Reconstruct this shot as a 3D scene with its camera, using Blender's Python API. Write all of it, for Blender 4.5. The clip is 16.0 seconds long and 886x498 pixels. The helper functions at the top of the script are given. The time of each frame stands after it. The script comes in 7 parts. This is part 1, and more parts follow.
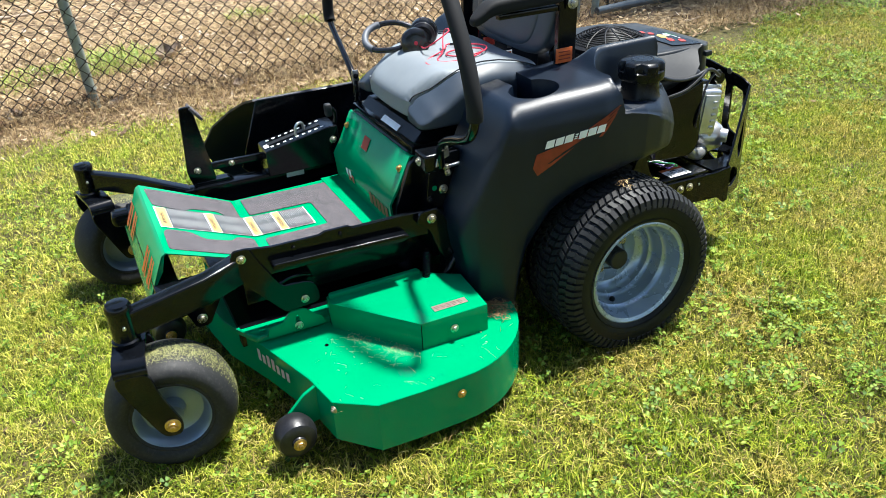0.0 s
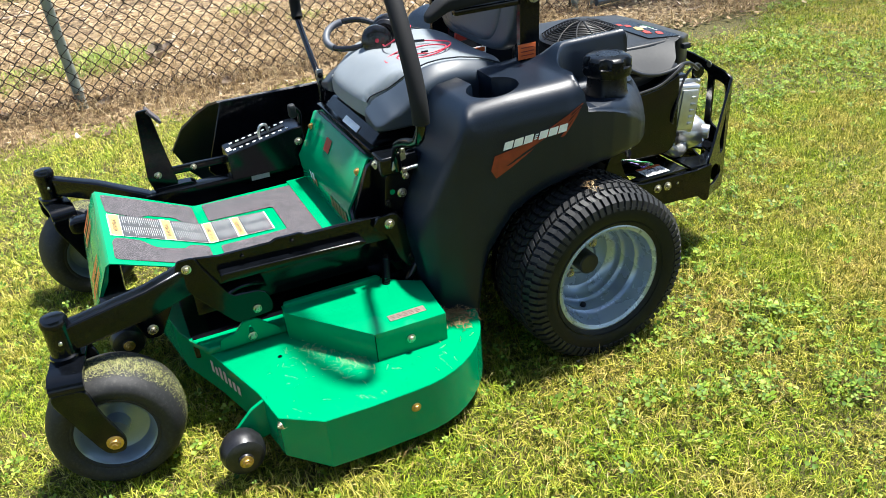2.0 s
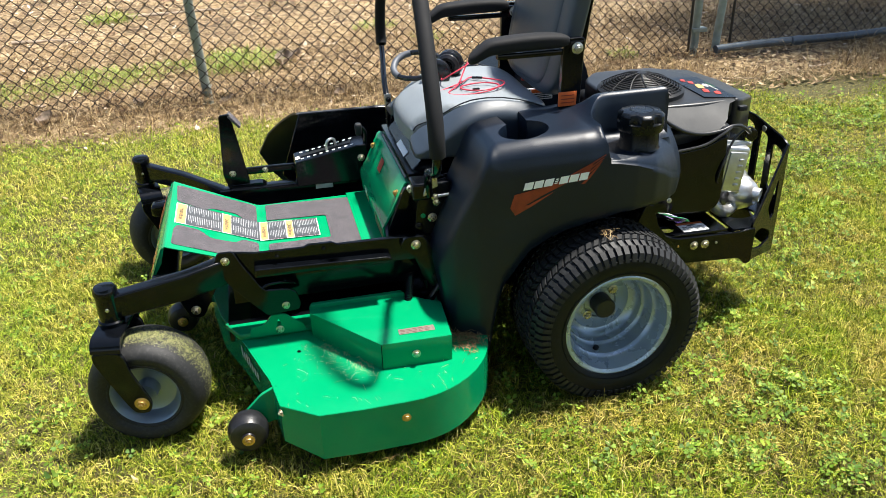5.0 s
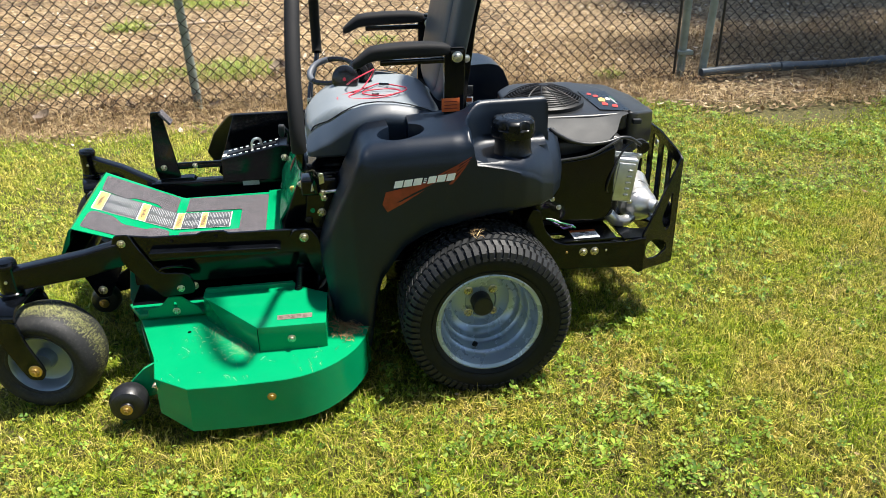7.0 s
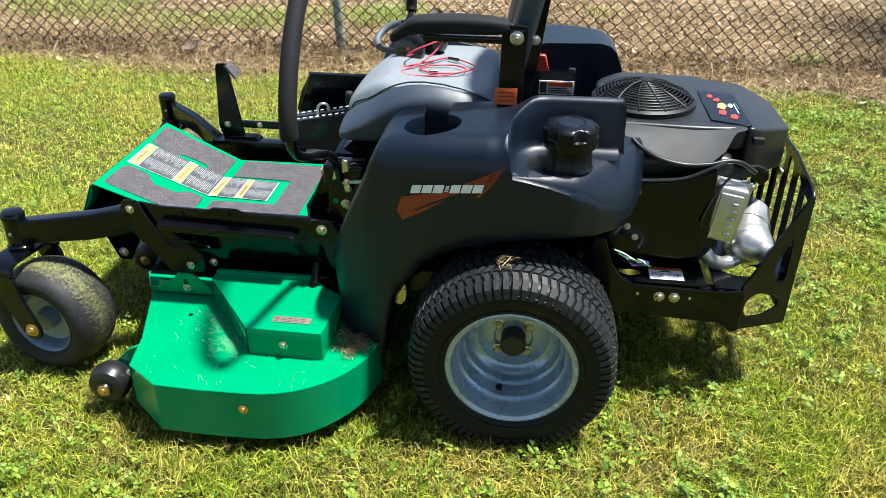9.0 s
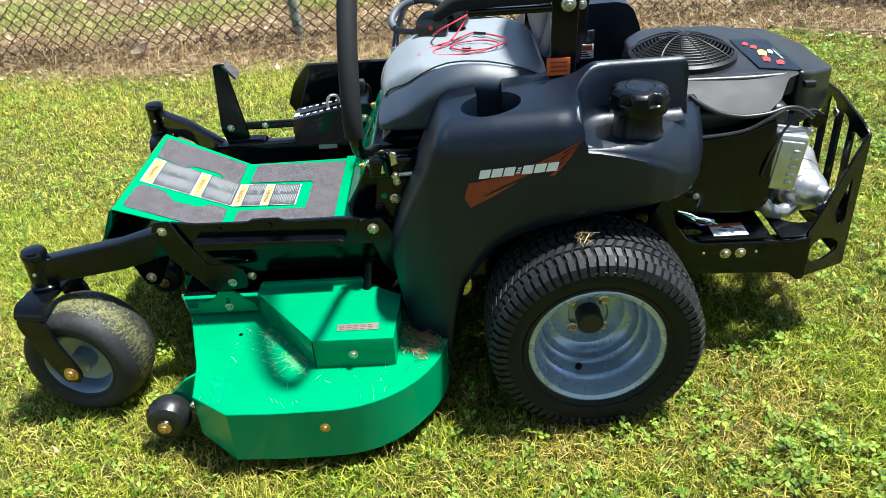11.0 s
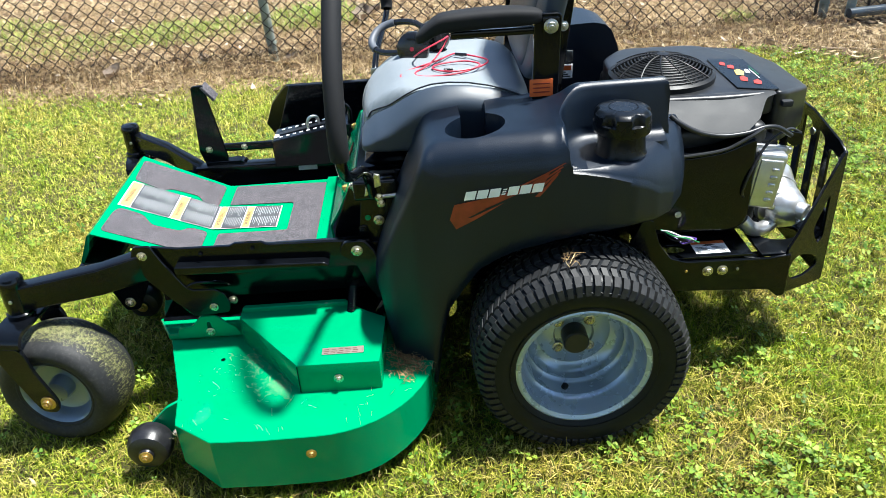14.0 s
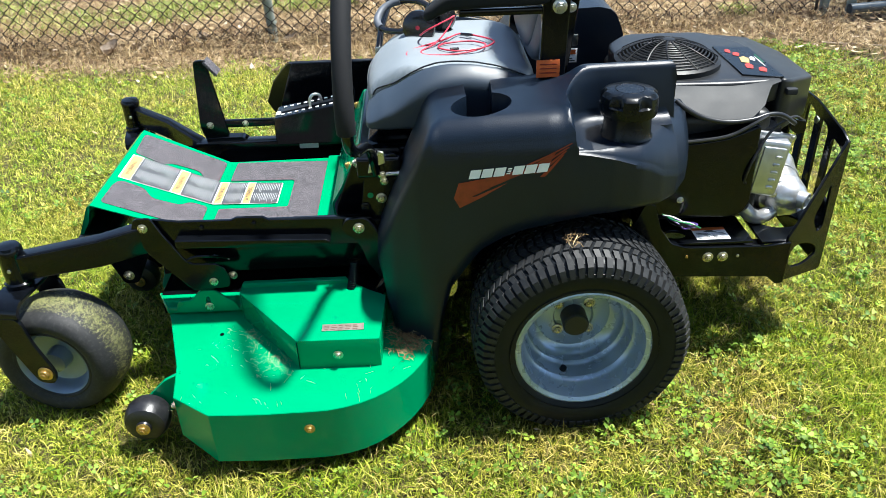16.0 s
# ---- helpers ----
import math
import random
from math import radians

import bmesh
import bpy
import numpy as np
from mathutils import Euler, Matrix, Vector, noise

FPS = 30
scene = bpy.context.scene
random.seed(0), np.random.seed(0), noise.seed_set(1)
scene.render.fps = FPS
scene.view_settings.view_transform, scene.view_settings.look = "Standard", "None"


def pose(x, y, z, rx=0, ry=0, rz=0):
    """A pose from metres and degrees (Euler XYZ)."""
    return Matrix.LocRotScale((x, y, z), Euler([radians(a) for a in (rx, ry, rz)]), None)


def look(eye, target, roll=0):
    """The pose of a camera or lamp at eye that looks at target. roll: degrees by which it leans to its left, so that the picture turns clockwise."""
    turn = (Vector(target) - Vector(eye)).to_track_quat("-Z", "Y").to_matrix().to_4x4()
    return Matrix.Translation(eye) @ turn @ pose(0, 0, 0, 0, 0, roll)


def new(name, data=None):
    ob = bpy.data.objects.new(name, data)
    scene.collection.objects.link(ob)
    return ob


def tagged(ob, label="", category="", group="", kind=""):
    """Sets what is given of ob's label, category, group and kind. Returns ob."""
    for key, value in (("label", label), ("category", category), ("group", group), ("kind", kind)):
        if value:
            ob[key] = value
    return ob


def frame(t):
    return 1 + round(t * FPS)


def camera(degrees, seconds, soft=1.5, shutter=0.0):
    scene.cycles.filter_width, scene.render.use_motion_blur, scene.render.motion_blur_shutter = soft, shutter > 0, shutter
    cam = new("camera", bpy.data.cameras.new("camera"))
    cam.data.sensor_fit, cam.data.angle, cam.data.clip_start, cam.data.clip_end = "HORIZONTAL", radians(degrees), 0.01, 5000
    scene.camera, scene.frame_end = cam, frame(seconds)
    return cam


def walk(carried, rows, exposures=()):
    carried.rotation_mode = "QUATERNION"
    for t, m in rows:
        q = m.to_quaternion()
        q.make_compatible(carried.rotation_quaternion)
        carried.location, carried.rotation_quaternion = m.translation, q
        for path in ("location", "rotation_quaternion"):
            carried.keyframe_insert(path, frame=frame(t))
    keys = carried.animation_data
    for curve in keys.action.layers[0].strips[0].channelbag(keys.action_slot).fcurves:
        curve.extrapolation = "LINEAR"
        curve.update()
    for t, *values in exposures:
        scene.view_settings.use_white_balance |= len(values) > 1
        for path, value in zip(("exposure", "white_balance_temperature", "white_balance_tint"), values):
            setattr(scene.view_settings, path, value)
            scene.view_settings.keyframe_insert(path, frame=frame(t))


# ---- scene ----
cam = camera(58.3, 16.0, soft=0.8)
PATH = [
    (0, (-1.286, -1.747, 1.519), (-0.549, -0.156, 0.558), -3.1),
    (0.5, (-1.242, -1.762, 1.518), (-0.512, -0.16, 0.569), -3.4),
    (1, (-1.195, -1.786, 1.503), (-0.488, -0.173, 0.555), -3.7),
    (1.5, (-1.139, -1.793, 1.501), (-0.466, -0.178, 0.53), -4.5),
    (2, (-1.082, -1.735, 1.497), (-0.396, -0.128, 0.523), -4.5),
    (2.5, (-1.011, -1.616, 1.512), (-0.343, -0.002, 0.54), -3.8),
    (3, (-0.943, -1.544, 1.498), (-0.34, 0.097, 0.528), -3.7),
    (3.5, (-0.876, -1.632, 1.524), (-0.415, 0.073, 0.586), -3.1),
    (6, (-0.754, -2.11, 1.574), (-0.394, -0.362, 0.671), -1.1),
    (6.5, (-0.515, -2.173, 1.562), (-0.205, -0.397, 0.696), -0.9),
    (7, (-0.344, -2.205, 1.553), (-0.06, -0.428, 0.681), -0.7),
    (7.5, (-0.255, -2.102, 1.533), (0.005, -0.322, 0.659), -0.5),
    (8, (-0.158, -1.909, 1.535), (0.023, -0.136, 0.627), 0.2),
    (8.5, (0.02, -1.812, 1.523), (-0.091, -0.048, 0.586), 0.7),
    (9, (0.151, -1.741, 1.524), (-0.05, -0.011, 0.541), 0.6),
    (9.5, (0.117, -1.719, 1.521), (-0.128, 0.002, 0.53), -1.5),
    (10, (-0.079, -1.692, 1.515), (-0.192, 0.03, 0.503), -2.0),
    (12.5, (-0.215, -1.645, 1.517), (-0.243, 0.051, 0.457), -4.6),
    (13, (-0.211, -1.635, 1.51), (-0.249, 0.059, 0.448), -5.1),
    (13.5, (-0.207, -1.634, 1.512), (-0.217, 0.069, 0.463), -4.3),
    (14, (-0.215, -1.646, 1.526), (-0.192, 0.079, 0.514), -3.5),
    (14.5, (-0.224, -1.643, 1.523), (-0.174, 0.086, 0.519), -2.9),
    (15, (-0.23, -1.642, 1.516), (-0.17, 0.081, 0.502), -2.4),
    (15.5, (-0.231, -1.648, 1.517), (-0.165, 0.071, 0.497), -2.0),
    (16, (-0.244, -1.658, 1.503), (-0.201, 0.053, 0.468), -1.8),
]
walk(cam, [(t, look(e, g, r)) for t, e, g, r in PATH], exposures=[(0.0, 1.40, 6100, 8), (1.5, 1.45, 6150, 9), (3.2, 1.53, 6300, 10), (6.0, 1.20, 6500, 10), (7.0, 1.24, 6500, 10), (8.5, 1.32, 6200, 9), (9.5, 1.23, 6050, 8), (10.2, 1.33, 6000, 7), (12.5, 1.38, 6000, 7), (13.5, 1.42, 6000, 7), (15.0, 1.52, 6000, 7), (16.0, 1.42, 6000, 7)])

# ---------------------------------------------------------------- world and sun
world = bpy.data.worlds.new("sky")
scene.world = world
world.use_nodes = True
wn = world.node_tree
sky = wn.nodes.new("ShaderNodeTexSky")
sky.sky_type = "NISHITA"
sky.sun_disc = False
SUN_FROM = Vector((0.35, 0.065, 1.0)).normalized()
sky.sun_elevation = math.asin(SUN_FROM.z)
sky.sun_rotation = math.atan2(SUN_FROM.x, SUN_FROM.y)
wn.nodes["Background"].inputs[1].default_value = 0.080
wn.links.new(sky.outputs[0], wn.nodes["Background"].inputs[0])
sun = new("sun", bpy.data.lights.new("sun", "SUN"))
sun.data.energy = 4.75
sun.data.angle = radians(3.3)
sun.data.color = (1.0, 0.95, 0.86)
sun.matrix_world = look(SUN_FROM * 30, (0, 0, 0))


# ---------------------------------------------------------------- materials
def node_mat(name):
    m = bpy.data.materials.new(name)
    m.use_nodes = True
    nt = m.node_tree
    return m, nt, nt.nodes["Principled BSDF"]


def add(nt, kind, **inputs):
    n = nt.nodes.new(kind)
    for k, v in inputs.items():
        n.inputs[k.replace("_", " ")].default_value = v
    return n


def ramp(nt, source, stops):
    r = nt.nodes.new("ShaderNodeValToRGB")
    e = r.color_ramp.elements
    while len(e) < len(stops):
        e.new(0.5)
    for el, (p, c) in zip(e, stops):
        el.position, el.color = p, (*c, 1)
    nt.links.new(source, r.inputs[0])
    return r


def surface(name, color, rough=0.4, metal=0.0, vary=0.15, scale=12.0, grain=300.0, bump=0.05, coat=0.0, rough_vary=0.12, dust=None, dust_amount=0.0, spec=0.5):
    """A painted, moulded or metal surface: two scales of tone, fine relief, uneven gloss and a little dust."""
    m, nt, b = node_mat(name)
    tc = nt.nodes.new("ShaderNodeTexCoord")
    n1 = add(nt, "ShaderNodeTexNoise", Scale=scale, Detail=5.0, Roughness=0.6)
    n2 = add(nt, "ShaderNodeTexNoise", Scale=grain, Detail=3.0)
    for n in (n1, n2):
        nt.links.new(tc.outputs["Object"], n.inputs["Vector"])
    lo = tuple(c * (1 - vary) for c in color)
    hi = tuple(min(1, c * (1 + vary)) for c in color)
    r = ramp(nt, n1.outputs[0], [(0.3, lo), (0.7, hi)])
    out = r.outputs[0]
    if dust:
        n3 = add(nt, "ShaderNodeTexNoise", Scale=scale * 4, Detail=8.0, Roughness=0.7)
        nt.links.new(tc.outputs["Object"], n3.inputs["Vector"])
        d = ramp(nt, n3.outputs[0], [(0.5, (0, 0, 0)), (0.75, (dust_amount,) * 3)])
        mx = nt.nodes.new("ShaderNodeMix")
        mx.data_type = "RGBA"
        nt.links.new(d.outputs[0], mx.inputs[0])
        nt.links.new(out, mx.inputs[6])
        mx.inputs[7].default_value = (*dust, 1)
        out = mx.outputs[2]
    nt.links.new(out, b.inputs["Base Color"])
    rr = nt.nodes.new("ShaderNodeMapRange")
    rr.inputs[3].default_value, rr.inputs[4].default_value = max(0.02, rough - rough_vary), min(1, rough + rough_vary)
    nt.links.new(n1.outputs[0], rr.inputs[0])
    nt.links.new(rr.outputs[0], b.inputs["Roughness"])
    b.inputs["Metallic"].default_value = metal
    b.inputs["Coat Weight"].default_value = coat
    b.inputs["Coat Roughness"].default_value = 0.08
    b.inputs["Specular IOR Level"].default_value = spec
    if bump:
        bp = add(nt, "ShaderNodeBump", Strength=bump, Distance=0.002)
        nt.links.new(n2.outputs[0], bp.inputs["Height"])
        nt.links.new(bp.outputs[0], b.inputs["Normal"])
    return m


GREEN = surface("green_paint", (0.0010, 0.245, 0.094), 0.18, vary=0.05, scale=6, grain=90, bump=0.012, coat=0.10, dust=(0.10, 0.30, 0.14), dust_amount=0.02, spec=0.24)
BLACK = surface("black_paint", (0.0024, 0.0030, 0.0042), 0.17, vary=0.3, scale=14, grain=140, bump=0.014, coat=0.10, spec=0.26)
PLASTIC = surface("black_moulded_plastic", (0.0030, 0.0076, 0.0165), 0.39, vary=0.2, scale=8, grain=360, bump=0.24, rough_vary=0.05, spec=0.38)
CAP_PLASTIC = surface("glossy_black_plastic", (0.0026, 0.0038, 0.0056), 0.28, vary=0.2, scale=20, grain=300, bump=0.06, rough_vary=0.06, spec=0.26)
ENGINE = surface("engine_black", (0.0085, 0.0092, 0.0105), 0.40, vary=0.2, scale=10, grain=500, bump=0.04, dust=(0.14, 0.135, 0.12), dust_amount=0.10)
FOAM = surface("black_foam_grip", (0.010, 0.0105, 0.012), 0.75, vary=0.15, scale=20, grain=700, bump=0.10, spec=0.25)
RUBBER = surface("tyre_rubber", (0.0085, 0.0092, 0.0102), 0.60, vary=0.3, scale=22, grain=260, bump=0.10, dust=(0.13, 0.13, 0.125), dust_amount=0.15, spec=0.40)
TYRE_WALL = surface("tyre_sidewall", (0.0050, 0.0066, 0.0088), 0.42, vary=0.25, scale=22, grain=260, bump=0.08, dust=(0.10, 0.10, 0.10), dust_amount=0.04, spec=0.20)
RUBBER_CASTER = surface("caster_rubber", (0.014, 0.0145, 0.015), 0.62, vary=0.3, scale=26, grain=170, bump=0.25, dust=(0.14, 0.14, 0.12), dust_amount=0.16, spec=0.35)
HARD_RUBBER = surface("hard_rubber", (0.010, 0.010, 0.012), 0.36, vary=0.3, scale=40, grain=200, bump=0.10, dust=(0.12, 0.11, 0.10), dust_amount=0.14)
RIM = surface("grey_rim_paint", (0.335, 0.41, 0.50), 0.28, metal=0.45, vary=0.06, scale=10, grain=120, bump=0.02, coat=0.25, dust=(0.22, 0.20, 0.15), dust_amount=0.10)
RIM_DULL = surface("dull_grey_rim", (0.20, 0.25, 0.31), 0.32, metal=0.45, vary=0.10, scale=14, grain=120, bump=0.03, dust=(0.20, 0.19, 0.16), dust_amount=0.08)
ZINC = surface("zinc_bolt", (0.52, 0.47, 0.36), 0.28, metal=0.9, vary=0.25, scale=90, grain=300, bump=0.05)
BRASSY = surface("yellow_zinc_bolt", (0.55, 0.36, 0.12), 0.32, metal=0.9, vary=0.25, scale=90, grain=300, bump=0.05)
STEEL = surface("bare_steel", (0.55, 0.55, 0.54), 0.3, metal=1.0, vary=0.15, scale=60, grain=300, bump=0.05)
CAST = surface("cast_aluminium", (0.52, 0.53, 0.55), 0.36, metal=0.85, vary=0.15, scale=40, grain=220, bump=0.12, dust=(0.2, 0.18, 0.14), dust_amount=0.2)
MUFFLER = surface("aluminised_muffler", (0.60, 0.60, 0.60), 0.33, metal=0.85, vary=0.12, scale=25, grain=160, bump=0.06)
VINYL = surface("grey_seat_vinyl", (0.20, 0.225, 0.245), 0.46, vary=0.08, scale=7, grain=420, bump=0.14, rough_vary=0.08, dust=(0.30, 0.29, 0.26), dust_amount=0.08)
# the same grey vinyl with the shade of the sunless side in its colour
VINYL_SHADED = surface("shaded_seat_vinyl", (0.028, 0.040, 0.058), 0.45, vary=0.10, scale=7, grain=420, bump=0.14, rough_vary=0.08)
VINYL_DARK = surface("charcoal_seat_vinyl", (0.038, 0.052, 0.070), 0.42, vary=0.12, scale=7, grain=420, bump=0.14, rough_vary=0.08)
STITCH = surface("grey_thread", (0.020, 0.024, 0.03), 0.8, bump=0)
RED = surface("red_decal", (0.42, 0.035, 0.02), 0.4, vary=0.15, scale=30, bump=0.0)
ORANGE_RED = surface("dark_red_decal", (0.25, 0.032, 0.012), 0.4, vary=0.25, scale=40, bump=0.0)
ORANGE = surface("orange_sticker", (0.64, 0.125, 0.022), 0.45, vary=0.1, scale=40, bump=0.0)
YELLOW = surface("amber_warning_panel", (0.56, 0.36, 0.11), 0.45, vary=0.1, scale=40, bump=0.0)
CHARCOAL = surface("charcoal_sticker", (0.045, 0.05, 0.055), 0.45, vary=0.1, scale=40, bump=0.0)
PALE_PRINT = surface("pale_fine_print", (0.50, 0.50, 0.50), 0.5, vary=0.1, scale=40, bump=0.0)
WHITE = surface("white_print", (0.86, 0.86, 0.85), 0.45, vary=0.06, scale=40, bump=0.0)
PRINT_BROWN = surface("brown_print", (0.10, 0.06, 0.04), 0.5, vary=0.2, scale=60, bump=0.0)
SILVER_PLATE = surface("silver_plate", (0.24, 0.20, 0.17), 0.4, metal=0.35, vary=0.15, scale=60, bump=0.03)
RED_CORD = surface("red_cord", (0.50, 0.03, 0.06), 0.45, vary=0.1, scale=40, bump=0.0)
GLOSS_BLACK = surface("gloss_black", (0.007, 0.0075, 0.009), 0.24, vary=0.1, scale=20, bump=0.0, coat=0.2)
SATIN_BLACK = surface("satin_black", (0.007, 0.0075, 0.009), 0.46, vary=0.1, scale=20, bump=0.0, spec=0.25)
# dusty engine cover lightened in colour for the sun sheen on its lobe
HOUSING_LIT = surface("lit_housing_grey", (0.022, 0.024, 0.027), 0.55, vary=0.2, scale=10, grain=500, bump=0.04, dust=(0.14, 0.135, 0.12), dust_amount=0.10, spec=0.22)
DEAD_LEAF = surface("grey_brown_leaf", (0.34, 0.27, 0.21), 0.8, vary=0.3, scale=30, grain=200, bump=0.3)
GREY_PAD = surface("grey_headband", (0.085, 0.095, 0.115), 0.5, vary=0.1, scale=30, bump=0.1)
GALV = surface("weathered_galvanised", (0.235, 0.265, 0.235), 0.55, metal=0.25, vary=0.25, scale=14, grain=120, bump=0.1, dust=(0.16, 0.14, 0.10), dust_amount=0.25)
WIRE = surface("black_fence_wire", (0.022, 0.015, 0.009), 0.6, vary=0.3, scale=20, bump=0.0)
PIPE = surface("grey_pipe", (0.045, 0.060, 0.075), 0.32, vary=0.25, scale=12, grain=90, bump=0.06, dust=(0.15, 0.12, 0.09), dust_amount=0.3)
PURPLE = surface("violet_wire", (0.10, 0.05, 0.30), 0.4, bump=0)
GREENWIRE = surface("green_wire", (0.03, 0.25, 0.08), 0.4, bump=0)


def grip_mat():
    m, nt, b = node_mat("grip_tape")
    tc = nt.nodes.new("ShaderNodeTexCoord")
    v = add(nt, "ShaderNodeTexNoise", Scale=300.0, Detail=2.0)
    nt.links.new(tc.outputs["Object"], v.inputs["Vector"])
    n = add(nt, "ShaderNodeTexNoise", Scale=25.0, Detail=4.0)
    nt.links.new(tc.outputs["Object"], n.inputs["Vector"])
    r = ramp(nt, v.outputs[0], [(0.34, (0.026, 0.024, 0.027)), (0.52, (0.068, 0.062, 0.071)), (0.70, (0.165, 0.153, 0.168))])
    r2 = ramp(nt, n.outputs[0], [(0.3, (0.75, 0.75, 0.75)), (0.7, (1.1, 1.08, 1.05))])
    mx = nt.nodes.new("ShaderNodeMix")
    mx.data_type, mx.blend_type = "RGBA", "MULTIPLY"
    mx.inputs[0].default_value = 1
    nt.links.new(r.outputs[0], mx.inputs[6])
    nt.links.new(r2.outputs[0], mx.inputs[7])
    nt.links.new(mx.outputs[2], b.inputs["Base Color"])
    b.inputs["Roughness"].default_value = 0.9
    bp = add(nt, "ShaderNodeBump", Strength=0.6, Distance=0.002)
    nt.links.new(v.outputs[0], bp.inputs["Height"])
    nt.links.new(bp.outputs[0], b.inputs["Normal"])
    return m


GRIP = grip_mat()


def island_mat(name, stops, rough=0.55, trans=0.25, patch=None, patch_scale=1.3, patch_lo=0.42, patch_hi=0.62, spec=0.3, clump=0.0):
    """Leaves and blades: a colour for each, drifting in patches, letting some light through."""
    m, nt, b = node_mat(name)
    g = nt.nodes.new("ShaderNodeNewGeometry")
    r = ramp(nt, g.outputs["Random Per Island"], stops)
    out = r.outputs[0]
    if patch:
        tc = nt.nodes.new("ShaderNodeTexCoord")
        n = add(nt, "ShaderNodeTexNoise", Scale=patch_scale, Detail=4.0, Roughness=0.6)
        nt.links.new(tc.outputs["Object"], n.inputs["Vector"])
        f = ramp(nt, n.outputs[0], [(patch_lo, (0, 0, 0)), (patch_hi, (1, 1, 1))])
        r2 = ramp(nt, g.outputs["Random Per Island"], patch)
        mx = nt.nodes.new("ShaderNodeMix")
        mx.data_type = "RGBA"
        nt.links.new(f.outputs[0], mx.inputs[0])
        nt.links.new(out, mx.inputs[6])
        nt.links.new(r2.outputs[0], mx.inputs[7])
        out = mx.outputs[2]
    if clump:
        tc2 = nt.nodes.new("ShaderNodeTexCoord")
        cn = add(nt, "ShaderNodeTexNoise", Scale=clump, Detail=3.0, Roughness=0.65)
        nt.links.new(tc2.outputs["Object"], cn.inputs["Vector"])
        cr = ramp(nt, cn.outputs[0], [(0.34, (0.54, 0.59, 0.54)), (0.50, (0.97, 0.98, 0.95)), (0.66, (1.36, 1.34, 1.28))])
        cm = nt.nodes.new("ShaderNodeMix")
        cm.data_type, cm.blend_type = "RGBA", "MULTIPLY"
        cm.inputs[0].default_value = 1
        nt.links.new(out, cm.inputs[6])
        nt.links.new(cr.outputs[0], cm.inputs[7])
        out = cm.outputs[2]
    nt.links.new(out, b.inputs["Base Color"])
    b.inputs["Roughness"].default_value = rough
    b.inputs["Specular IOR Level"].default_value = spec
    if trans:
        t = nt.nodes.new("ShaderNodeBsdfTranslucent")
        nt.links.new(out, t.inputs[0])
        ms = nt.nodes.new("ShaderNodeMixShader")
        ms.inputs[0].default_value = trans
        nt.links.new(b.outputs[0], ms.inputs[1])
        nt.links.new(t.outputs[0], ms.inputs[2])
        nt.links.new(ms.outputs[0], nt.nodes["Material Output"].inputs[0])
    return m


GRASS = island_mat("grass_blades", [(0.0, (0.045, 0.085, 0.004)), (0.3, (0.140, 0.215, 0.008)), (0.62, (0.265, 0.335, 0.018)), (0.84, (0.37, 0.39, 0.038)), (1.0, (0.50, 0.465, 0.10))],
                   patch=[(0.0, (0.065, 0.085, 0.006)), (0.35, (0.22, 0.215, 0.022)), (0.62, (0.40, 0.335, 0.060)), (1.0, (0.62, 0.50, 0.16))], spec=0.15, rough=0.65, patch_scale=2.6, clump=32.0)
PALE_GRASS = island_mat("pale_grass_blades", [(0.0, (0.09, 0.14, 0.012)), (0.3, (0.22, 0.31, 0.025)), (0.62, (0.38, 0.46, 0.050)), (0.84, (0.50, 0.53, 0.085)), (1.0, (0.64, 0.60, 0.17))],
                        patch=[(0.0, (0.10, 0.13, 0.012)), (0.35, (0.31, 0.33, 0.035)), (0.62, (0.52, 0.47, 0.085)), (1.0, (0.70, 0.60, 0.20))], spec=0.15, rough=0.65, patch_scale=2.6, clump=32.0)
CLOVER = island_mat("clover_leaves", [(0.0, (0.05, 0.115, 0.010)), (0.45, (0.14, 0.235, 0.017)), (0.85, (0.25, 0.35, 0.040)), (1.0, (0.35, 0.43, 0.085))], rough=0.55, spec=0.28, clump=20.0)
CUT_BLADE = island_mat("dry_cut_blades", [(0.0, (0.15, 0.095, 0.028)), (0.4, (0.29, 0.21, 0.060)), (0.8, (0.42, 0.33, 0.11)), (1.0, (0.52, 0.44, 0.19))], rough=0.7, trans=0.15)
DRY = island_mat("dry_stalks", [(0.0, (0.045, 0.026, 0.012)), (0.4, (0.17, 0.105, 0.044)), (0.8, (0.36, 0.25, 0.115)), (1.0, (0.58, 0.46, 0.26))], trans=0.1, rough=0.8)
LEAF = island_mat("dead_leaves", [(0.0, (0.055, 0.032, 0.018)), (0.35, (0.20, 0.13, 0.068)), (0.80, (0.38, 0.275, 0.15)), (0.96, (0.52, 0.41, 0.26)), (1.0, (0.72, 0.63, 0.52))], trans=0.08, rough=0.75)
MULCH = island_mat("dark_debris", [(0.0, (0.020, 0.011, 0.006)), (0.5, (0.065, 0.034, 0.016)), (0.85, (0.15, 0.085, 0.038)), (1.0, (0.26, 0.16, 0.08))], trans=0.05, rough=0.85)
WEED = island_mat("weed_leaves", [(0.0, (0.10, 0.18, 0.02)), (0.5, (0.25, 0.34, 0.045)), (1.0, (0.48, 0.50, 0.14))], rough=0.5, trans=0.3)
TYRE_CLIP = island_mat("fresh_clippings", [(0.0, (0.12, 0.13, 0.04)), (0.5, (0.30, 0.31, 0.10)), (1.0, (0.50, 0.47, 0.24))], trans=0.1, rough=0.7)
CLIPPING = island_mat("grass_clippings", [(0.0, (0.20, 0.22, 0.09)), (0.5, (0.42, 0.42, 0.22)), (1.0, (0.62, 0.60, 0.40))], trans=0.1, rough=0.7)
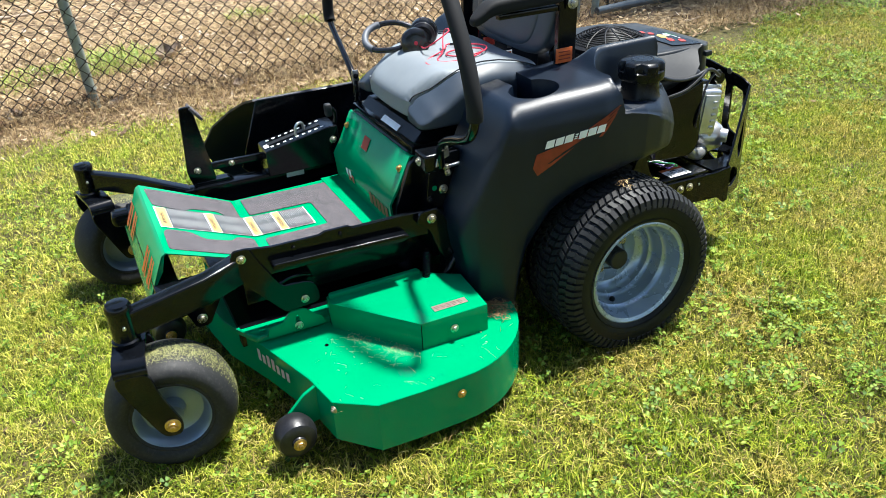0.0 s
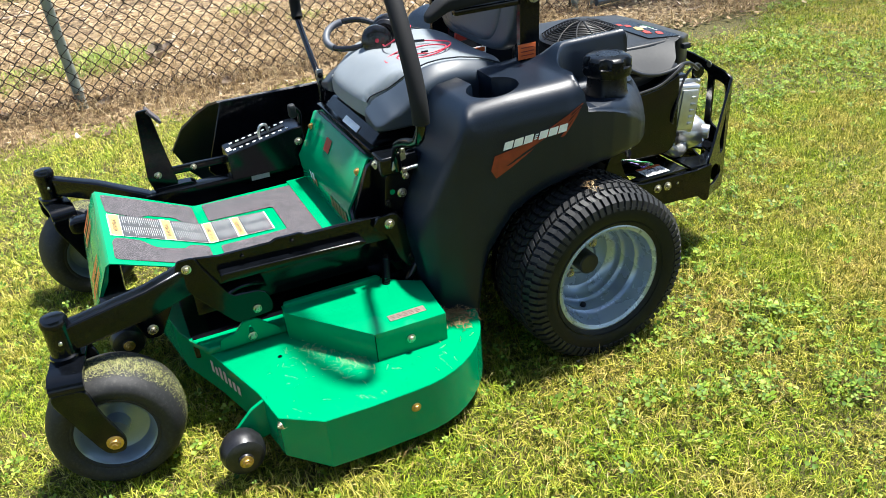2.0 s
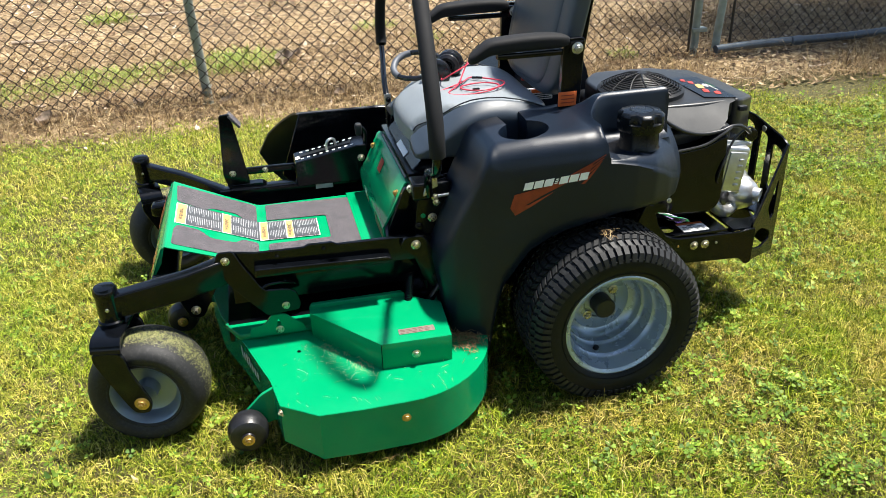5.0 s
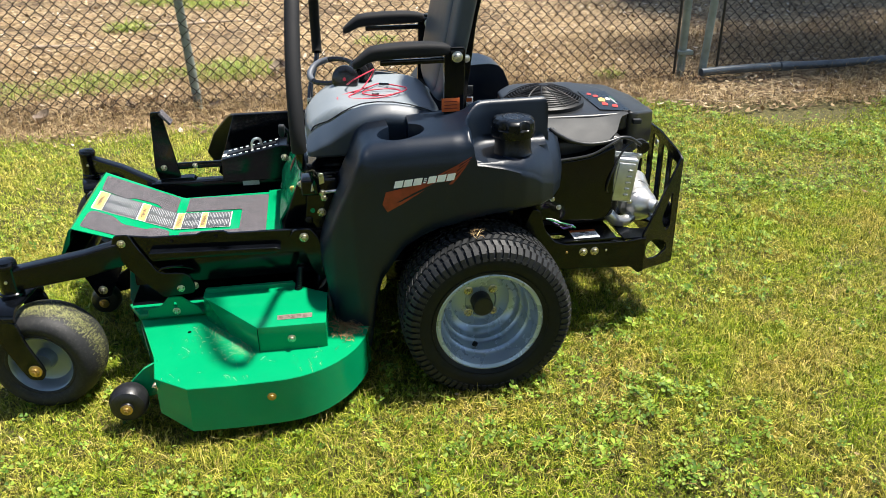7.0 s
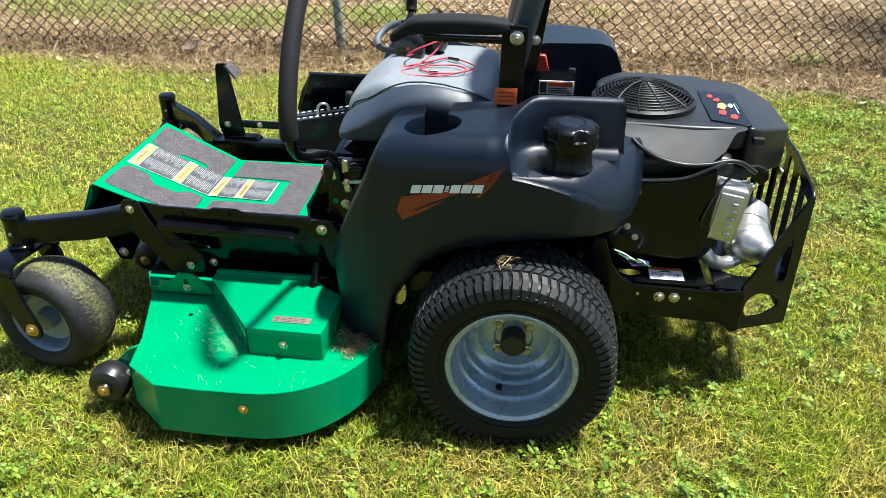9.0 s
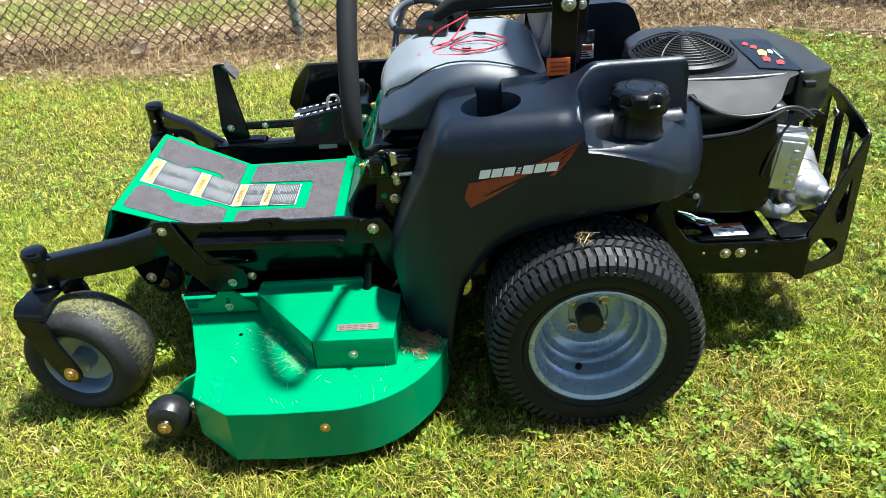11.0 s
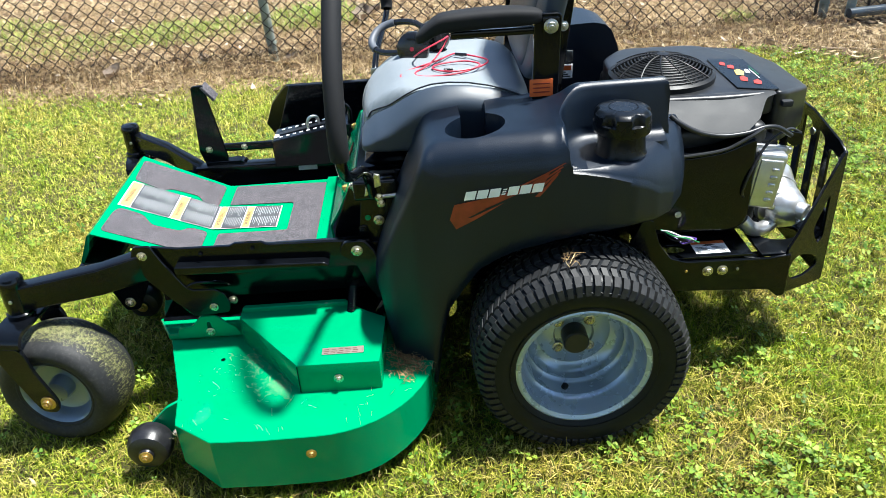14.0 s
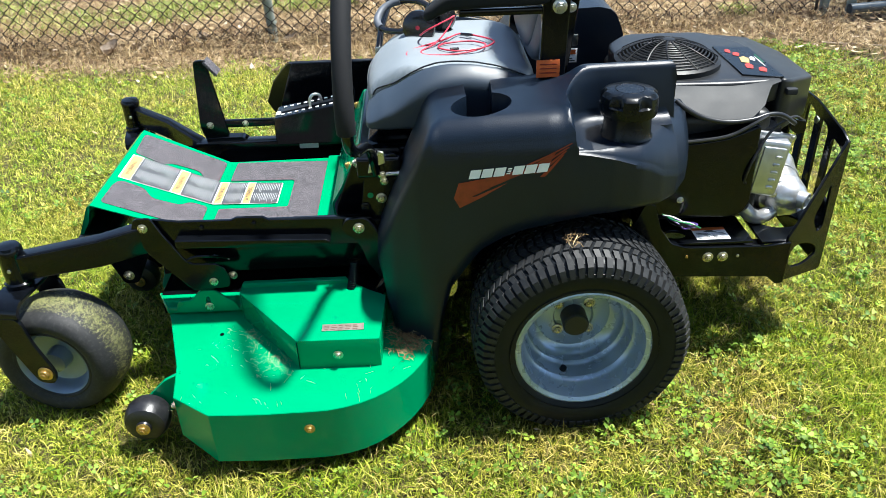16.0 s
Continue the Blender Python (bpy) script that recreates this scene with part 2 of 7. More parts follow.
TREE_LEAF = island_mat("tree_leaves", [(0.0, (0.04, 0.09, 0.015)), (1.0, (0.10, 0.17, 0.03))], rough=0.5, trans=0.25)
BARK = surface("bark", (0.12, 0.09, 0.065), 0.9, vary=0.4, scale=8, grain=40, bump=0.6)
STICK = surface("dry_stick", (0.34, 0.27, 0.20), 0.85, vary=0.3, scale=20, grain=150, bump=0.3)


def lawn_edge(x):
    return 3.12 + 0.08 * math.sin(1.3 * x + 0.5) + 0.05 * math.sin(3.7 * x) - 0.70 / (1 + math.exp(-(x - 2.35) * 6)) + 0.55 / (1 + math.exp(-(x - 3.5) * 4))


def ground_mat():
    m, nt, b = node_mat("soil_and_litter")
    tc = nt.nodes.new("ShaderNodeTexCoord")
    big = add(nt, "ShaderNodeTexNoise", Scale=1.2, Detail=6.0, Roughness=0.65)
    fine = add(nt, "ShaderNodeTexNoise", Scale=38.0, Detail=6.0, Roughness=0.7)
    vor = add(nt, "ShaderNodeTexVoronoi", Scale=26.0)
    for n in (big, fine, vor):
        nt.links.new(tc.outputs["Object"], n.inputs["Vector"])
    thatch = ramp(nt, fine.outputs[0], [(0.3, (0.022, 0.022, 0.005)), (0.5, (0.070, 0.062, 0.014)), (0.72, (0.19, 0.15, 0.045))])
    litter = ramp(nt, vor.outputs["Color"], [(0.1, (0.09, 0.058, 0.030)), (0.5, (0.26, 0.185, 0.098)), (0.9, (0.45, 0.35, 0.21))])
    tone = ramp(nt, big.outputs[0], [(0.34, (0.42, 0.38, 0.34)), (0.5, (0.95, 0.92, 0.88)), (0.68, (1.2, 1.16, 1.05))])
    mul = nt.nodes.new("ShaderNodeMix")
    mul.data_type, mul.blend_type = "RGBA", "MULTIPLY"
    mul.inputs[0].default_value = 1
    nt.links.new(litter.outputs[0], mul.inputs[6])
    nt.links.new(tone.outputs[0], mul.inputs[7])
    sep = nt.nodes.new("ShaderNodeSeparateXYZ")
    nt.links.new(tc.outputs["Object"], sep.inputs[0])
    wob = nt.nodes.new("ShaderNodeMath")
    wob.operation = "MULTIPLY_ADD"
    nt.links.new(big.outputs[0], wob.inputs[0])
    wob.inputs[1].default_value = 0.5
    nt.links.new(sep.outputs["Y"], wob.inputs[2])
    edge = nt.nodes.new("ShaderNodeMapRange")
    edge.inputs[1].default_value, edge.inputs[2].default_value = 3.15, 3.45
    nt.links.new(wob.outputs[0], edge.inputs[0])
    mx = nt.nodes.new("ShaderNodeMix")
    mx.data_type = "RGBA"
    nt.links.new(edge.outputs[0], mx.inputs[0])
    nt.links.new(thatch.outputs[0], mx.inputs[6])
    nt.links.new(mul.outputs[2], mx.inputs[7])
    nt.links.new(mx.outputs[2], b.inputs["Base Color"])
    b.inputs["Roughness"].default_value = 0.95
    bp = add(nt, "ShaderNodeBump", Strength=0.8, Distance=0.03)
    nt.links.new(fine.outputs[0], bp.inputs["Height"])
    nt.links.new(bp.outputs[0], b.inputs["Normal"])
    return m


SOIL = ground_mat()


# ---------------------------------------------------------------- mesh helpers
def mesh_of(name, bm, mat, smooth=40):
    bmesh.ops.recalc_face_normals(bm, faces=bm.faces)
    me = bpy.data.meshes.new(name)
    bm.to_mesh(me)
    bm.free()
    if smooth:
        me.polygons.foreach_set("use_smooth", [True] * len(me.polygons))
        me.set_sharp_from_angle(angle=radians(smooth))
    me.materials.append(mat)
    return me


def thing(name, label, category, group="", kind="", at=(0, 0, 0)):
    ob = new(name)
    ob.empty_display_size = 0.1
    ob.location = at
    return tagged(ob, label, category, group, kind)


def part(name, bm, mat, parent, label="", smooth=40, at=None):
    ob = new(name, mesh_of(name, bm, mat, smooth))
    ob.parent = parent
    if at is not None:
        ob.matrix_basis = at
    if label:
        ob["label"] = label
    return ob


def raw_mesh(name, verts, faces, mat, smooth=False):
    """A mesh from large arrays: verts (n, 3), faces (m, k) of one size."""
    me = bpy.data.meshes.new(name)
    n, k = faces.shape
    me.vertices.add(len(verts))
    me.vertices.foreach_set("co", np.ascontiguousarray(verts, dtype=np.float32).ravel())
    me.loops.add(n * k)
    me.loops.foreach_set("vertex_index", np.ascontiguousarray(faces, dtype=np.int32).ravel())
    me.polygons.add(n)
    me.polygons.foreach_set("loop_start", np.arange(0, n * k, k, dtype=np.int32))
    me.update(calc_edges=True)
    if smooth:
        me.polygons.foreach_set("use_smooth", [True] * n)
    me.materials.append(mat)
    return me


def bevel(bm, w, segs=2, angle=30):
    if w <= 0:
        return bm
    es = [e for e in bm.edges if len(e.link_faces) == 2 and e.calc_face_angle(0) > radians(angle)]
    bmesh.ops.bevel(bm, geom=es, offset=w, segments=segs, affect="EDGES", profile=0.6, clamp_overlap=True)
    return bm


def box(x0, x1, y0, y1, z0, z1, w=0.003, segs=2, m=None):
    bm = bmesh.new()
    bmesh.ops.create_cube(bm, size=1)
    bmesh.ops.scale(bm, vec=(x1 - x0, y1 - y0, z1 - z0), verts=bm.verts)
    bevel(bm, w, segs)
    bmesh.ops.translate(bm, vec=((x0 + x1) / 2, (y0 + y1) / 2, (z0 + z1) / 2), verts=bm.verts)
    if m:
        bmesh.ops.transform(bm, matrix=m, verts=bm.verts)
    return bm


def prism(pts, plane, a, b, w=0.002, holes=(), segs=1):
    """A plate: an outline in a plane ('xy', 'xz', 'yz'), with holes, from a to b on the third axis."""
    bm = bmesh.new()

    def place(p, c):
        return {"xy": (p[0], p[1], c), "xz": (p[0], c, p[1]), "yz": (c, p[0], p[1])}[plane]
    for loop in (pts, *holes):
        vs = [bm.verts.new(place(p, a)) for p in loop]
        for i in range(len(vs)):
            bm.edges.new((vs[i], vs[(i + 1) % len(vs)]))
    if holes:
        bmesh.ops.triangle_fill(bm, use_beauty=True, use_dissolve=False, edges=bm.edges[:])
    else:
        bm.faces.new(bm.verts[:])
    r = bmesh.ops.extrude_face_region(bm, geom=bm.faces[:])
    d = Vector(place((0, 0), b)) - Vector(place((0, 0), a))
    bmesh.ops.translate(bm, vec=d, verts=[v for v in r["geom"] if isinstance(v, bmesh.types.BMVert)])
    bmesh.ops.recalc_face_normals(bm, faces=bm.faces)
    return bevel(bm, w, segs, 50)


def ring_pts(cx, cy, rx, ry=None, n=20, a0=0, a1=360):
    ry = ry or rx
    k = n if abs(a1 - a0) >= 360 else n - 1
    return [(cx + rx * math.cos(radians(a0 + (a1 - a0) * i / k)), cy + ry * math.sin(radians(a0 + (a1 - a0) * i / k))) for i in range(n)]


def rounded(pts, r, n=4):
    """The outline with its corners rounded."""
    out = []
    for i, p in enumerate(pts):
        a, b, c = Vector(pts[i - 1]), Vector(p), Vector(pts[(i + 1) % len(pts)])
        da, dc = (a - b), (c - b)
        k = min(r, da.length * 0.45, dc.length * 0.45)
        s, e = b + da.normalized() * k, b + dc.normalized() * k
        for j in range(n + 1):
            t = j / n
            q = s * (1 - t) ** 2 + b * 2 * t * (1 - t) + e * t * t
            out.append((q.x, q.y))
    return out


def axis_matrix(origin, axis):
    return Matrix.Translation(origin) @ Vector(axis).to_track_quat("Z", "Y").to_matrix().to_4x4()


def lathe(profile, origin, axis, segs=48, closed=False):
    """A body of revolution: profile of (radius, height along the axis)."""
    bm = bmesh.new()
    rows = []
    for r, h in profile:
        if r < 1e-5:
            rows.append([bm.verts.new((0, 0, h))])
        else:
            rows.append([bm.verts.new((r * math.cos(2 * math.pi * i / segs), r * math.sin(2 * math.pi * i / segs), h)) for i in range(segs)])
    pairs = list(zip(rows, rows[1:])) + ([(rows[-1], rows[0])] if closed else [])
    for a, b in pairs:
        for i in range(segs):
            j = (i + 1) % segs
            if len(a) == 1 and len(b) == 1:
                continue
            if len(a) == 1:
                bm.faces.new((a[0], b[i], b[j]))
            elif len(b) == 1:
                bm.faces.new((a[i], b[0], a[j]))
            else:
                bm.faces.new((a[i], b[i], b[j], a[j]))
    bmesh.ops.transform(bm, matrix=axis_matrix(origin, axis), verts=bm.verts)
    return bm


def rod(p, q, r, segs=20, w=0.15):
    """A round bar from p to q with eased ends."""
    p, q = Vector(p), Vector(q)
    d = (q - p).length
    e = min(r * w, d * 0.3)
    return lathe([(0, 0), (r - e, 0), (r, e), (r, d - e), (r - e, d), (0, d)], p, q - p, segs)


def smooth_path(pts, n=6):
    """A Catmull-Rom curve through the points."""
    ps = [Vector(p) for p in pts]
    ps = [ps[0] * 2 - ps[1]] + ps + [ps[-1] * 2 - ps[-2]]
    out = []
    for i in range(1, len(ps) - 2):
        a, b, c, d = ps[i - 1:i + 3]
        for j in range(n):
            t = j / n
            out.append(0.5 * (2 * b + (c - a) * t + (2 * a - 5 * b + 4 * c - d) * t * t + (3 * b - a - 3 * c + d) * t ** 3))
    return out + [ps[-2]]


def tube(pts, r, segs=10, bm=None, ends=True, radii=None):
    bm = bm or bmesh.new()
    pts = [Vector(p) for p in pts]
    rows, ref = [], Vector((0.13, 0.21, 0.97))
    for i, p in enumerate(pts):
        t = (pts[min(i + 1, len(pts) - 1)] - pts[max(i - 1, 0)]).normalized()
        x = ref - t * ref.dot(t)
        x = x.normalized() if x.length > 1e-3 else t.orthogonal().normalized()
        ref = x
        y = t.cross(x)
        k = radii[i] if radii else r
        rows.append([bm.verts.new(p + (x * math.cos(2 * math.pi * j / segs) + y * math.sin(2 * math.pi * j / segs)) * k) for j in range(segs)])
    for a, b in zip(rows, rows[1:]):
        for j in range(segs):
            bm.faces.new((a[j], a[(j + 1) % segs], b[(j + 1) % segs], b[j]))
    if ends:
        bm.faces.new(rows[0][::-1])
        bm.faces.new(rows[-1])
    return bm


def pillow(x0, x1, y0, y1, z0, z1, power=5.0, cuts=14, warp=None, m=None):
    """A cushion-like block: a box rounded all over, then bent by warp(x, y, z, u, v, w)."""
    bm = bmesh.new()
    bmesh.ops.create_cube(bm, size=2)
    bmesh.ops.subdivide_edges(bm, edges=bm.edges[:], cuts=cuts, use_grid_fill=True)
    for v in bm.verts:
        u = [c * (1 + 0.25 * (1 - c * c)) for c in v.co]
        k = sum(abs(c) ** power for c in u) ** (1 / power)
        u = [c / k * max(abs(q) for q in u) for c, q in zip(u, u)]
        x, y, z = [(a + b) / 2 + c * (b - a) / 2 for c, a, b in zip(u, (x0, y0, z0), (x1, y1, z1))]
        v.co = warp(x, y, z, *u) if warp else (x, y, z)
    if m:
        bmesh.ops.transform(bm, matrix=m, verts=bm.verts)
    return bm


def join(*bms):
    out = bmesh.new()
    for b in bms:
        me = bpy.data.meshes.new("piece")
        b.to_mesh(me)
        b.free()
        out.from_mesh(me)
        bpy.data.meshes.remove(me)
    return out


def lerp_table(x, table):
    if x <= table[0][0]:
        return table[0][1]
    for (a, p), (b, q) in zip(table, table[1:]):
        if x <= b:
            return p + (q - p) * (x - a) / (b - a)
    return table[-1][1]


def ease(x, a, b):
    t = max(0.0, min(1.0, (x - a) / (b - a)))
    return t * t * (3 - 2 * t)


BOLTS = {}


def bolt(at, axis, parent, r=0.0085, mat=None, washer=True):
    """A hexagon bolt head on its washer, its axis pointing out of the surface."""
    mat = mat or ZINC
    key = (round(r, 4), mat.name, washer)
    if key not in BOLTS:
        bms = [lathe([(0, 0), (r * 1.55, 0), (r * 1.55, r * 0.22), (r * 1.4, r * 0.3), (0, r * 0.3)], (0, 0, 0), (0, 0, 1), 16)] if washer else []
        bms.append(bevel(lathe([(0, r * 0.2), (r * 1.1, r * 0.2), (r * 1.1, r * 0.95), (0, r * 0.95)], (0, 0, 0), (0, 0, 1), 6), r * 0.1, 1))
        bms.append(lathe([(0, r * 0.9), (r * 0.55, r * 0.9), (r * 0.55, r * 1.25), (r * 0.45, r * 1.35), (0, r * 1.35)], (0, 0, 0), (0, 0, 1), 10))
        BOLTS[key] = mesh_of("bolt", join(*bms), mat)
    ob = new("bolt", BOLTS[key])
    ob.parent = parent
    ob.matrix_basis = axis_matrix(at, axis)
    return ob


def text_mesh(body, size, depth=0.0005):
    cu = bpy.data.curves.new("lettering", "FONT")
    cu.body, cu.size, cu.extrude, cu.align_x, cu.align_y = body, size, depth, "CENTER", "CENTER"
    tmp = bpy.data.objects.new("lettering", cu)
    me = bpy.data.meshes.new_from_object(tmp)
    bpy.data.objects.remove(tmp)
    bpy.data.curves.remove(cu)
    return me


# ---------------------------------------------------------------- ground
def ground_height(x, y):
    return -0.022 + 0.010 * noise.noise((x * 0.9, y * 0.9, 0.3)) + 0.03 * max(0.0, noise.noise((x * 0.5, y * 0.5, 3.3))) * ease(y, 3.3, 4.2) + 0.05 * ease(y, 3.2, 3.8) + 0.02 * max(0, y - 4)


def build_ground():
    def steps(a, b, near, fa, fb):
        mid = list(np.arange(a, b + 1e-6, near))
        return fa + mid + fb
    xs = steps(-8, 9, 0.25, [-400, -150, -60, -25, -12], [14, 28, 60, 150, 400])
    ys = steps(-4, 10, 0.25, [-400, -150, -60, -25, -10], [13, 18, 30, 60, 150, 400])
    bm = bmesh.new()
    grid = [[bm.verts.new((x, y, ground_height(x, min(y, 16)))) for x in xs] for y in ys]
    for j in range(len(ys) - 1):
        for i in range(len(xs) - 1):
            bm.faces.new((grid[j][i], grid[j][i + 1], grid[j + 1][i + 1], grid[j + 1][i]))
    me = mesh_of("ground", bm, SOIL, 80)
    return tagged(new("ground", me), "sunlit yard soil with thatch, turning to brown leaf litter", "ground", kind="structure")


build_ground()


# ---------------------------------------------------------------- chain-link fence
def fence_y(x):
    return 3.53 + 0.025 * x


def build_fence():
    f = thing("chain_link_fence", "black chain-link fence with weathered steel posts along the lawn", "fence")
    W, LO, HI, X0, X1 = 0.0845, 0.05, 1.22, -7.0, 2.45
    verts, faces = [], []

    def strand(p, q, r):
        d = (q - p).normalized()
        u = d.orthogonal().normalized() * r
        w = d.cross(u)
        k = len(verts)
        for e in (p, q):
            verts.extend([e + u, e - u * 0.5 + w * 0.866, e - u * 0.5 - w * 0.866])
        for a in range(3):
            faces.append((k + a, k + (a + 1) % 3, k + 3 + (a + 1) % 3, k + 3 + a))
    # each wire zigzags up the fence and hooks into its neighbour at every bend
    H = W / 2
    for a, b in ((X0, X1), (2.74, 7.4)):
        for i in range(int((b - a) / H)):
            last = None
            for k in range(int((HI - LO) / H) + 1):
                out = (i + k) % 2
                nx, nz = a + (i + out) * H, LO + k * H
                turn = 1 if out else -1
                hook = 0.0018 * turn
                for dz in (-0.006, 0.006):
                    wav = 0.016 * noise.noise((nx * 1.3, nz * 1.3, 7)) + 0.005 * noise.noise((nx * 6, nz * 6, 3))
                    c = Vector((nx + hook - turn * 0.0035 + 0.8 * wav, fence_y(nx) + 0.0022 * turn * (1 if dz > 0 else -1) + wav, nz + dz + 0.6 * wav))
                    if last:
                        strand(last, c, 0.0030)
                    last = c
    me = raw_mesh("fence_mesh", np.array([v[:] for v in verts]), np.array(faces), WIRE)
    ob = new("fence_mesh", me)
    ob.parent = f
    tagged(ob, "woven black wire diamonds", kind="stuff")
    for x, lean, r, h in ((-4.3, 0.01, 0.030, 1.3), (-1.168, -0.050, 0.030, 1.3), (2.49, 0.0, 0.030, 1.35)):
        y = fence_y(x) + 0.035
        part("post", rod((x, y, -0.1), (x + lean * h, y, h), r, 20, 0.3), GALV, f)
        for z in (0.13, 0.55, 0.95):
            c = Vector((x + lean * z, y, z))
            part("wire_tie", tube([c + Vector((math.cos(a) * (r + 0.003), math.sin(a) * (r + 0.003), 0.004 * math.sin(3 * a))) for a in [i * math.pi / 8 for i in range(17)]], 0.0022, 6, ends=False), GALV, f)
    part("top_rail", rod((X0, fence_y(X0) + 0.03, 1.25), (2.49, fence_y(2.49) + 0.03, 1.25), 0.02, 14), GALV, f)
    g = thing("chain_link_gate", "closed chain-link gate in a thin dark frame beside its post", "gate")
    part("gate_post", rod((2.665, fence_y(2.66) + 0.03, -0.1), (2.74, fence_y(2.66) + 0.03, 1.35), 0.030, 20, 0.3), GALV, g)
    part("frame_upright", rod((2.42, fence_y(2.4), 0.06), (2.42, fence_y(2.4), 1.22), 0.010, 12), WIRE, g)
    part("frame_upright", rod((2.775, fence_y(2.75), 0.08), (2.775, fence_y(2.75), 1.22), 0.010, 12), WIRE, g)
    for z in (0.22, 0.75):
        part("hinge", box(2.44, 2.56, fence_y(2.5) - 0.012, fence_y(2.5) + 0.06, z - 0.015, z + 0.015, 0.004), GALV, g)
    return f


build_fence()


def build_pipe():
    p = thing("drain_pipe", "long blue-grey plastic pipe lying on leaf litter by the gate", "pipe")
    pts = [(2.60 + 0.25 * i, 3.50 + 0.018 * i + 0.01 * math.sin(i), 0.085 + 0.004 * math.sin(i * 0.9)) for i in range(20)]
    bm = tube(smooth_path(pts, 4), 0.031, 16)
    part("pipe_body", bm, PIPE, p)
    part("pipe_collar", rod((3.28, 3.545, 0.087), (3.38, 3.552, 0.087), 0.037, 18), PIPE, p)


build_pipe()


def blades_mesh(name, xy, height, width, lean, mat, rng, base=None, curl=1.0):
    """Many grass blades as one mesh: each a narrow bent spindle."""
    n = len(xy)
    a = rng.uniform(0, 2 * np.pi, n)
    b = a + rng.normal(0, 0.5, n) + np.pi / 2
    h = height
    side = np.stack([np.cos(a), np.sin(a), np.zeros(n)], 1) * (width / 2)[:, None]
    fwd = np.stack([np.cos(b), np.sin(b), np.zeros(n)], 1)
    z0 = np.zeros(n) if base is None else base
    root = np.stack([xy[:, 0], xy[:, 1], z0], 1)
    mid = root + fwd * (h * lean * 0.35)[:, None] + np.stack([np.zeros(n), np.zeros(n), h * 0.55], 1)
    tip = root + fwd * (h * lean * curl)[:, None] + np.stack([np.zeros(n), np.zeros(n), h * np.clip(1 - 0.35 * lean, 0.15, 1)], 1)
    v = np.empty((n, 4, 3), np.float32)
    v[:, 0], v[:, 1], v[:, 2], v[:, 3] = root - side * 0.4, mid + side, mid - side, tip
    k = np.arange(n)[:, None] * 4
    tris = np.concatenate([k + np.array([[0, 1, 2]]), k + np.array([[2, 1, 3]])], 1).reshape(-1, 3)
    return raw_mesh(name, v.reshape(-1, 3), tris, mat)


def scatter(rng, n, x0, x1, y0, y1, keep):
    xy = np.stack([rng.uniform(x0, x1, n), rng.uniform(y0, y1, n)], 1)
    return xy[keep(xy[:, 0], xy[:, 1], rng.uniform(0, 1, n))]


def patchy(x, y, s, seed):
    """Smooth patches between 0 and 1."""
    r = np.random.default_rng(seed)
    out = np.zeros_like(x)
    for i in range(7):
        ang, ph = r.uniform(0, 6.28), r.uniform(0, 6.28)
        out += np.sin((x * math.cos(ang) + y * math.sin(ang)) * s * (0.6 + 0.35 * i) + ph)
    return 0.5 + out / 7


EDGE = np.vectorize(lawn_edge)


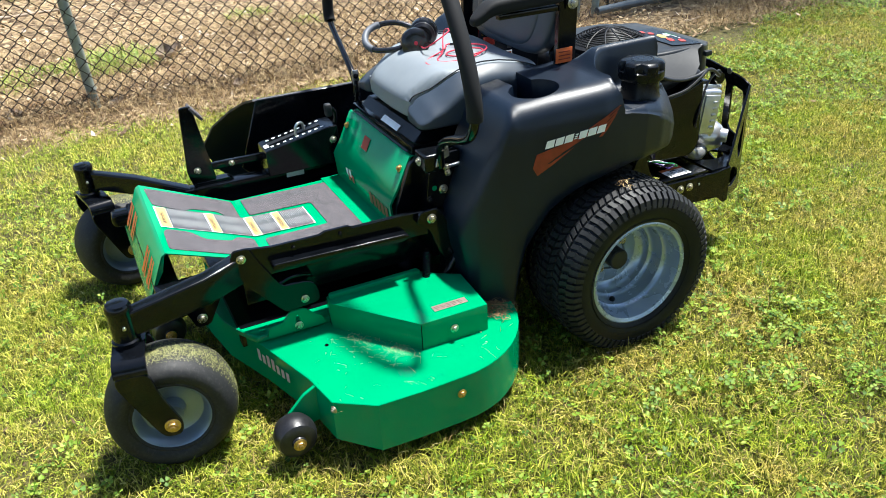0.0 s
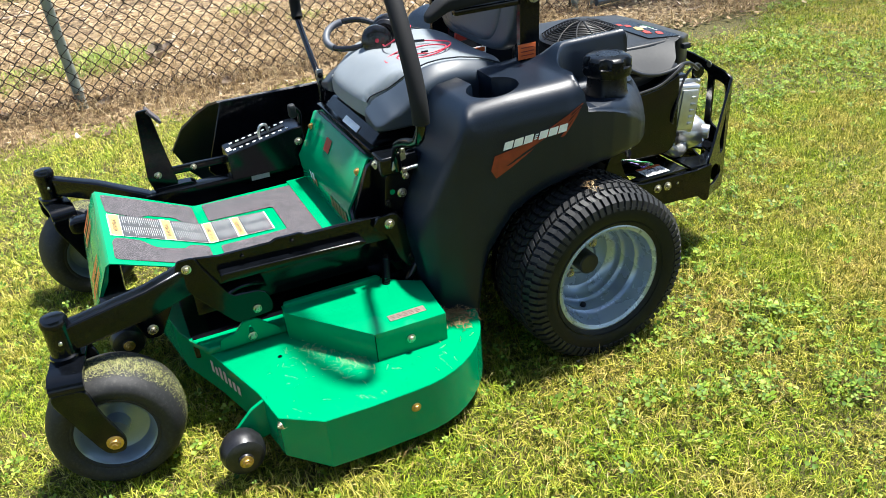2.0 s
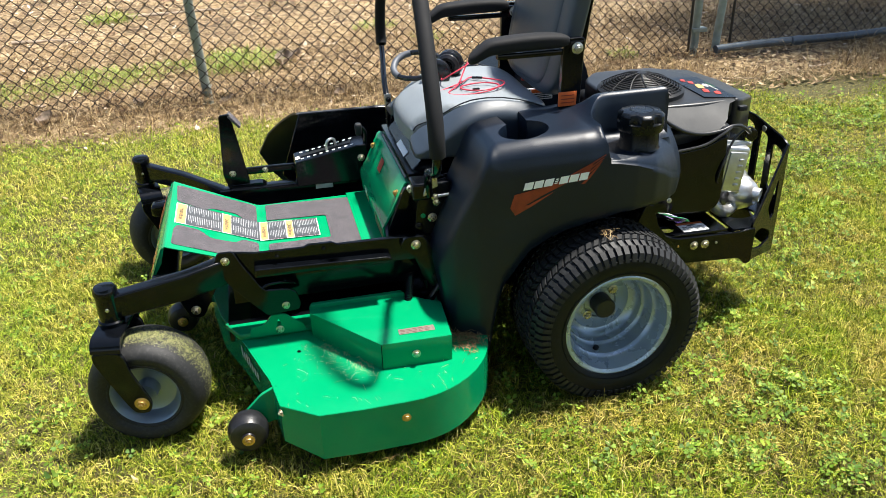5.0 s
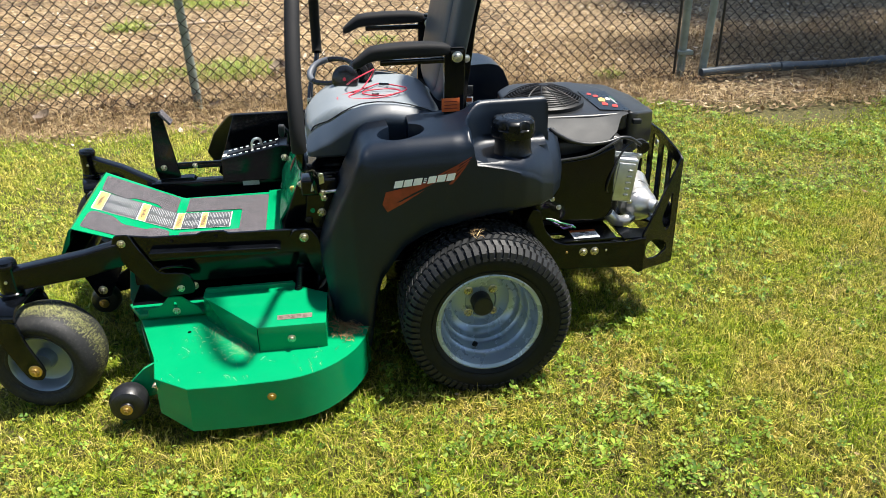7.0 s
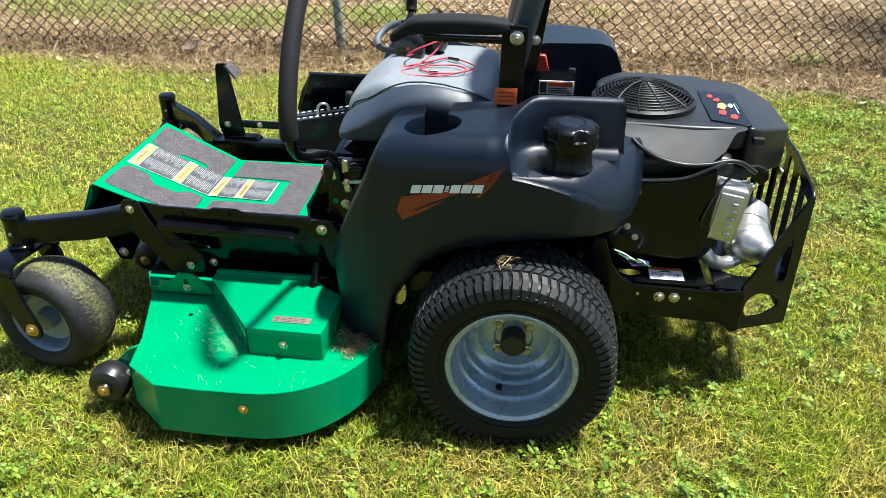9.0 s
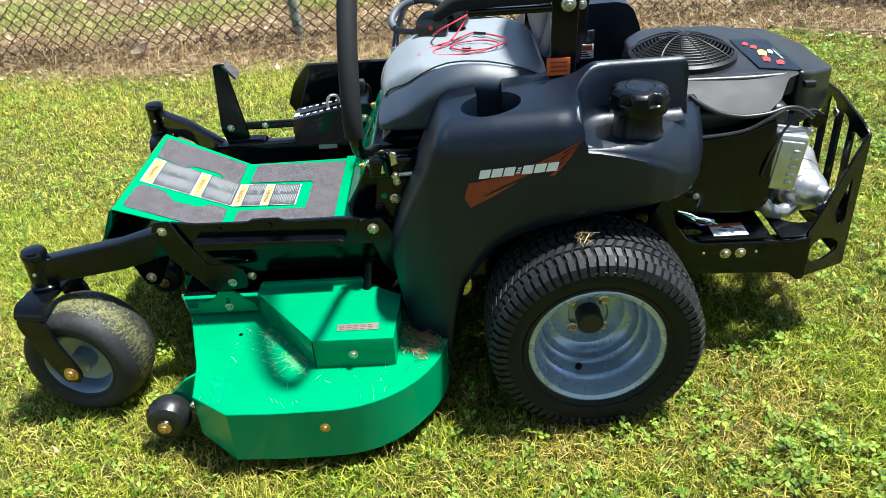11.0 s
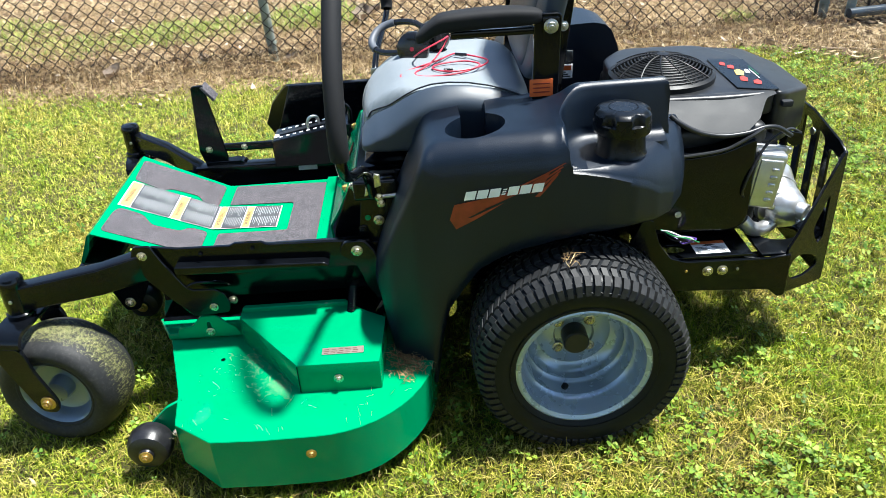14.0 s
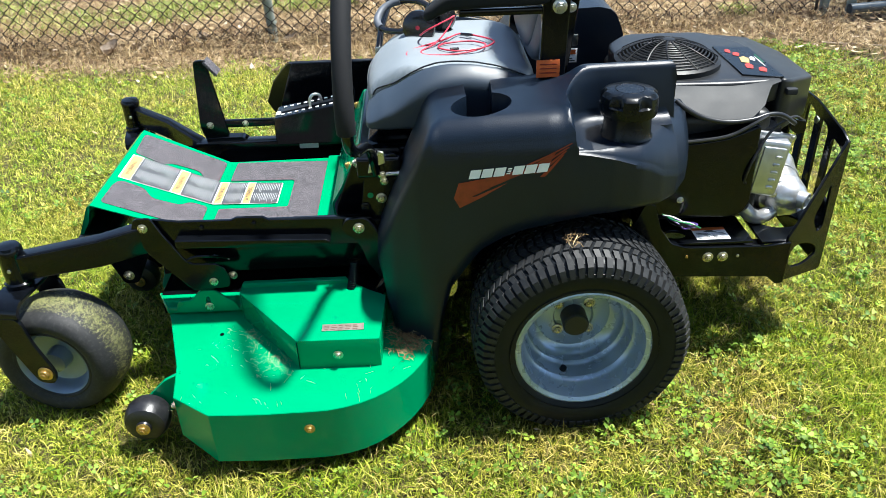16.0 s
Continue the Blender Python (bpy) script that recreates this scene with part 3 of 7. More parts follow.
def build_lawn():
    rng = np.random.default_rng(7)

    def on_lawn(x, y, u):
        return (y < EDGE(x) + rng.normal(0, 0.10, len(x)))
    def tufts(x, y):
        return np.clip(0.25 + 1.15 * patchy(x, y, 42.0, 31) * (0.45 + 0.9 * patchy(x, y, 9.0, 32)), 0.28, 1)
    near = scatter(rng, 560000, -2.3, 2.6, -1.25, 1.3, lambda x, y, u: on_lawn(x, y, u) & (u < tufts(x, y)))
    far = scatter(rng, 760000, -3.9, 4.6, -1.0, 3.5, lambda x, y, u: on_lawn(x, y, u) & ((x < -2.3) | (x > 2.6) | (y > 1.3)) & (u < tufts(x, y) * np.where(y > 0.9, 1.0, 0.5)))
    outer = scatter(rng, 60000, -8.0, 8.5, -5.0, 3.5, lambda x, y, u: on_lawn(x, y, u) & ((x < -3.7) | (x > 4.4) | (y < -0.9)))
    xy = np.concatenate([near, far, outer])
    n = len(xy)
    tall = 0.6 + 0.8 * patchy(xy[:, 0], xy[:, 1], 3.0, 2)
    h = np.clip(rng.gamma(5, 0.0052, n) * tall, 0.010, 0.065)
    w = rng.uniform(0.0014, 0.0036, n) * np.where(np.arange(n) < len(near), 1.1, np.where(np.arange(n) < len(near) + len(far), 1.6, 3.2))
    lean = np.clip(np.abs(rng.normal(0.85, 0.55, n)), 0.05, 2.1)
    X, Y = xy[:, 0], xy[:, 1]
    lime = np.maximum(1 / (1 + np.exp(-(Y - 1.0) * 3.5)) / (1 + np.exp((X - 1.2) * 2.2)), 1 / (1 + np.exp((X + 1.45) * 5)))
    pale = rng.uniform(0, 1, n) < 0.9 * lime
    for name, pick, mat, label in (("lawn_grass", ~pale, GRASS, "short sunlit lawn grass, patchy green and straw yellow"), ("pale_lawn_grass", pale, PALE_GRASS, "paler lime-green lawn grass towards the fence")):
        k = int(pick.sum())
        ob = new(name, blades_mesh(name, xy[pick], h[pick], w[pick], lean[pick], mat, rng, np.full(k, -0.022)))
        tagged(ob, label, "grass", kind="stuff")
    # the lawn goes on behind the walk and to both sides, in broader blades
    wide = np.random.default_rng(71)
    c = scatter(wide, 130000, -6.5, 7.0, -5.0, 3.0, lambda x, y, u: (y < EDGE(x) - 0.3) & ((y < -1.3) | (x < -4.0) | (x > 4.7)) & (u < np.clip((6.8 - np.abs(x - 0.2)) * 0.8, 0, 1) * np.clip((y + 5.0) * 0.8, 0, 1)))
    n = len(c)
    ob = new("lawn_grass", blades_mesh("lawn_grass", c, wide.gamma(5, 0.0065, n).clip(0.014, 0.06), wide.uniform(0.007, 0.014, n), np.clip(np.abs(wide.normal(1.0, 0.5, n)), 0.1, 2.0), GRASS, wide, np.full(n, -0.018)))
    tagged(ob, "short sunlit lawn grass, patchy green and straw yellow", "grass", kind="stuff")
    # dry cut blades lying on the sward
    c = scatter(rng, 70000, -3.9, 4.6, -1.4, 3.2, lambda x, y, u: on_lawn(x, y, u) & (u < np.clip(patchy(x, y, 3.1, 51) * 1.8 - 0.55, 0.08, 0.8)))
    n = len(c)
    ob = new("cut_blades", blades_mesh("cut_blades", c, rng.gamma(4, 0.008, n).clip(0.012, 0.07) * 0.6, rng.uniform(0.0012, 0.0026, n), rng.uniform(1.4, 2.4, n), CUT_BLADE, rng, rng.uniform(-0.012, 0.012, n)))
    tagged(ob, "pale dry cut blades lying over the lawn", "grass", kind="stuff")
    # clover: three rounded leaflets on a short stem, in mats
    c = scatter(rng, 150000, -4.2, 5.0, -1.6, 3.1, lambda x, y, u: on_lawn(x, y, u) & (u < np.clip((patchy(x, y, 2.2, 11) * 1.5 - 0.35) * (patchy(x, y, 17.0, 12) * 1.9 - 0.35) * np.clip(0.55 + 0.35 * (x + 1.0), 0.2, 1), 0.03, 0.85)))
    n = len(c)
    z = rng.uniform(0.006, 0.036, n)
    s = np.clip(rng.gamma(5, 0.0018, n), 0.0045, 0.016)
    a0 = rng.uniform(0, 2 * np.pi, n)
    tx, ty = rng.normal(0, 0.4, n), rng.normal(0, 0.4, n)
    V, F, base = [], [], 0
    shape = np.array([(0.12, 0.0), (0.75, 0.52), (1.15, 0.36), (1.05, 0.0), (1.15, -0.36), (0.75, -0.52)])
    lift = np.array([0.0, 0.18, 0.16, 0.02, 0.16, 0.18])
    for leaf in range(3):
        a = a0 + leaf * 2.094 + rng.normal(0, 0.12, n)
        ca, sa = np.cos(a), np.sin(a)
        px = (shape[None, :, 0] * ca[:, None] - shape[None, :, 1] * sa[:, None]) * s[:, None]
        py = (shape[None, :, 0] * sa[:, None] + shape[None, :, 1] * ca[:, None]) * s[:, None]
        pz = lift[None, :] * s[:, None] + px * tx[:, None] + py * ty[:, None]
        V.append(np.stack([c[:, :1] + px, c[:, 1:] + py, z[:, None] + pz], 2).reshape(-1, 3))
        k = np.arange(n)[:, None] * 6 + base
        F.append(np.concatenate([k + np.array([[0, 1, 2, 3]]), k + np.array([[0, 3, 4, 5]])], 1).reshape(-1, 4))
        base += n * 6
    ob = new("clover", raw_mesh("clover", np.concatenate(V), np.concatenate(F), CLOVER))
    tagged(ob, "small three-leaved clover spread through the lawn", "clover", kind="stuff")


build_lawn()


def build_litter():
    rng = np.random.default_rng(21)
    # dead leaves: folded, curled quads
    def put(n, x0, x1, y0, y1, lo, hi, keep):
        xy = scatter(rng, n, x0, x1, y0, y1, keep)
        m = len(xy)
        return xy, rng.uniform(lo, hi, m)
    a, sa_ = put(15000, -6, 6, 2.7, 5.0, 0.008, 0.030, lambda x, y, u: u < np.clip((y - EDGE(x) + 0.25) * 2.5, 0.0, 1))
    b, sb_ = put(40000, -7.5, 8, 4.2, 11.0, 0.009, 0.032, lambda x, y, u: u < 1)
    d, sd_ = put(260, -4, 5, -1.2, 2.9, 0.008, 0.018, lambda x, y, u: u < 0.5)
    xy, s = np.concatenate([a, b, d]), np.concatenate([sa_, sb_, sd_])
    n = len(xy)
    gz = np.array([ground_height(x, y) for x, y in xy])
    ang, tilt, fold = rng.uniform(0, 6.28, n), rng.normal(0, 0.35, n), rng.uniform(-0.5, 0.6, n)
    asp = rng.uniform(0.35, 0.75, n)
    shape = np.array([(-1, 0), (-0.3, 0.8), (0.5, 0.7), (1, 0), (0.5, -0.7), (-0.3, -0.8)])
    lx = shape[None, :, 0] * s[:, None]
    ly = shape[None, :, 1] * s[:, None] * asp[:, None]
    lz = np.abs(shape[None, :, 1]) * s[:, None] * fold[:, None] * 0.6 + lx * tilt[:, None] + 0.25 * s[:, None] * shape[None, :, 0] ** 2
    px = lx * np.cos(ang)[:, None] - ly * np.sin(ang)[:, None]
    py = lx * np.sin(ang)[:, None] + ly * np.cos(ang)[:, None]
    z = gz + 0.012 + rng.uniform(0, 0.02, n)
    V = np.stack([xy[:, :1] + px, xy[:, 1:] + py, z[:, None] + lz], 2).reshape(-1, 3)
    k = np.arange(n)[:, None] * 6
    F = np.concatenate([k + np.array([[0, 1, 2, 3]]), k + np.array([[0, 3, 4, 5]])], 1).reshape(-1, 4)
    ob = new("leaf_litter", raw_mesh("leaf_litter", V, F, LEAF))
    tagged(ob, "dry brown fallen leaves under and behind the fence", "leaves", kind="stuff")
    # dark rotting debris gathered under the wire
    xy = scatter(rng, 15000, -5.5, 2.6, 3.05, 3.95, lambda x, y, u: u < np.clip(1.1 - np.abs(y - 3.50) * 4.2, 0, 1) * (0.25 + 0.75 * patchy(x, y, 4.0, 61)))
    n = len(xy)
    gz = np.array([ground_height(x, y) for x, y in xy]) + rng.uniform(0.01, 0.05, n)
    ob = new("fence_debris", blades_mesh("fence_debris", xy, rng.gamma(4, 0.010, n), rng.uniform(0.003, 0.012, n), rng.uniform(1.0, 2.3, n), MULCH, rng, gz))
    tagged(ob, "dark reddish-brown rotting debris under the fence", "debris", kind="stuff")
    # straw along the fence line
    xy = scatter(rng, 120000, -5.5, 6, 2.8, 5.2, lambda x, y, u: u < np.maximum(np.clip(1.2 - np.abs(y - EDGE(x) - 0.32) * 2.4, 0.0, 1), 0.34 * (y > 3.5)) * (0.45 + 0.55 * patchy(x, y, 1.9, 5)))
    n = len(xy)
    h = rng.gamma(4, 0.022, n)
    gz = np.array([ground_height(x, y) for x, y in xy]) + rng.uniform(0, 0.02, n)
    ob = new("dry_straw", blades_mesh("dry_straw", xy, h, rng.uniform(0.002, 0.0045, n), np.clip(np.abs(rng.normal(1.3, 0.6, n)), 0.2, 2.4), DRY, rng, gz))
    tagged(ob, "flattened dry straw and stalks along the fence foot", "straw", kind="stuff")


build_litter()


def build_weeds(name, cx, cy, r, count, tall, label, seed):
    rng = np.random.default_rng(seed)
    ang, rad = rng.uniform(0, 6.28, count), np.sqrt(rng.uniform(0, 1, count)) * r
    xy = np.stack([cx + np.cos(ang) * rad * 1.5, cy + np.sin(ang) * rad], 1)
    h = rng.uniform(0.3, 1.0, count) * tall * (1.1 - 0.6 * rad / r)
    gz = np.array([ground_height(x, y) for x, y in xy])
    ob = new(name, blades_mesh(name, xy, h, rng.uniform(0.004, 0.012, count), np.clip(np.abs(rng.normal(1.1, 0.5, count)), 0.1, 2.0), WEED, rng, gz))
    tagged(ob, label, "weeds", kind="stuff")


for i, (cx, cy, r, n, tall) in enumerate(((-1.98, 4.18, 0.30, 200, 0.18), (-0.97, 4.36, 0.27, 190, 0.24), (-2.65, 4.05, 0.32, 240, 0.12), (-2.13, 6.3, 0.16, 90, 0.20), (-1.95, 7.85, 0.32, 240, 0.22), (-1.4, 7.5, 0.26, 160, 0.20), (-1.5, 4.42, 0.20, 90, 0.12), (-3.5, 4.4, 0.42, 330, 0.2), (1.95, 3.72, 0.08, 50, 0.14), (0.25, 5.3, 0.14, 50, 0.16), (0.62, 4.75, 0.10, 36, 0.14))):
    build_weeds("weed_clump", cx, cy, r, n * 3, tall, "bright green weeds growing behind the chain-link fence", 40 + i)


def build_sticks():
    rng = random.Random(5)
    for x, y, l, a, r in ((-1.7, 6.4, 1.3, 12, 0.018), (-2.6, 5.6, 0.5, -4, 0.016), (1.35, 3.05, 0.34, 30, 0.006), (1.75, 2.98, 0.28, -25, 0.006), (2.45, 3.02, 0.4, -15, 0.007), (0.6, 6.6, 0.8, 20, 0.012), (3.4, 3.15, 0.5, 8, 0.008), (-3.1, 3.35, 0.3, 40, 0.006)):
        pts = []
        for i in range(6):
            t = i / 5 - 0.5
            px, py = x + l * t * math.cos(radians(a)) + rng.uniform(-.02, .02) * l, y + l * t * math.sin(radians(a)) + rng.uniform(-.03, .03) * l
            pts.append((px, py, ground_height(px, py) + r + 0.01))
        s = smooth_path(pts, 4)
        bm = tube(s, r, 8, radii=[r * (1.1 - 0.6 * i / len(s)) for i in range(len(s))])
        ob = new("stick", mesh_of("stick", bm, STICK))
        tagged(ob, "dry fallen stick lying on leaf litter", "stick", "fallen sticks")


build_sticks()


def build_curled_leaf(x, y, s, ang, label):
    """One large dry leaf, curled along its rib, with lobed edges."""
    bm = bmesh.new()
    rows = []
    for i in range(9):
        t = i / 8
        w = s * 0.42 * math.sin(math.pi * min(1, t * 1.05 + 0.02)) ** 0.8 * (1 + 0.22 * math.sin(9 * t))
        cx = s * (t - 0.5)
        rows.append([bm.verts.new((cx + 0.1 * s * abs(k), k * w, s * (0.05 + 0.30 * k * k + 0.25 * (t - 0.5) ** 2))) for k in (-1, -0.5, 0, 0.5, 1)])
    for p, q in zip(rows, rows[1:]):
        for j in range(4):
            bm.faces.new((p[j], p[j + 1], q[j + 1], q[j]))
    bmesh.ops.solidify(bm, geom=bm.faces[:], thickness=0.0012)
    ob = new("fallen_leaf", mesh_of("fallen_leaf", bm, DEAD_LEAF))
    ob.matrix_basis = Matrix.Translation((x, y, ground_height(x, y) + 0.035)) @ Matrix.Rotation(radians(ang), 4, "Z") @ Matrix.Rotation(radians(-18), 4, "Y")
    tagged(ob, label, "leaf", "large fallen leaves")


for lx, ly, ls, la in ((-2.172, 3.365, 0.13, 60), (-1.05, 3.42, 0.10, 20), (-1.62, 3.50, 0.09, 130), (-0.3, 3.40, 0.085, 75), (1.95, 3.15, 0.09, 200), (1.1, 3.3, 0.08, 150), (-0.62, 4.25, 0.17, 80), (-0.55, 4.32, 0.14, 10)):
    build_curled_leaf(lx, ly, ls, la, "large curled grey-brown dry leaf lying by the fence")


def build_tree(name, base, crown, radius, count, label, seed):
    """A broad-leaved tree: tapered trunk, limbs reaching into the crown, and many leaves in uneven clumps."""
    rng = np.random.default_rng(seed)
    rnd = random.Random(seed)
    t = thing(name, label, "tree", at=base)
    o = Vector(base)
    top = Vector(crown) - o
    pts = smooth_path([(0, 0, -0.2), (top.x * 0.1, top.y * 0.1, top.z * 0.35), (top.x * 0.45, top.y * 0.45, top.z * 0.75), (top.x * 0.8, top.y * 0.8, top.z * 1.05)], 6)
    part("trunk", tube(pts, 0.2, 14, radii=[0.24 * (1 - 0.75 * i / len(pts)) for i in range(len(pts))]), BARK, t)
    clumps = []
    for i in range(26):
        d = Vector((rnd.gauss(0, 1), rnd.gauss(0, 1), rnd.gauss(0, 0.45)))
        d = d.normalized() * radius * rnd.uniform(0.35, 1.0)
        d.z *= 0.55
        c = top + d
        clumps.append(c)
        if i < 14:
            s = Vector(pts[len(pts) // 2 + i % (len(pts) // 2)])
            m = (s + c) / 2 + Vector((0, 0, 0.25))
            lp = smooth_path([s, m, c], 5)
            part("limb", tube(lp, 0.05, 8, radii=[0.07 * (1 - 0.8 * k / len(lp)) for k in range(len(lp))]), BARK, t)
    n = count
    idx = rng.integers(0, len(clumps), n)
    cc = np.array([c[:] for c in clumps])[idx]
    p = cc + rng.normal(0, 1, (n, 3)) * np.array([0.50, 0.50, 0.26]) * (radius / 3)
    s = rng.uniform(0.05, 0.10, n)
    ang = rng.uniform(0, 6.28, n)
    u = np.stack([np.cos(ang), np.sin(ang), rng.normal(0, 0.4, n)], 1) * s[:, None]
    w = np.stack([-np.sin(ang), np.cos(ang), rng.normal(0, 0.4, n)], 1) * (s * 0.6)[:, None]
    V = np.stack([p - u, p + w * 0.9, p + u, p - w * 0.9], 1).reshape(-1, 3)
    F = np.arange(n * 4).reshape(-1, 4)
    ob = new("crown", raw_mesh("crown", V, F, TREE_LEAF))
    ob.parent = t
    tagged(ob, kind="stuff")


build_tree("shade_tree", (10.3, 6.0, 0), (7.95, 6.15, 6.4), 3.3, 23000, "leafy tree standing beyond the fence, shading the litter", 3)
# invented, out of view: its shadow stands in for dark ground far back
build_tree("shade_tree", (-7.5, 13.5, 0), (-2.6, 12.2, 7.0), 2.6, 9000, "added unseen leafy tree that darkens the ground behind the yard", 8)
# two invented trees, never in view, cutting lawn bounce on the mower's side
build_tree("shade_tree", (3.8, -9.5, 0), (2.4, -7.0, 4.0), 3.6, 22000, "added unseen leafy tree that dims the lawn opposite the fence", 15)
build_tree("shade_tree", (-5.0, -9.5, 0), (-3.2, -7.0, 3.9), 3.5, 22000, "added unseen leafy tree that dims the lawn opposite the fence", 17)


# ---------------------------------------------------------------- the mower
mower = thing("lawn_mower", "green and black zero-turn riding mower with grey seat, on lawn", "lawn mower")
NEAR, UP, BACK = Vector((0, -1, 0)), Vector((0, 0, 1)), Vector((1, 0, 0))


def tread_blocks(bm, c, y0, y1, r, n):
    """Turf tread: slanted shoulder lugs on both sides and staggered wavy blocks between them."""
    w = (y1 - y0) / 2
    ym = (y0 + y1) / 2

    def radius(f):
        return r - 0.016 * abs(f) ** 3

    def block(a, f, da, df, skew, h, fall=0.0):
        vs = []
        for top in (0, 1):
            k = 0.82 if top else 1.0
            for sa, sf in ((-1, -1), (1, -1), (1, 1), (-1, 1)):
                ff = f + df * sf * k
                aa = a + da * sa * k + skew * ff
                rr = radius(max(-1.0, min(1.0, ff))) + (h if top else -0.006) - fall * max(0, abs(ff) - 0.86) * 4
                vs.append(bm.verts.new((c[0] + rr * math.sin(aa), ym + ff * w, c[1] + rr * math.cos(aa))))
        for q in ((4, 5, 6, 7), (0, 4, 7, 3), (1, 2, 6, 5), (0, 1, 5, 4), (3, 7, 6, 2)):
            bm.faces.new([vs[i] for i in q])
    step = 2 * math.pi / n
    for i in range(n):
        a = i * step
        for s in (-1, 1):
            block(a + (0.25 if s > 0 else 0) * step, s * 0.86, step * 0.36, 0.20, s * 0.10, 0.0075, 0.010)
            block(a + 0.45 * step, s * 0.52, step * 0.38, 0.125, s * -0.22, 0.0065)
            # the lug runs on down the shoulder
            vs = []
            for top in (0, 1):
                for sa in (-1, 1):
                    for rr, dy in ((r - 0.004, 0.010), (r - 0.020, -0.010), (r - 0.046, -0.015)):
                        aa = a + (0.25 if s > 0 else 0) * step + step * 0.37 * sa * (0.85 if top else 1) + s * 0.095
                        o_ = 0.0065 if top else -0.006
                        vs.append(bm.verts.new((c[0] + (rr + o_ * 0.5) * math.sin(aa), ym + s * (w - dy + o_), c[1] + (rr + o_ * 0.5) * math.cos(aa))))
            for q in ((6, 7, 10, 9), (7, 8, 11, 10), (0, 1, 7, 6), (1, 2, 8, 7), (3, 9, 10, 4), (4, 10, 11, 5), (2, 5, 11, 8)):
                bm.faces.new([vs[i] for i in q])
        block(a + 0.2 * step, 0.26, step * 0.39, 0.115, 0.25, 0.0065)
        block(a + 0.2 * step, -0.26, step * 0.39, 0.115, -0.25, 0.0065)
        block(a + 0.7 * step, 0.0, step * 0.39, 0.12, 0.0, 0.0065)


def rear_wheel(y_out, side):
    """side -1: its open face looks to -y."""
    cx, cz, R = 0.140, 0.247, 0.272
    s = -side

    def Y(d):
        return d * s
    rim = lathe([(0.158, 0.003), (0.168, -0.002), (0.173, 0.0), (0.174, 0.006), (0.168, 0.012), (0.160, 0.006), (0.1585, 0.010), (0.155, 0.030), (0.152, 0.052), (0.146, 0.062), (0.141, 0.066), (0.139, 0.082), (0.139, 0.104), (0.135, 0.112), (0.128, 0.116), (0.126, 0.130),
                 (0.118, 0.142), (0.098, 0.150), (0.090, 0.146), (0.054, 0.146), (0.050, 0.152), (0, 0.152), (0, 0.156), (0.128, 0.156), (0.15, 0.19), (0.168, 0.235), (0.158, 0.235), (0.157, 0.02)], (cx, y_out, cz), (0, s, 0), 72)
    w = part("rear_wheel", rim, RIM, mower, "grey-painted deep-dish steel rear wheel")
    prof = [(0.158, 0.014), (0.166, 0.004), (0.178, -0.004), (0.196, -0.012), (0.222, -0.016), (0.246, -0.008), (0.258, 0.008), (R - 0.010, 0.024), (R - 0.004, 0.06), (R, 0.12), (R - 0.004, 0.18), (R - 0.010, 0.216), (0.258, 0.23), (0.246, 0.244), (0.222, 0.252), (0.196, 0.25), (0.158, 0.226)]
    ty = lathe(prof, (cx, y_out, cz), (0, s, 0), 96)
    for rr, d in ((0.1865, -0.0100), (0.234, -0.0140)):
        ring = [Vector((cx + rr * math.sin(a), y_out + s * d, cz + rr * math.cos(a))) for a in [2 * math.pi * i / 72 for i in range(73)]]
        tube(ring, 0.0014, 5, ty, ends=False)
    y0, y1 = sorted((y_out + s * 0.004, y_out + s * 0.236))
    part("tyre", ty, TYRE_WALL, w, "black turf tyre with dusty tread")
    tb = bmesh.new()
    tread_blocks(tb, (cx, cz), y0, y1, R - 0.002, 70)
    part("tread", tb, RUBBER, w, smooth=20)
    hub = lathe([(0, 0.10), (0.030, 0.10), (0.034, 0.104), (0.034, 0.150), (0, 0.150)], (cx, y_out, cz), (0, s, 0), 32)
    part("hub_cap", hub, ENGINE, w, "black hub cap")
    for i in range(4):
        a = radians(45 + 90 * i)
        bolt((cx + 0.058 * math.sin(a), y_out + s * 0.146, cz + 0.058 * math.cos(a)), (0, -s, 0), w, 0.010)
    # short dark stub standing in for a round dark hole in the rim
    a = radians(193)
    part("rim_hole_stub", rod((cx + 0.145 * math.sin(a), y_out + s * 0.092, cz + 0.145 * math.cos(a)), (cx + 0.128 * math.sin(a), y_out + s * 0.086, cz + 0.128 * math.cos(a)), 0.009, 14), TYRE_WALL, w)
    return w


rear_wheel(-0.100, -1)
rear_wheel(1.33, 1)


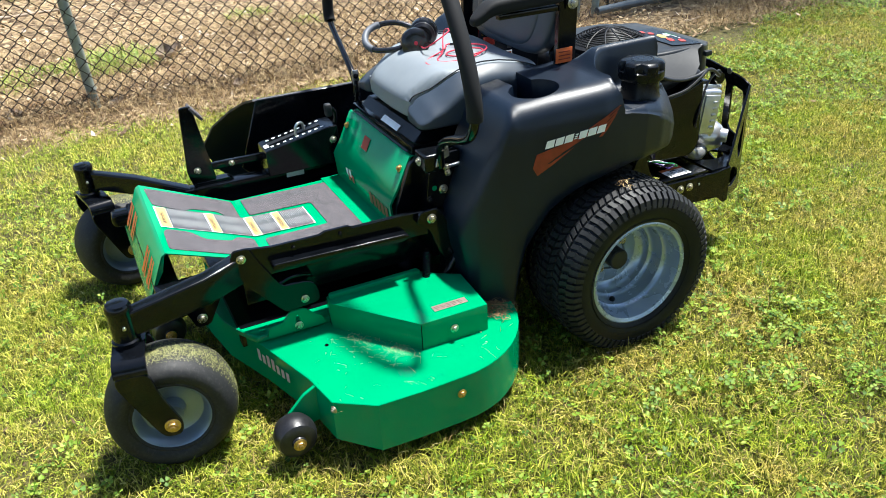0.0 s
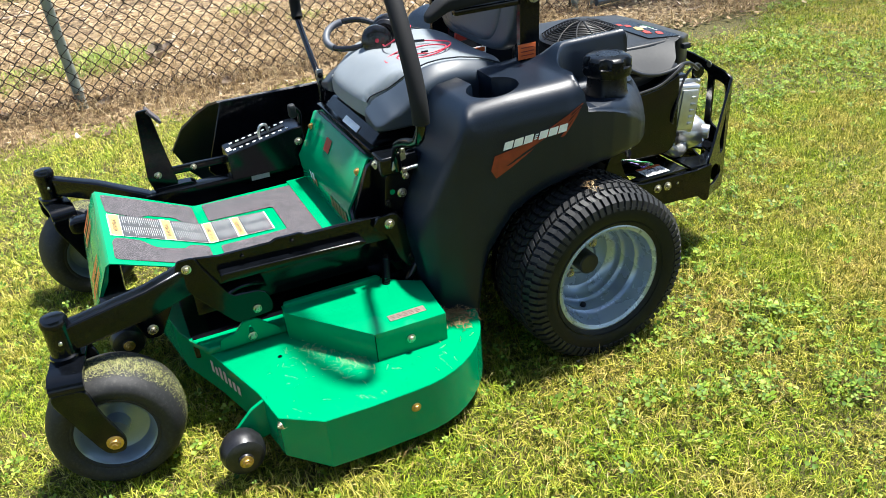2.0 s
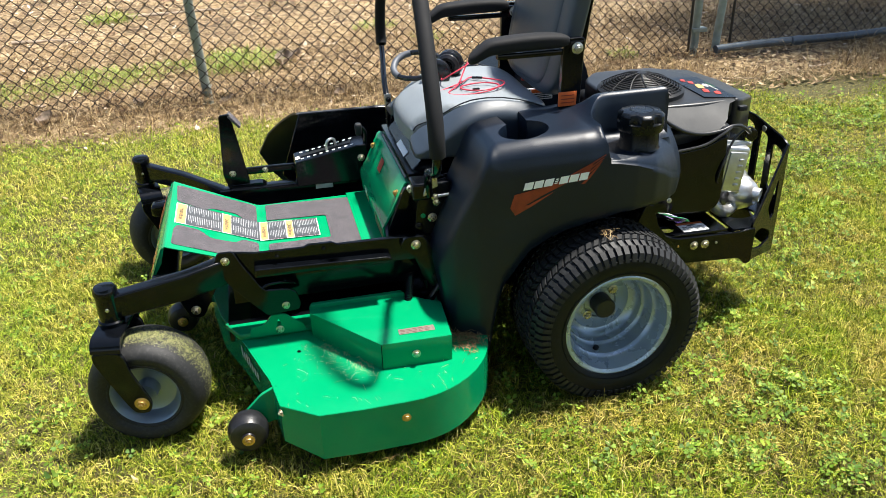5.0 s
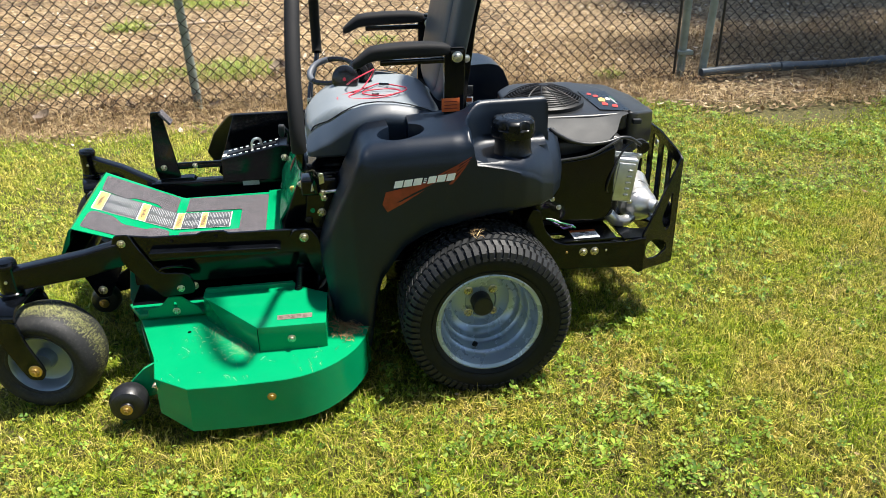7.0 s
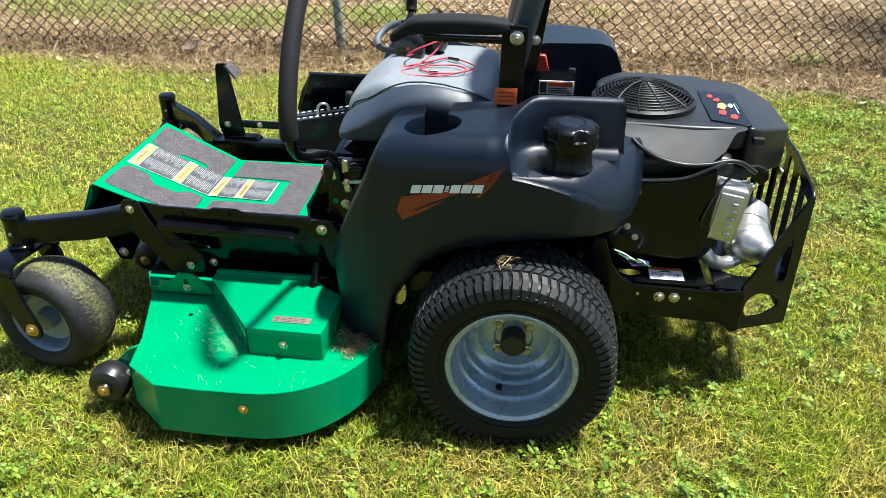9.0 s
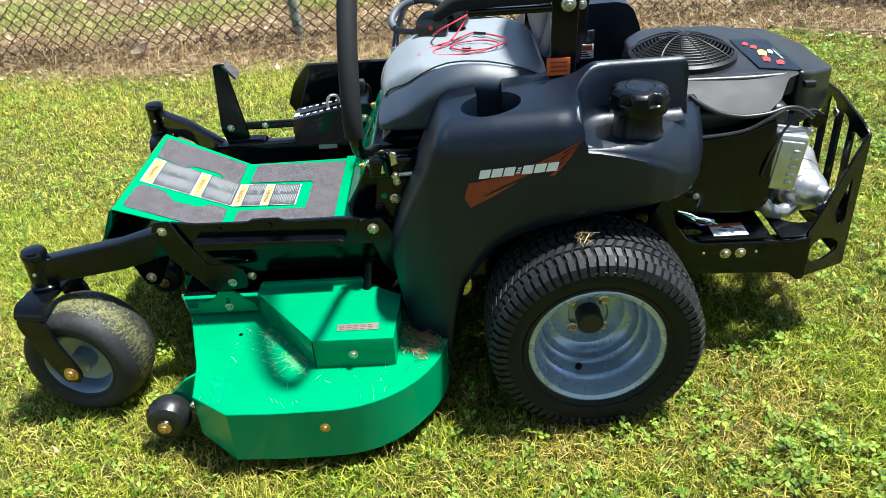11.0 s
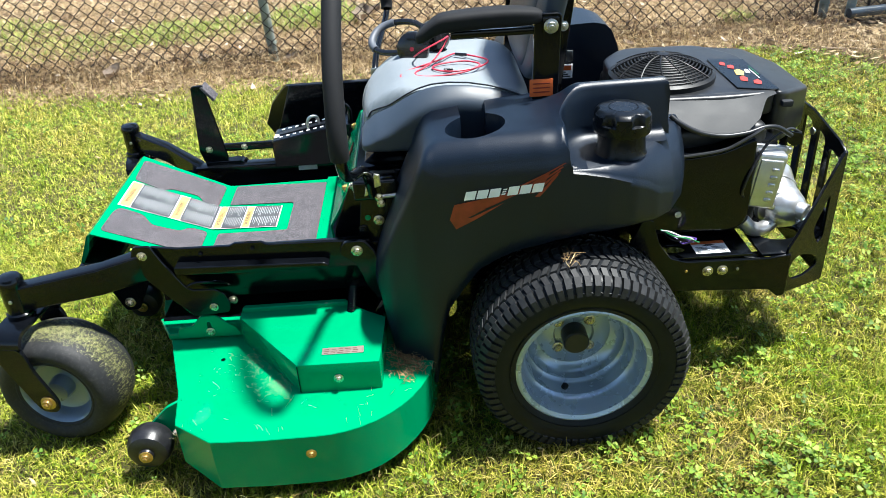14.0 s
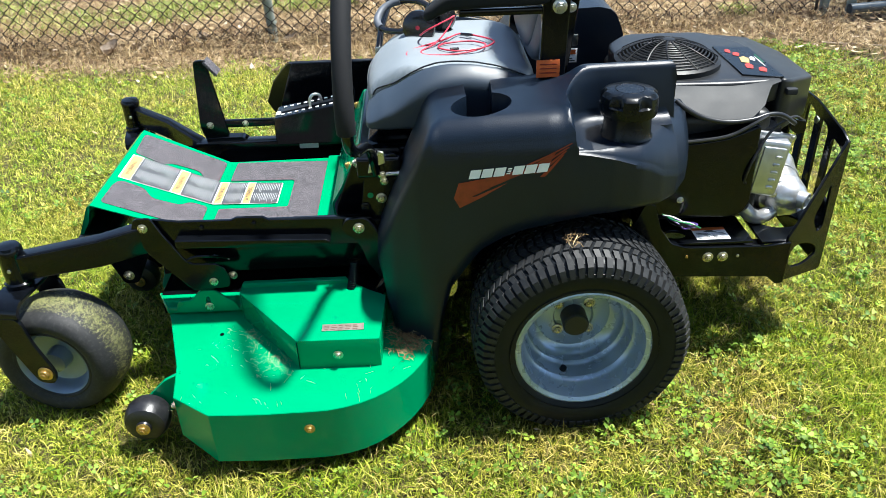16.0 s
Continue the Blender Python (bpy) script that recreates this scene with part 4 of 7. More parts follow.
def caster(px, py, yaw, near):
    """Front caster: post, bent-plate fork and smooth ribless tyre, swung by yaw degrees about its post."""
    m = Matrix.Translation((px, py, 0)) @ Matrix.Rotation(radians(yaw), 4, "Z")
    cz, d = 0.155, 0.071     # axle height, trail

    def turn(bm):
        bmesh.ops.transform(bm, matrix=m, verts=bm.verts)
        return bm
    fork = []
    for s in (-1, 1):
        y = s * 0.098
        arm = rounded([(-0.036, 0.330), (-0.036, 0.300), (0.030, 0.150), (0.048, 0.120), (0.090, 0.120), (0.100, 0.155), (0.060, 0.255), (0.046, 0.330)], 0.02, 3)
        fork.append(prism(arm, "xz", y - 0.006, y + 0.006, 0.002))
    # rounded bends joining the arms with the crown plate
    for s in (-1, 1):
        bm = bmesh.new()
        rows = []
        for i in range(7):
            a = radians(90 * i / 6)
            yo, zo = s * (0.068 + 0.036 * math.sin(a)), 0.330 + 0.036 * math.cos(a)
            yi, zi = s * (0.068 + 0.024 * math.sin(a)), 0.330 + 0.024 * math.cos(a)
            rows.append([bm.verts.new((x, y, z)) for x, y, z in ((-0.036, yo, zo), (0.046, yo, zo), (0.046, yi, zi), (-0.036, yi, zi))])
        for p, q in zip(rows, rows[1:]):
            for j in range(4):
                bm.faces.new((p[j], p[(j + 1) % 4], q[(j + 1) % 4], q[j]))
        bm.faces.new(rows[0]), bm.faces.new(rows[-1][::-1])
        fork.append(bm)
    fork.append(box(-0.036, 0.046, -0.069, 0.069, 0.354, 0.366, 0.002))
    f = part("caster_fork", turn(join(*fork)), BLACK, mower, "glossy black bent-plate caster fork")
    half = [(0.094, 0.060), (0.101, 0.072), (0.106, 0.075), (0.110, 0.074), (0.116, 0.079), (0.128, 0.0845), (0.142, 0.083), (0.154, 0.074), (0.163, 0.058), (0.169, 0.036), (0.1715, 0.014)]
    tyre = lathe([(r, -h) for r, h in half] + half[::-1], (d, 0, cz), (0, 1, 0), 72)
    w = part("caster_wheel", turn(lathe([(0.098, -0.058), (0.104, -0.068), (0.101, -0.071), (0.094, -0.066), (0.088, -0.045), (0.080, -0.030), (0.060, -0.022), (0.034, -0.026), (0.030, -0.062), (0.0, -0.062), (0.0, 0.062), (0.030, 0.062), (0.034, 0.026), (0.060, 0.022), (0.080, 0.030), (0.088, 0.045), (0.094, 0.066), (0.101, 0.071), (0.104, 0.068), (0.098, 0.058)], (d, 0, cz), (0, 1, 0), 56)), RIM_DULL, mower, "grey steel caster rim")
    part("tyre", turn(tyre), RUBBER_CASTER, w, "smooth black caster tyre flecked with grass clippings")
    for s in (-1, 1):
        p = m @ Vector((d, s * 0.104, cz))
        bolt(p, m.to_3x3() @ Vector((0, s, 0)), w, 0.0135, BRASSY)
    return m @ Vector((d, 0, cz))


CASTER_NEAR = caster(-1.322, 0.136, -9, True)
CASTER_FAR = caster(-1.318, 1.195, 12, False)


def front_arm(py, sgn, y_in):
    """The post housing and the sloping box tube that carries it."""
    post = lathe([(0, 0.366), (0.036, 0.366), (0.036, 0.378), (0.031, 0.382), (0.031, 0.462), (0.033, 0.464), (0.033, 0.476), (0.028, 0.484), (0.012, 0.487), (0, 0.487)], (-1.320, py, 0), UP, 36)
    part("caster_post", post, BLACK, mower, "black capped caster post")
    bm = bmesh.new()
    st = [(-1.305, py - 0.022, py + 0.022, 0.385, 0.458), (-1.10, (py + y_in[0]) / 2 - 0.02, (py + y_in[1]) / 2 + 0.0, 0.398, 0.478), (-0.985, y_in[0], y_in[1], 0.405, 0.486)]
    if sgn > 0:
        st = [(-1.305, py - 0.022, py + 0.022, 0.388, 0.455), (-1.16, py - 0.13, py - 0.08, 0.372, 0.440), (-1.00, y_in[0], y_in[1], 0.345, 0.420)]
    rows = [[bm.verts.new((x, y0, z0)), bm.verts.new((x, y1, z0)), bm.verts.new((x, y1, z1)), bm.verts.new((x, y0, z1))] for x, y0, y1, z0, z1 in st]
    for p, q in zip(rows, rows[1:]):
        for j in range(4):
            bm.faces.new((p[j], p[(j + 1) % 4], q[(j + 1) % 4], q[j]))
    bm.faces.new(rows[0][::-1]), bm.faces.new(rows[-1])
    bmesh.ops.recalc_face_normals(bm, faces=bm.faces)
    part("front_arm", bevel(bm, 0.007, 3), BLACK, mower, "sloping black box-section front arm")
    bolt((-1.318, py - 0.0315, 0.425), NEAR, mower, 0.005, STEEL, False)


front_arm(0.140, -1, (0.205, 0.258))
front_arm(1.200, 1, (0.905, 0.965))


def frame_rails():
    # near rail: a channel with a pressed flange and a notched top edge
    top = [(-1.00, 0.43), (-0.99, 0.495), (-0.965, 0.502), (-0.90, 0.492), (-0.76, 0.490), (-0.745, 0.497), (-0.675, 0.496), (-0.66, 0.487), (-0.52, 0.484), (-0.46, 0.482), (-0.385, 0.480), (-0.37, 0.44), (-0.37, 0.40), (-0.50, 0.404), (-0.98, 0.408)]
    part("side_rail", prism(top, "xz", 0.212, 0.222, 0.0015), BLACK, mower, "black steel side rail")
    part("rail_tube", prism(rounded([(-0.91, 0.452), (-0.51, 0.438), (-0.495, 0.428), (-0.515, 0.416), (-0.91, 0.428)], 0.008, 3), "xz", 0.180, 0.216, 0.007, segs=3), BLACK, mower, "pressed rail rib with a bright upper edge")
    part("rail_inner", box(-1.0, -0.36, 0.222, 0.262, 0.405, 0.468, 0.004), BLACK, mower)
    # far rail
    part("far_rail", box(-1.02, -0.42, 0.905, 0.960, 0.335, 0.418, 0.006), BLACK, mower, "black box-section side rail")
    part("far_rail_end", prism(rounded([(-1.275, 0.395), (-1.275, 0.345), (-1.10, 0.340), (-1.02, 0.340), (-1.02, 0.395), (-1.10, 0.398)], 0.02, 3), "xz", 0.90, 0.955, 0.012, segs=3), BLACK, mower)
    # bracket from the arm bolt to the deck hanger
    br = rounded([(-1.025, 0.470), (-1.010, 0.512), (-0.965, 0.512), (-0.945, 0.465), (-0.898, 0.380), (-0.884, 0.368), (-0.818, 0.364), (-0.796, 0.350), (-0.786, 0.31), (-0.792, 0.288), (-0.890, 0.280), (-0.920, 0.315), (-0.985, 0.395)], 0.010, 3)
    part("hanger_bracket", prism(br, "xz", 0.198, 0.206, 0.0015), BLACK, mower, "black steel hanger bracket")
    link = rounded([(-0.895, 0.355), (-0.855, 0.372), (-0.775, 0.362), (-0.752, 0.335), (-0.765, 0.300), (-0.805, 0.262), (-0.835, 0.262), (-0.84, 0.305)], 0.012, 3)
    part("hanger_link", prism(link, "xz", 0.300, 0.308, 0.0015), BLACK, mower)
    part("hanger_rod", tube(smooth_path([(-0.90, 0.205, 0.372), (-0.87, 0.200, 0.388), (-0.83, 0.205, 0.386), (-0.80, 0.23, 0.365), (-0.79, 0.26, 0.34)]), 0.005, 8), BLACK, mower)
    bolt((-0.990, 0.198, 0.484), NEAR, mower, 0.0085)
    bolt((-0.832, 0.197, 0.309), NEAR, mower, 0.0080)
    bolt((-0.806, 0.299, 0.263), NEAR, mower, 0.0085)
    for x, z in ((-0.84, 0.472), (-0.70, 0.478)):
        bolt((x, 0.211, z), NEAR, mower, 0.006, BLACK, False)
    # coil spring between deck and frame
    coil = [(-0.440 - 0.0145 * i / 120 + 0.011 * math.cos(i * 0.62), 0.198 - 0.018 * i / 120 + 0.011 * math.sin(i * 0.62), 0.358 - 0.080 * i / 120) for i in range(121)]
    part("deck_spring", tube(coil, 0.0022, 6), BLACK, mower, "black coil spring")
    # rear mounting plate with its bolt
    rp = rounded([(-0.470, 0.455), (-0.455, 0.488), (-0.400, 0.490), (-0.375, 0.455), (-0.345, 0.355), (-0.318, 0.318), (-0.372, 0.300), (-0.402, 0.345), (-0.425, 0.420)], 0.014, 3)
    part("rear_bracket", prism(rp, "xz", 0.192, 0.204, 0.0015), BLACK, mower, "black angled frame bracket")
    bolt((-0.420, 0.192, 0.461), NEAR, mower, 0.0100)
    bolt((-0.360, 0.192, 0.335), NEAR, mower, 0.009, BLACK)
    # front drop bracket below the arm
    part("drop_bracket", prism(rounded([(-1.20, 0.40), (-1.02, 0.405), (-1.04, 0.33), (-1.09, 0.235), (-1.13, 0.235), (-1.15, 0.29)], 0.012, 3), "xz", 0.322, 0.332, 0.0015), BLACK, mower)
    bolt((-1.111, 0.321, 0.264), NEAR, mower, 0.010)
    part("front_crossmember", box(-1.22, -1.15, 0.25, 0.95, 0.345, 0.405, 0.008), BLACK, mower, "black front crossmember")
    part("belly_plate", box(-0.98, -0.36, 0.31, 0.90, 0.338, 0.346, 0.002), BLACK, mower)
    part("inner_skirt", box(-0.985, -0.40, 0.262, 0.272, 0.30, 0.40, 0.002), BLACK, mower)


frame_rails()


def pan_z(x):
    return lerp_table(x, [(-1.17, 0.494), (-0.885, 0.384), (-0.50, 0.380)])


def foot_pan():
    y0, y1 = 0.325, 0.862
    prof = [(-1.240, 0.352), (-1.180, 0.488), (-1.168, 0.495), (-0.890, 0.386), (-0.878, 0.384), (-0.50, 0.380), (-0.488, 0.386)]
    th = 0.004
    bm = bmesh.new()
    rows = []
    for i, (x, z) in enumerate(prof):
        y0_ = y0 + (0.0 if i < 3 else 0.010)
        y1_ = y1 - (0.0 if i < 3 else (0.045 if i < 5 else 0.03))
        rows.append([bm.verts.new((x, y0_, z)), bm.verts.new((x, y1_, z)), bm.verts.new((x + 0.002, y1_, z - th)), bm.verts.new((x + 0.002, y0_, z - th))])
    for p, q in zip(rows, rows[1:]):
        for j in range(4):
            bm.faces.new((p[j], p[(j + 1) % 4], q[(j + 1) % 4], q[j]))
    bm.faces.new(rows[0][::-1]), bm.faces.new(rows[-1])
    pan = part("foot_pan", bm, GREEN, mower, "green painted steel foot platform")
    part("side_flange", prism([(-1.240, 0.352), (-1.180, 0.487), (-1.172, 0.487), (-1.185, 0.44)], "xz", y0, y0 + 0.05, 0.001), GREEN, pan)

    def on_pan(name, pts, mat, lift, thick, label="", kind=""):
        bm = bmesh.new()
        # split the outline at the bend so that it follows the pan
        loops = []
        for lo, hi in ((-2, -0.886), (-0.886, 1)):
            poly = [Vector(p) for p in pts]
            out = []
            for i, p in enumerate(poly):
                q = poly[(i + 1) % len(poly)]
                if lo <= p.x <= hi:
                    out.append(p)
                for c in (lo, hi):
                    if (p.x - c) * (q.x - c) < 0:
                        out.append(p + (q - p) * ((c - p.x) / (q.x - p.x)))
            if len(out) > 2:
                loops.append(out)
        for out in loops:
            f = bm.faces.new([bm.verts.new((p.x, p.y, pan_z(p.x) + lift + thick)) for p in out])
            r = bmesh.ops.extrude_face_region(bm, geom=[f])
            bmesh.ops.translate(bm, vec=(0, 0, -thick), verts=[v for v in r["geom"] if isinstance(v, bmesh.types.BMVert)])
        return part(name, bm, mat, pan, label, smooth=0)
    L = 0.0015
    on_pan("grip_mat", rounded([(-1.157, 0.835), (-1.150, 0.690), (-1.06, 0.668), (-1.04, 0.690), (-0.960, 0.690), (-0.94, 0.655), (-0.895, 0.652), (-0.895, 0.800)], 0.015, 3), GRIP, L, 0.0015, "speckled grey grip mat")
    on_pan("grip_mat", rounded([(-1.152, 0.356), (-0.895, 0.352), (-0.895, 0.488), (-0.945, 0.488), (-0.965, 0.455), (-1.04, 0.450), (-1.075, 0.495), (-1.140, 0.502), (-1.150, 0.47)], 0.015, 3), GRIP, L, 0.0015, "speckled grey grip mat")
    on_pan("grip_mat", rounded([(-0.862, 0.352), (-0.553, 0.352), (-0.553, 0.800), (-0.862, 0.805), (-0.862, 0.668), (-0.662, 0.664), (-0.655, 0.655), (-0.655, 0.480), (-0.862, 0.478)], 0.008, 3), GRIP, L, 0.0015, "speckled grey grip mat")
    # warning sticker: white border, dark text panels, amber heads
    a, b = -1.152, -0.686

    def strip(x0, x1, f0, f1):
        def w(x, f):
            lo, hi = 0.513 - 0.012 * (x - a) / (b - a), 0.678 - 0.035 * (x - a) / (b - a)
            return (x, lo + (hi - lo) * f)
        return [w(x0, f0), w(x1, f0), w(x1, f1), w(x0, f1)]
    on_pan("sticker_backing", strip(a + 0.002, b - 0.003, 0.012, 0.988), WHITE, 0.0032, 0.0004, "white bordered warning sticker")
    heads = [(-1.147, -1.118), (-1.005, -0.980), (-0.886, -0.862), (-0.798, -0.776)]
    ends = [-1.008, -0.889, -0.801, -0.692]
    rng = random.Random(3)
    for (h0, h1), e in zip(heads, ends):
        on_pan("warning_head", strip(h0, h1, 0.03, 0.97), YELLOW, 0.0037, 0.0004, "amber warning heading")
        on_pan("text_panel", strip(h1 + 0.001, e, 0.019, 0.981), CHARCOAL, 0.0037, 0.0004)
        x = h1 + 0.007
        while x < e - 0.005:
            for f0, f1 in ((0.08, 0.48), (0.54, 0.93)):
                k = rng.uniform(0.55, 1.0)
                on_pan("text_line", strip(x, x + 0.0012, f1 - (f1 - f0) * k, f1), PALE_PRINT, 0.0042, 0.0002)
            x += 0.0054
        me = text_mesh("WARNING", 0.019, 0.0002)
        me.materials.append(CHARCOAL)
        ob = new("lettering", me)
        ob.parent = pan
        x = (h0 + h1) / 2
        slope = math.atan2(pan_z(x + 0.01) - pan_z(x - 0.01), 0.02)
        ob.matrix_basis = Matrix.Translation((x, 0.59 - 0.025 * (x + 1.13) / 0.45, pan_z(x) + 0.0046)) @ Matrix.Rotation(-slope, 4, "Y") @ Matrix.Rotation(radians(90), 4, "Z")
    # orange-red decal strokes on the front flange
    for y, w in ((0.36, 0.05), (0.44, 0.05), (0.70, 0.05), (0.78, 0.06)):
        x0, z0, x1, z1 = -1.229, 0.378, -1.196, 0.452
        bm = bmesh.new()
        for k, (ya, yb_) in enumerate(((y, y + w * 0.3), (y + w * 0.5, y + w))):
            bm.faces.new([bm.verts.new(p) for p in ((x0 - 0.004, ya, z0 + 0.001), (x0 - 0.004, yb_, z0 + 0.001), (x1 - 0.004, yb_ + 0.008, z1 + 0.001), (x1 - 0.004, ya + 0.008, z1 + 0.001))])
        part("front_decal", bm, ORANGE, pan, smooth=0)
    return pan


foot_pan()


def seat_riser():
    # slanted green panel in two planes
    bm = bmesh.new()
    prof = [(-0.492, 0.382), (-0.500, 0.470), (-0.470, 0.520), (-0.425, 0.612), (-0.418, 0.616), (-0.405, 0.612)]
    rows = [[bm.verts.new((x, 0.322, z)), bm.verts.new((x, 0.838, z)), bm.verts.new((x + 0.006, 0.838, z - 0.002)), bm.verts.new((x + 0.006, 0.322, z - 0.002))] for x, z in prof]
    for p, q in zip(rows, rows[1:]):
        for j in range(4):
            bm.faces.new((p[j], p[(j + 1) % 4], q[(j + 1) % 4], q[j]))
    bm.faces.new(rows[0][::-1]), bm.faces.new(rows[-1])
    riser = part("seat_riser", bm, GREEN, mower, "green panel below the seat")
    n = Vector((-0.9, 0, 0.44)).normalized()
    bolt((-0.447, 0.350, 0.572), n, riser, 0.008, BRASSY)
    bolt((-0.447, 0.812, 0.572), n, riser, 0.008, BRASSY)

    def panel(name, y0, y1, z0, z1, mat, label=""):
        def px(z):
            return lerp_table(z, [(0.382, -0.492), (0.470, -0.500), (0.520, -0.470), (0.612, -0.425)]) - 0.003
        bm = bmesh.new()
        bm.faces.new([bm.verts.new(p) for p in ((px(z0), y0, z0), (px(z0), y1, z0), (px(z1), y1, z1), (px(z1), y0, z1))])
        part(name, bm, mat, riser, label, smooth=0)
    for i in range(5):
        y = 0.50 - i * 0.033
        panel("model_mark", y - 0.024, y, 0.412, 0.452, ORANGE_RED, "red printed mark")
    for i, (dy, z, c) in enumerate(((0, 0.45, RED), (0.02, 0.465, WHITE), (0.035, 0.448, RED), (0.05, 0.462, WHITE))):
        panel("round_decal", 0.640 + dy, 0.660 + dy, z - 0.028, z + 0.0, c)
    panel("rusty_label", 0.600, 0.650, 0.545, 0.585, ORANGE_RED)
    part("floor_lip", box(-0.56, -0.49, 0.335, 0.84, 0.382, 0.3845, 0.001), GREEN, mower)
    # black seat base and the stacked brackets beside it
    part("seat_base", box(-0.41, 0.06, 0.33, 0.84, 0.60, 0.640, 0.006), BLACK, mower, "black steel seat base")
    part("seat_base_front", prism([(-0.418, 0.612), (-0.36, 0.668), (-0.20, 0.668), (-0.2, 0.61)], "xz", 0.36, 0.80, 0.003), BLACK, mower)
    m = Matrix.Translation((-0.385, 0.55, 0.646)) @ Matrix.Rotation(radians(-44), 4, "Y")
    part("serial_plate", box(-0.012, 0.012, -0.065, 0.065, -0.0005, 0.0015, 0.0004, m=m), WHITE, mower, "small pale printed plate")
    side = rounded([(-0.490, 0.395), (-0.485, 0.47), (-0.432, 0.60), (-0.395, 0.625), (-0.335, 0.640), (-0.27, 0.64), (-0.27, 0.40)], 0.01, 3)
    part("side_plate", prism(side, "xz", 0.300, 0.318, 0.0015), BLACK, mower, "black side plate of the seat base")
    part("lower_side", box(-0.40, 0.30, 0.24, 0.32, 0.30, 0.60, 0.006), BLACK, mower)
    tower = rounded([(-0.415, 0.475), (-0.400, 0.585), (-0.360, 0.640), (-0.315, 0.655), (-0.290, 0.62), (-0.30, 0.50), (-0.33, 0.45)], 0.01, 3)
    part("lever_tower", prism(tower, "xz", 0.236, 0.248, 0.0015), BLACK, mower, "black lever pivot plate")
    part("pivot_housing", box(-0.415, -0.30, 0.225, 0.30, 0.590, 0.645, 0.008, 3), BLACK, mower)
    for x, z, r, mt in ((-0.356, 0.526, 0.0095, ZINC), (-0.40, 0.50, 0.009, BLACK), (-0.335, 0.47, 0.009, BLACK)):
        bolt((x, 0.235, z), NEAR, mower, r, mt)
    bolt((-0.416, 0.265, 0.618), (-1, 0, 0.2), mower, 0.009)
    for x, z in ((-0.372, 0.628), (-0.352, 0.648)):
        bm = prism([(x - 0.014, z - 0.02), (x + 0.012, z - 0.012), (x + 0.010, z + 0.018), (x - 0.004, z + 0.022)], "xz", 0.215, 0.222, 0.001)
        part("bright_bracket", bm, STEEL, mower, "bare bright steel bracket")
    part("tower_hole", lathe([(0, 0), (0.008, 0), (0.008, 0.0008), (0, 0.0008)], (-0.385, 0.2352, 0.535), NEAR, 16), GREEN, mower)
    part("spring_rod", rod((-0.34, 0.225, 0.60), (-0.27, 0.225, 0.604), 0.006, 12), STEEL, mower)


seat_riser()


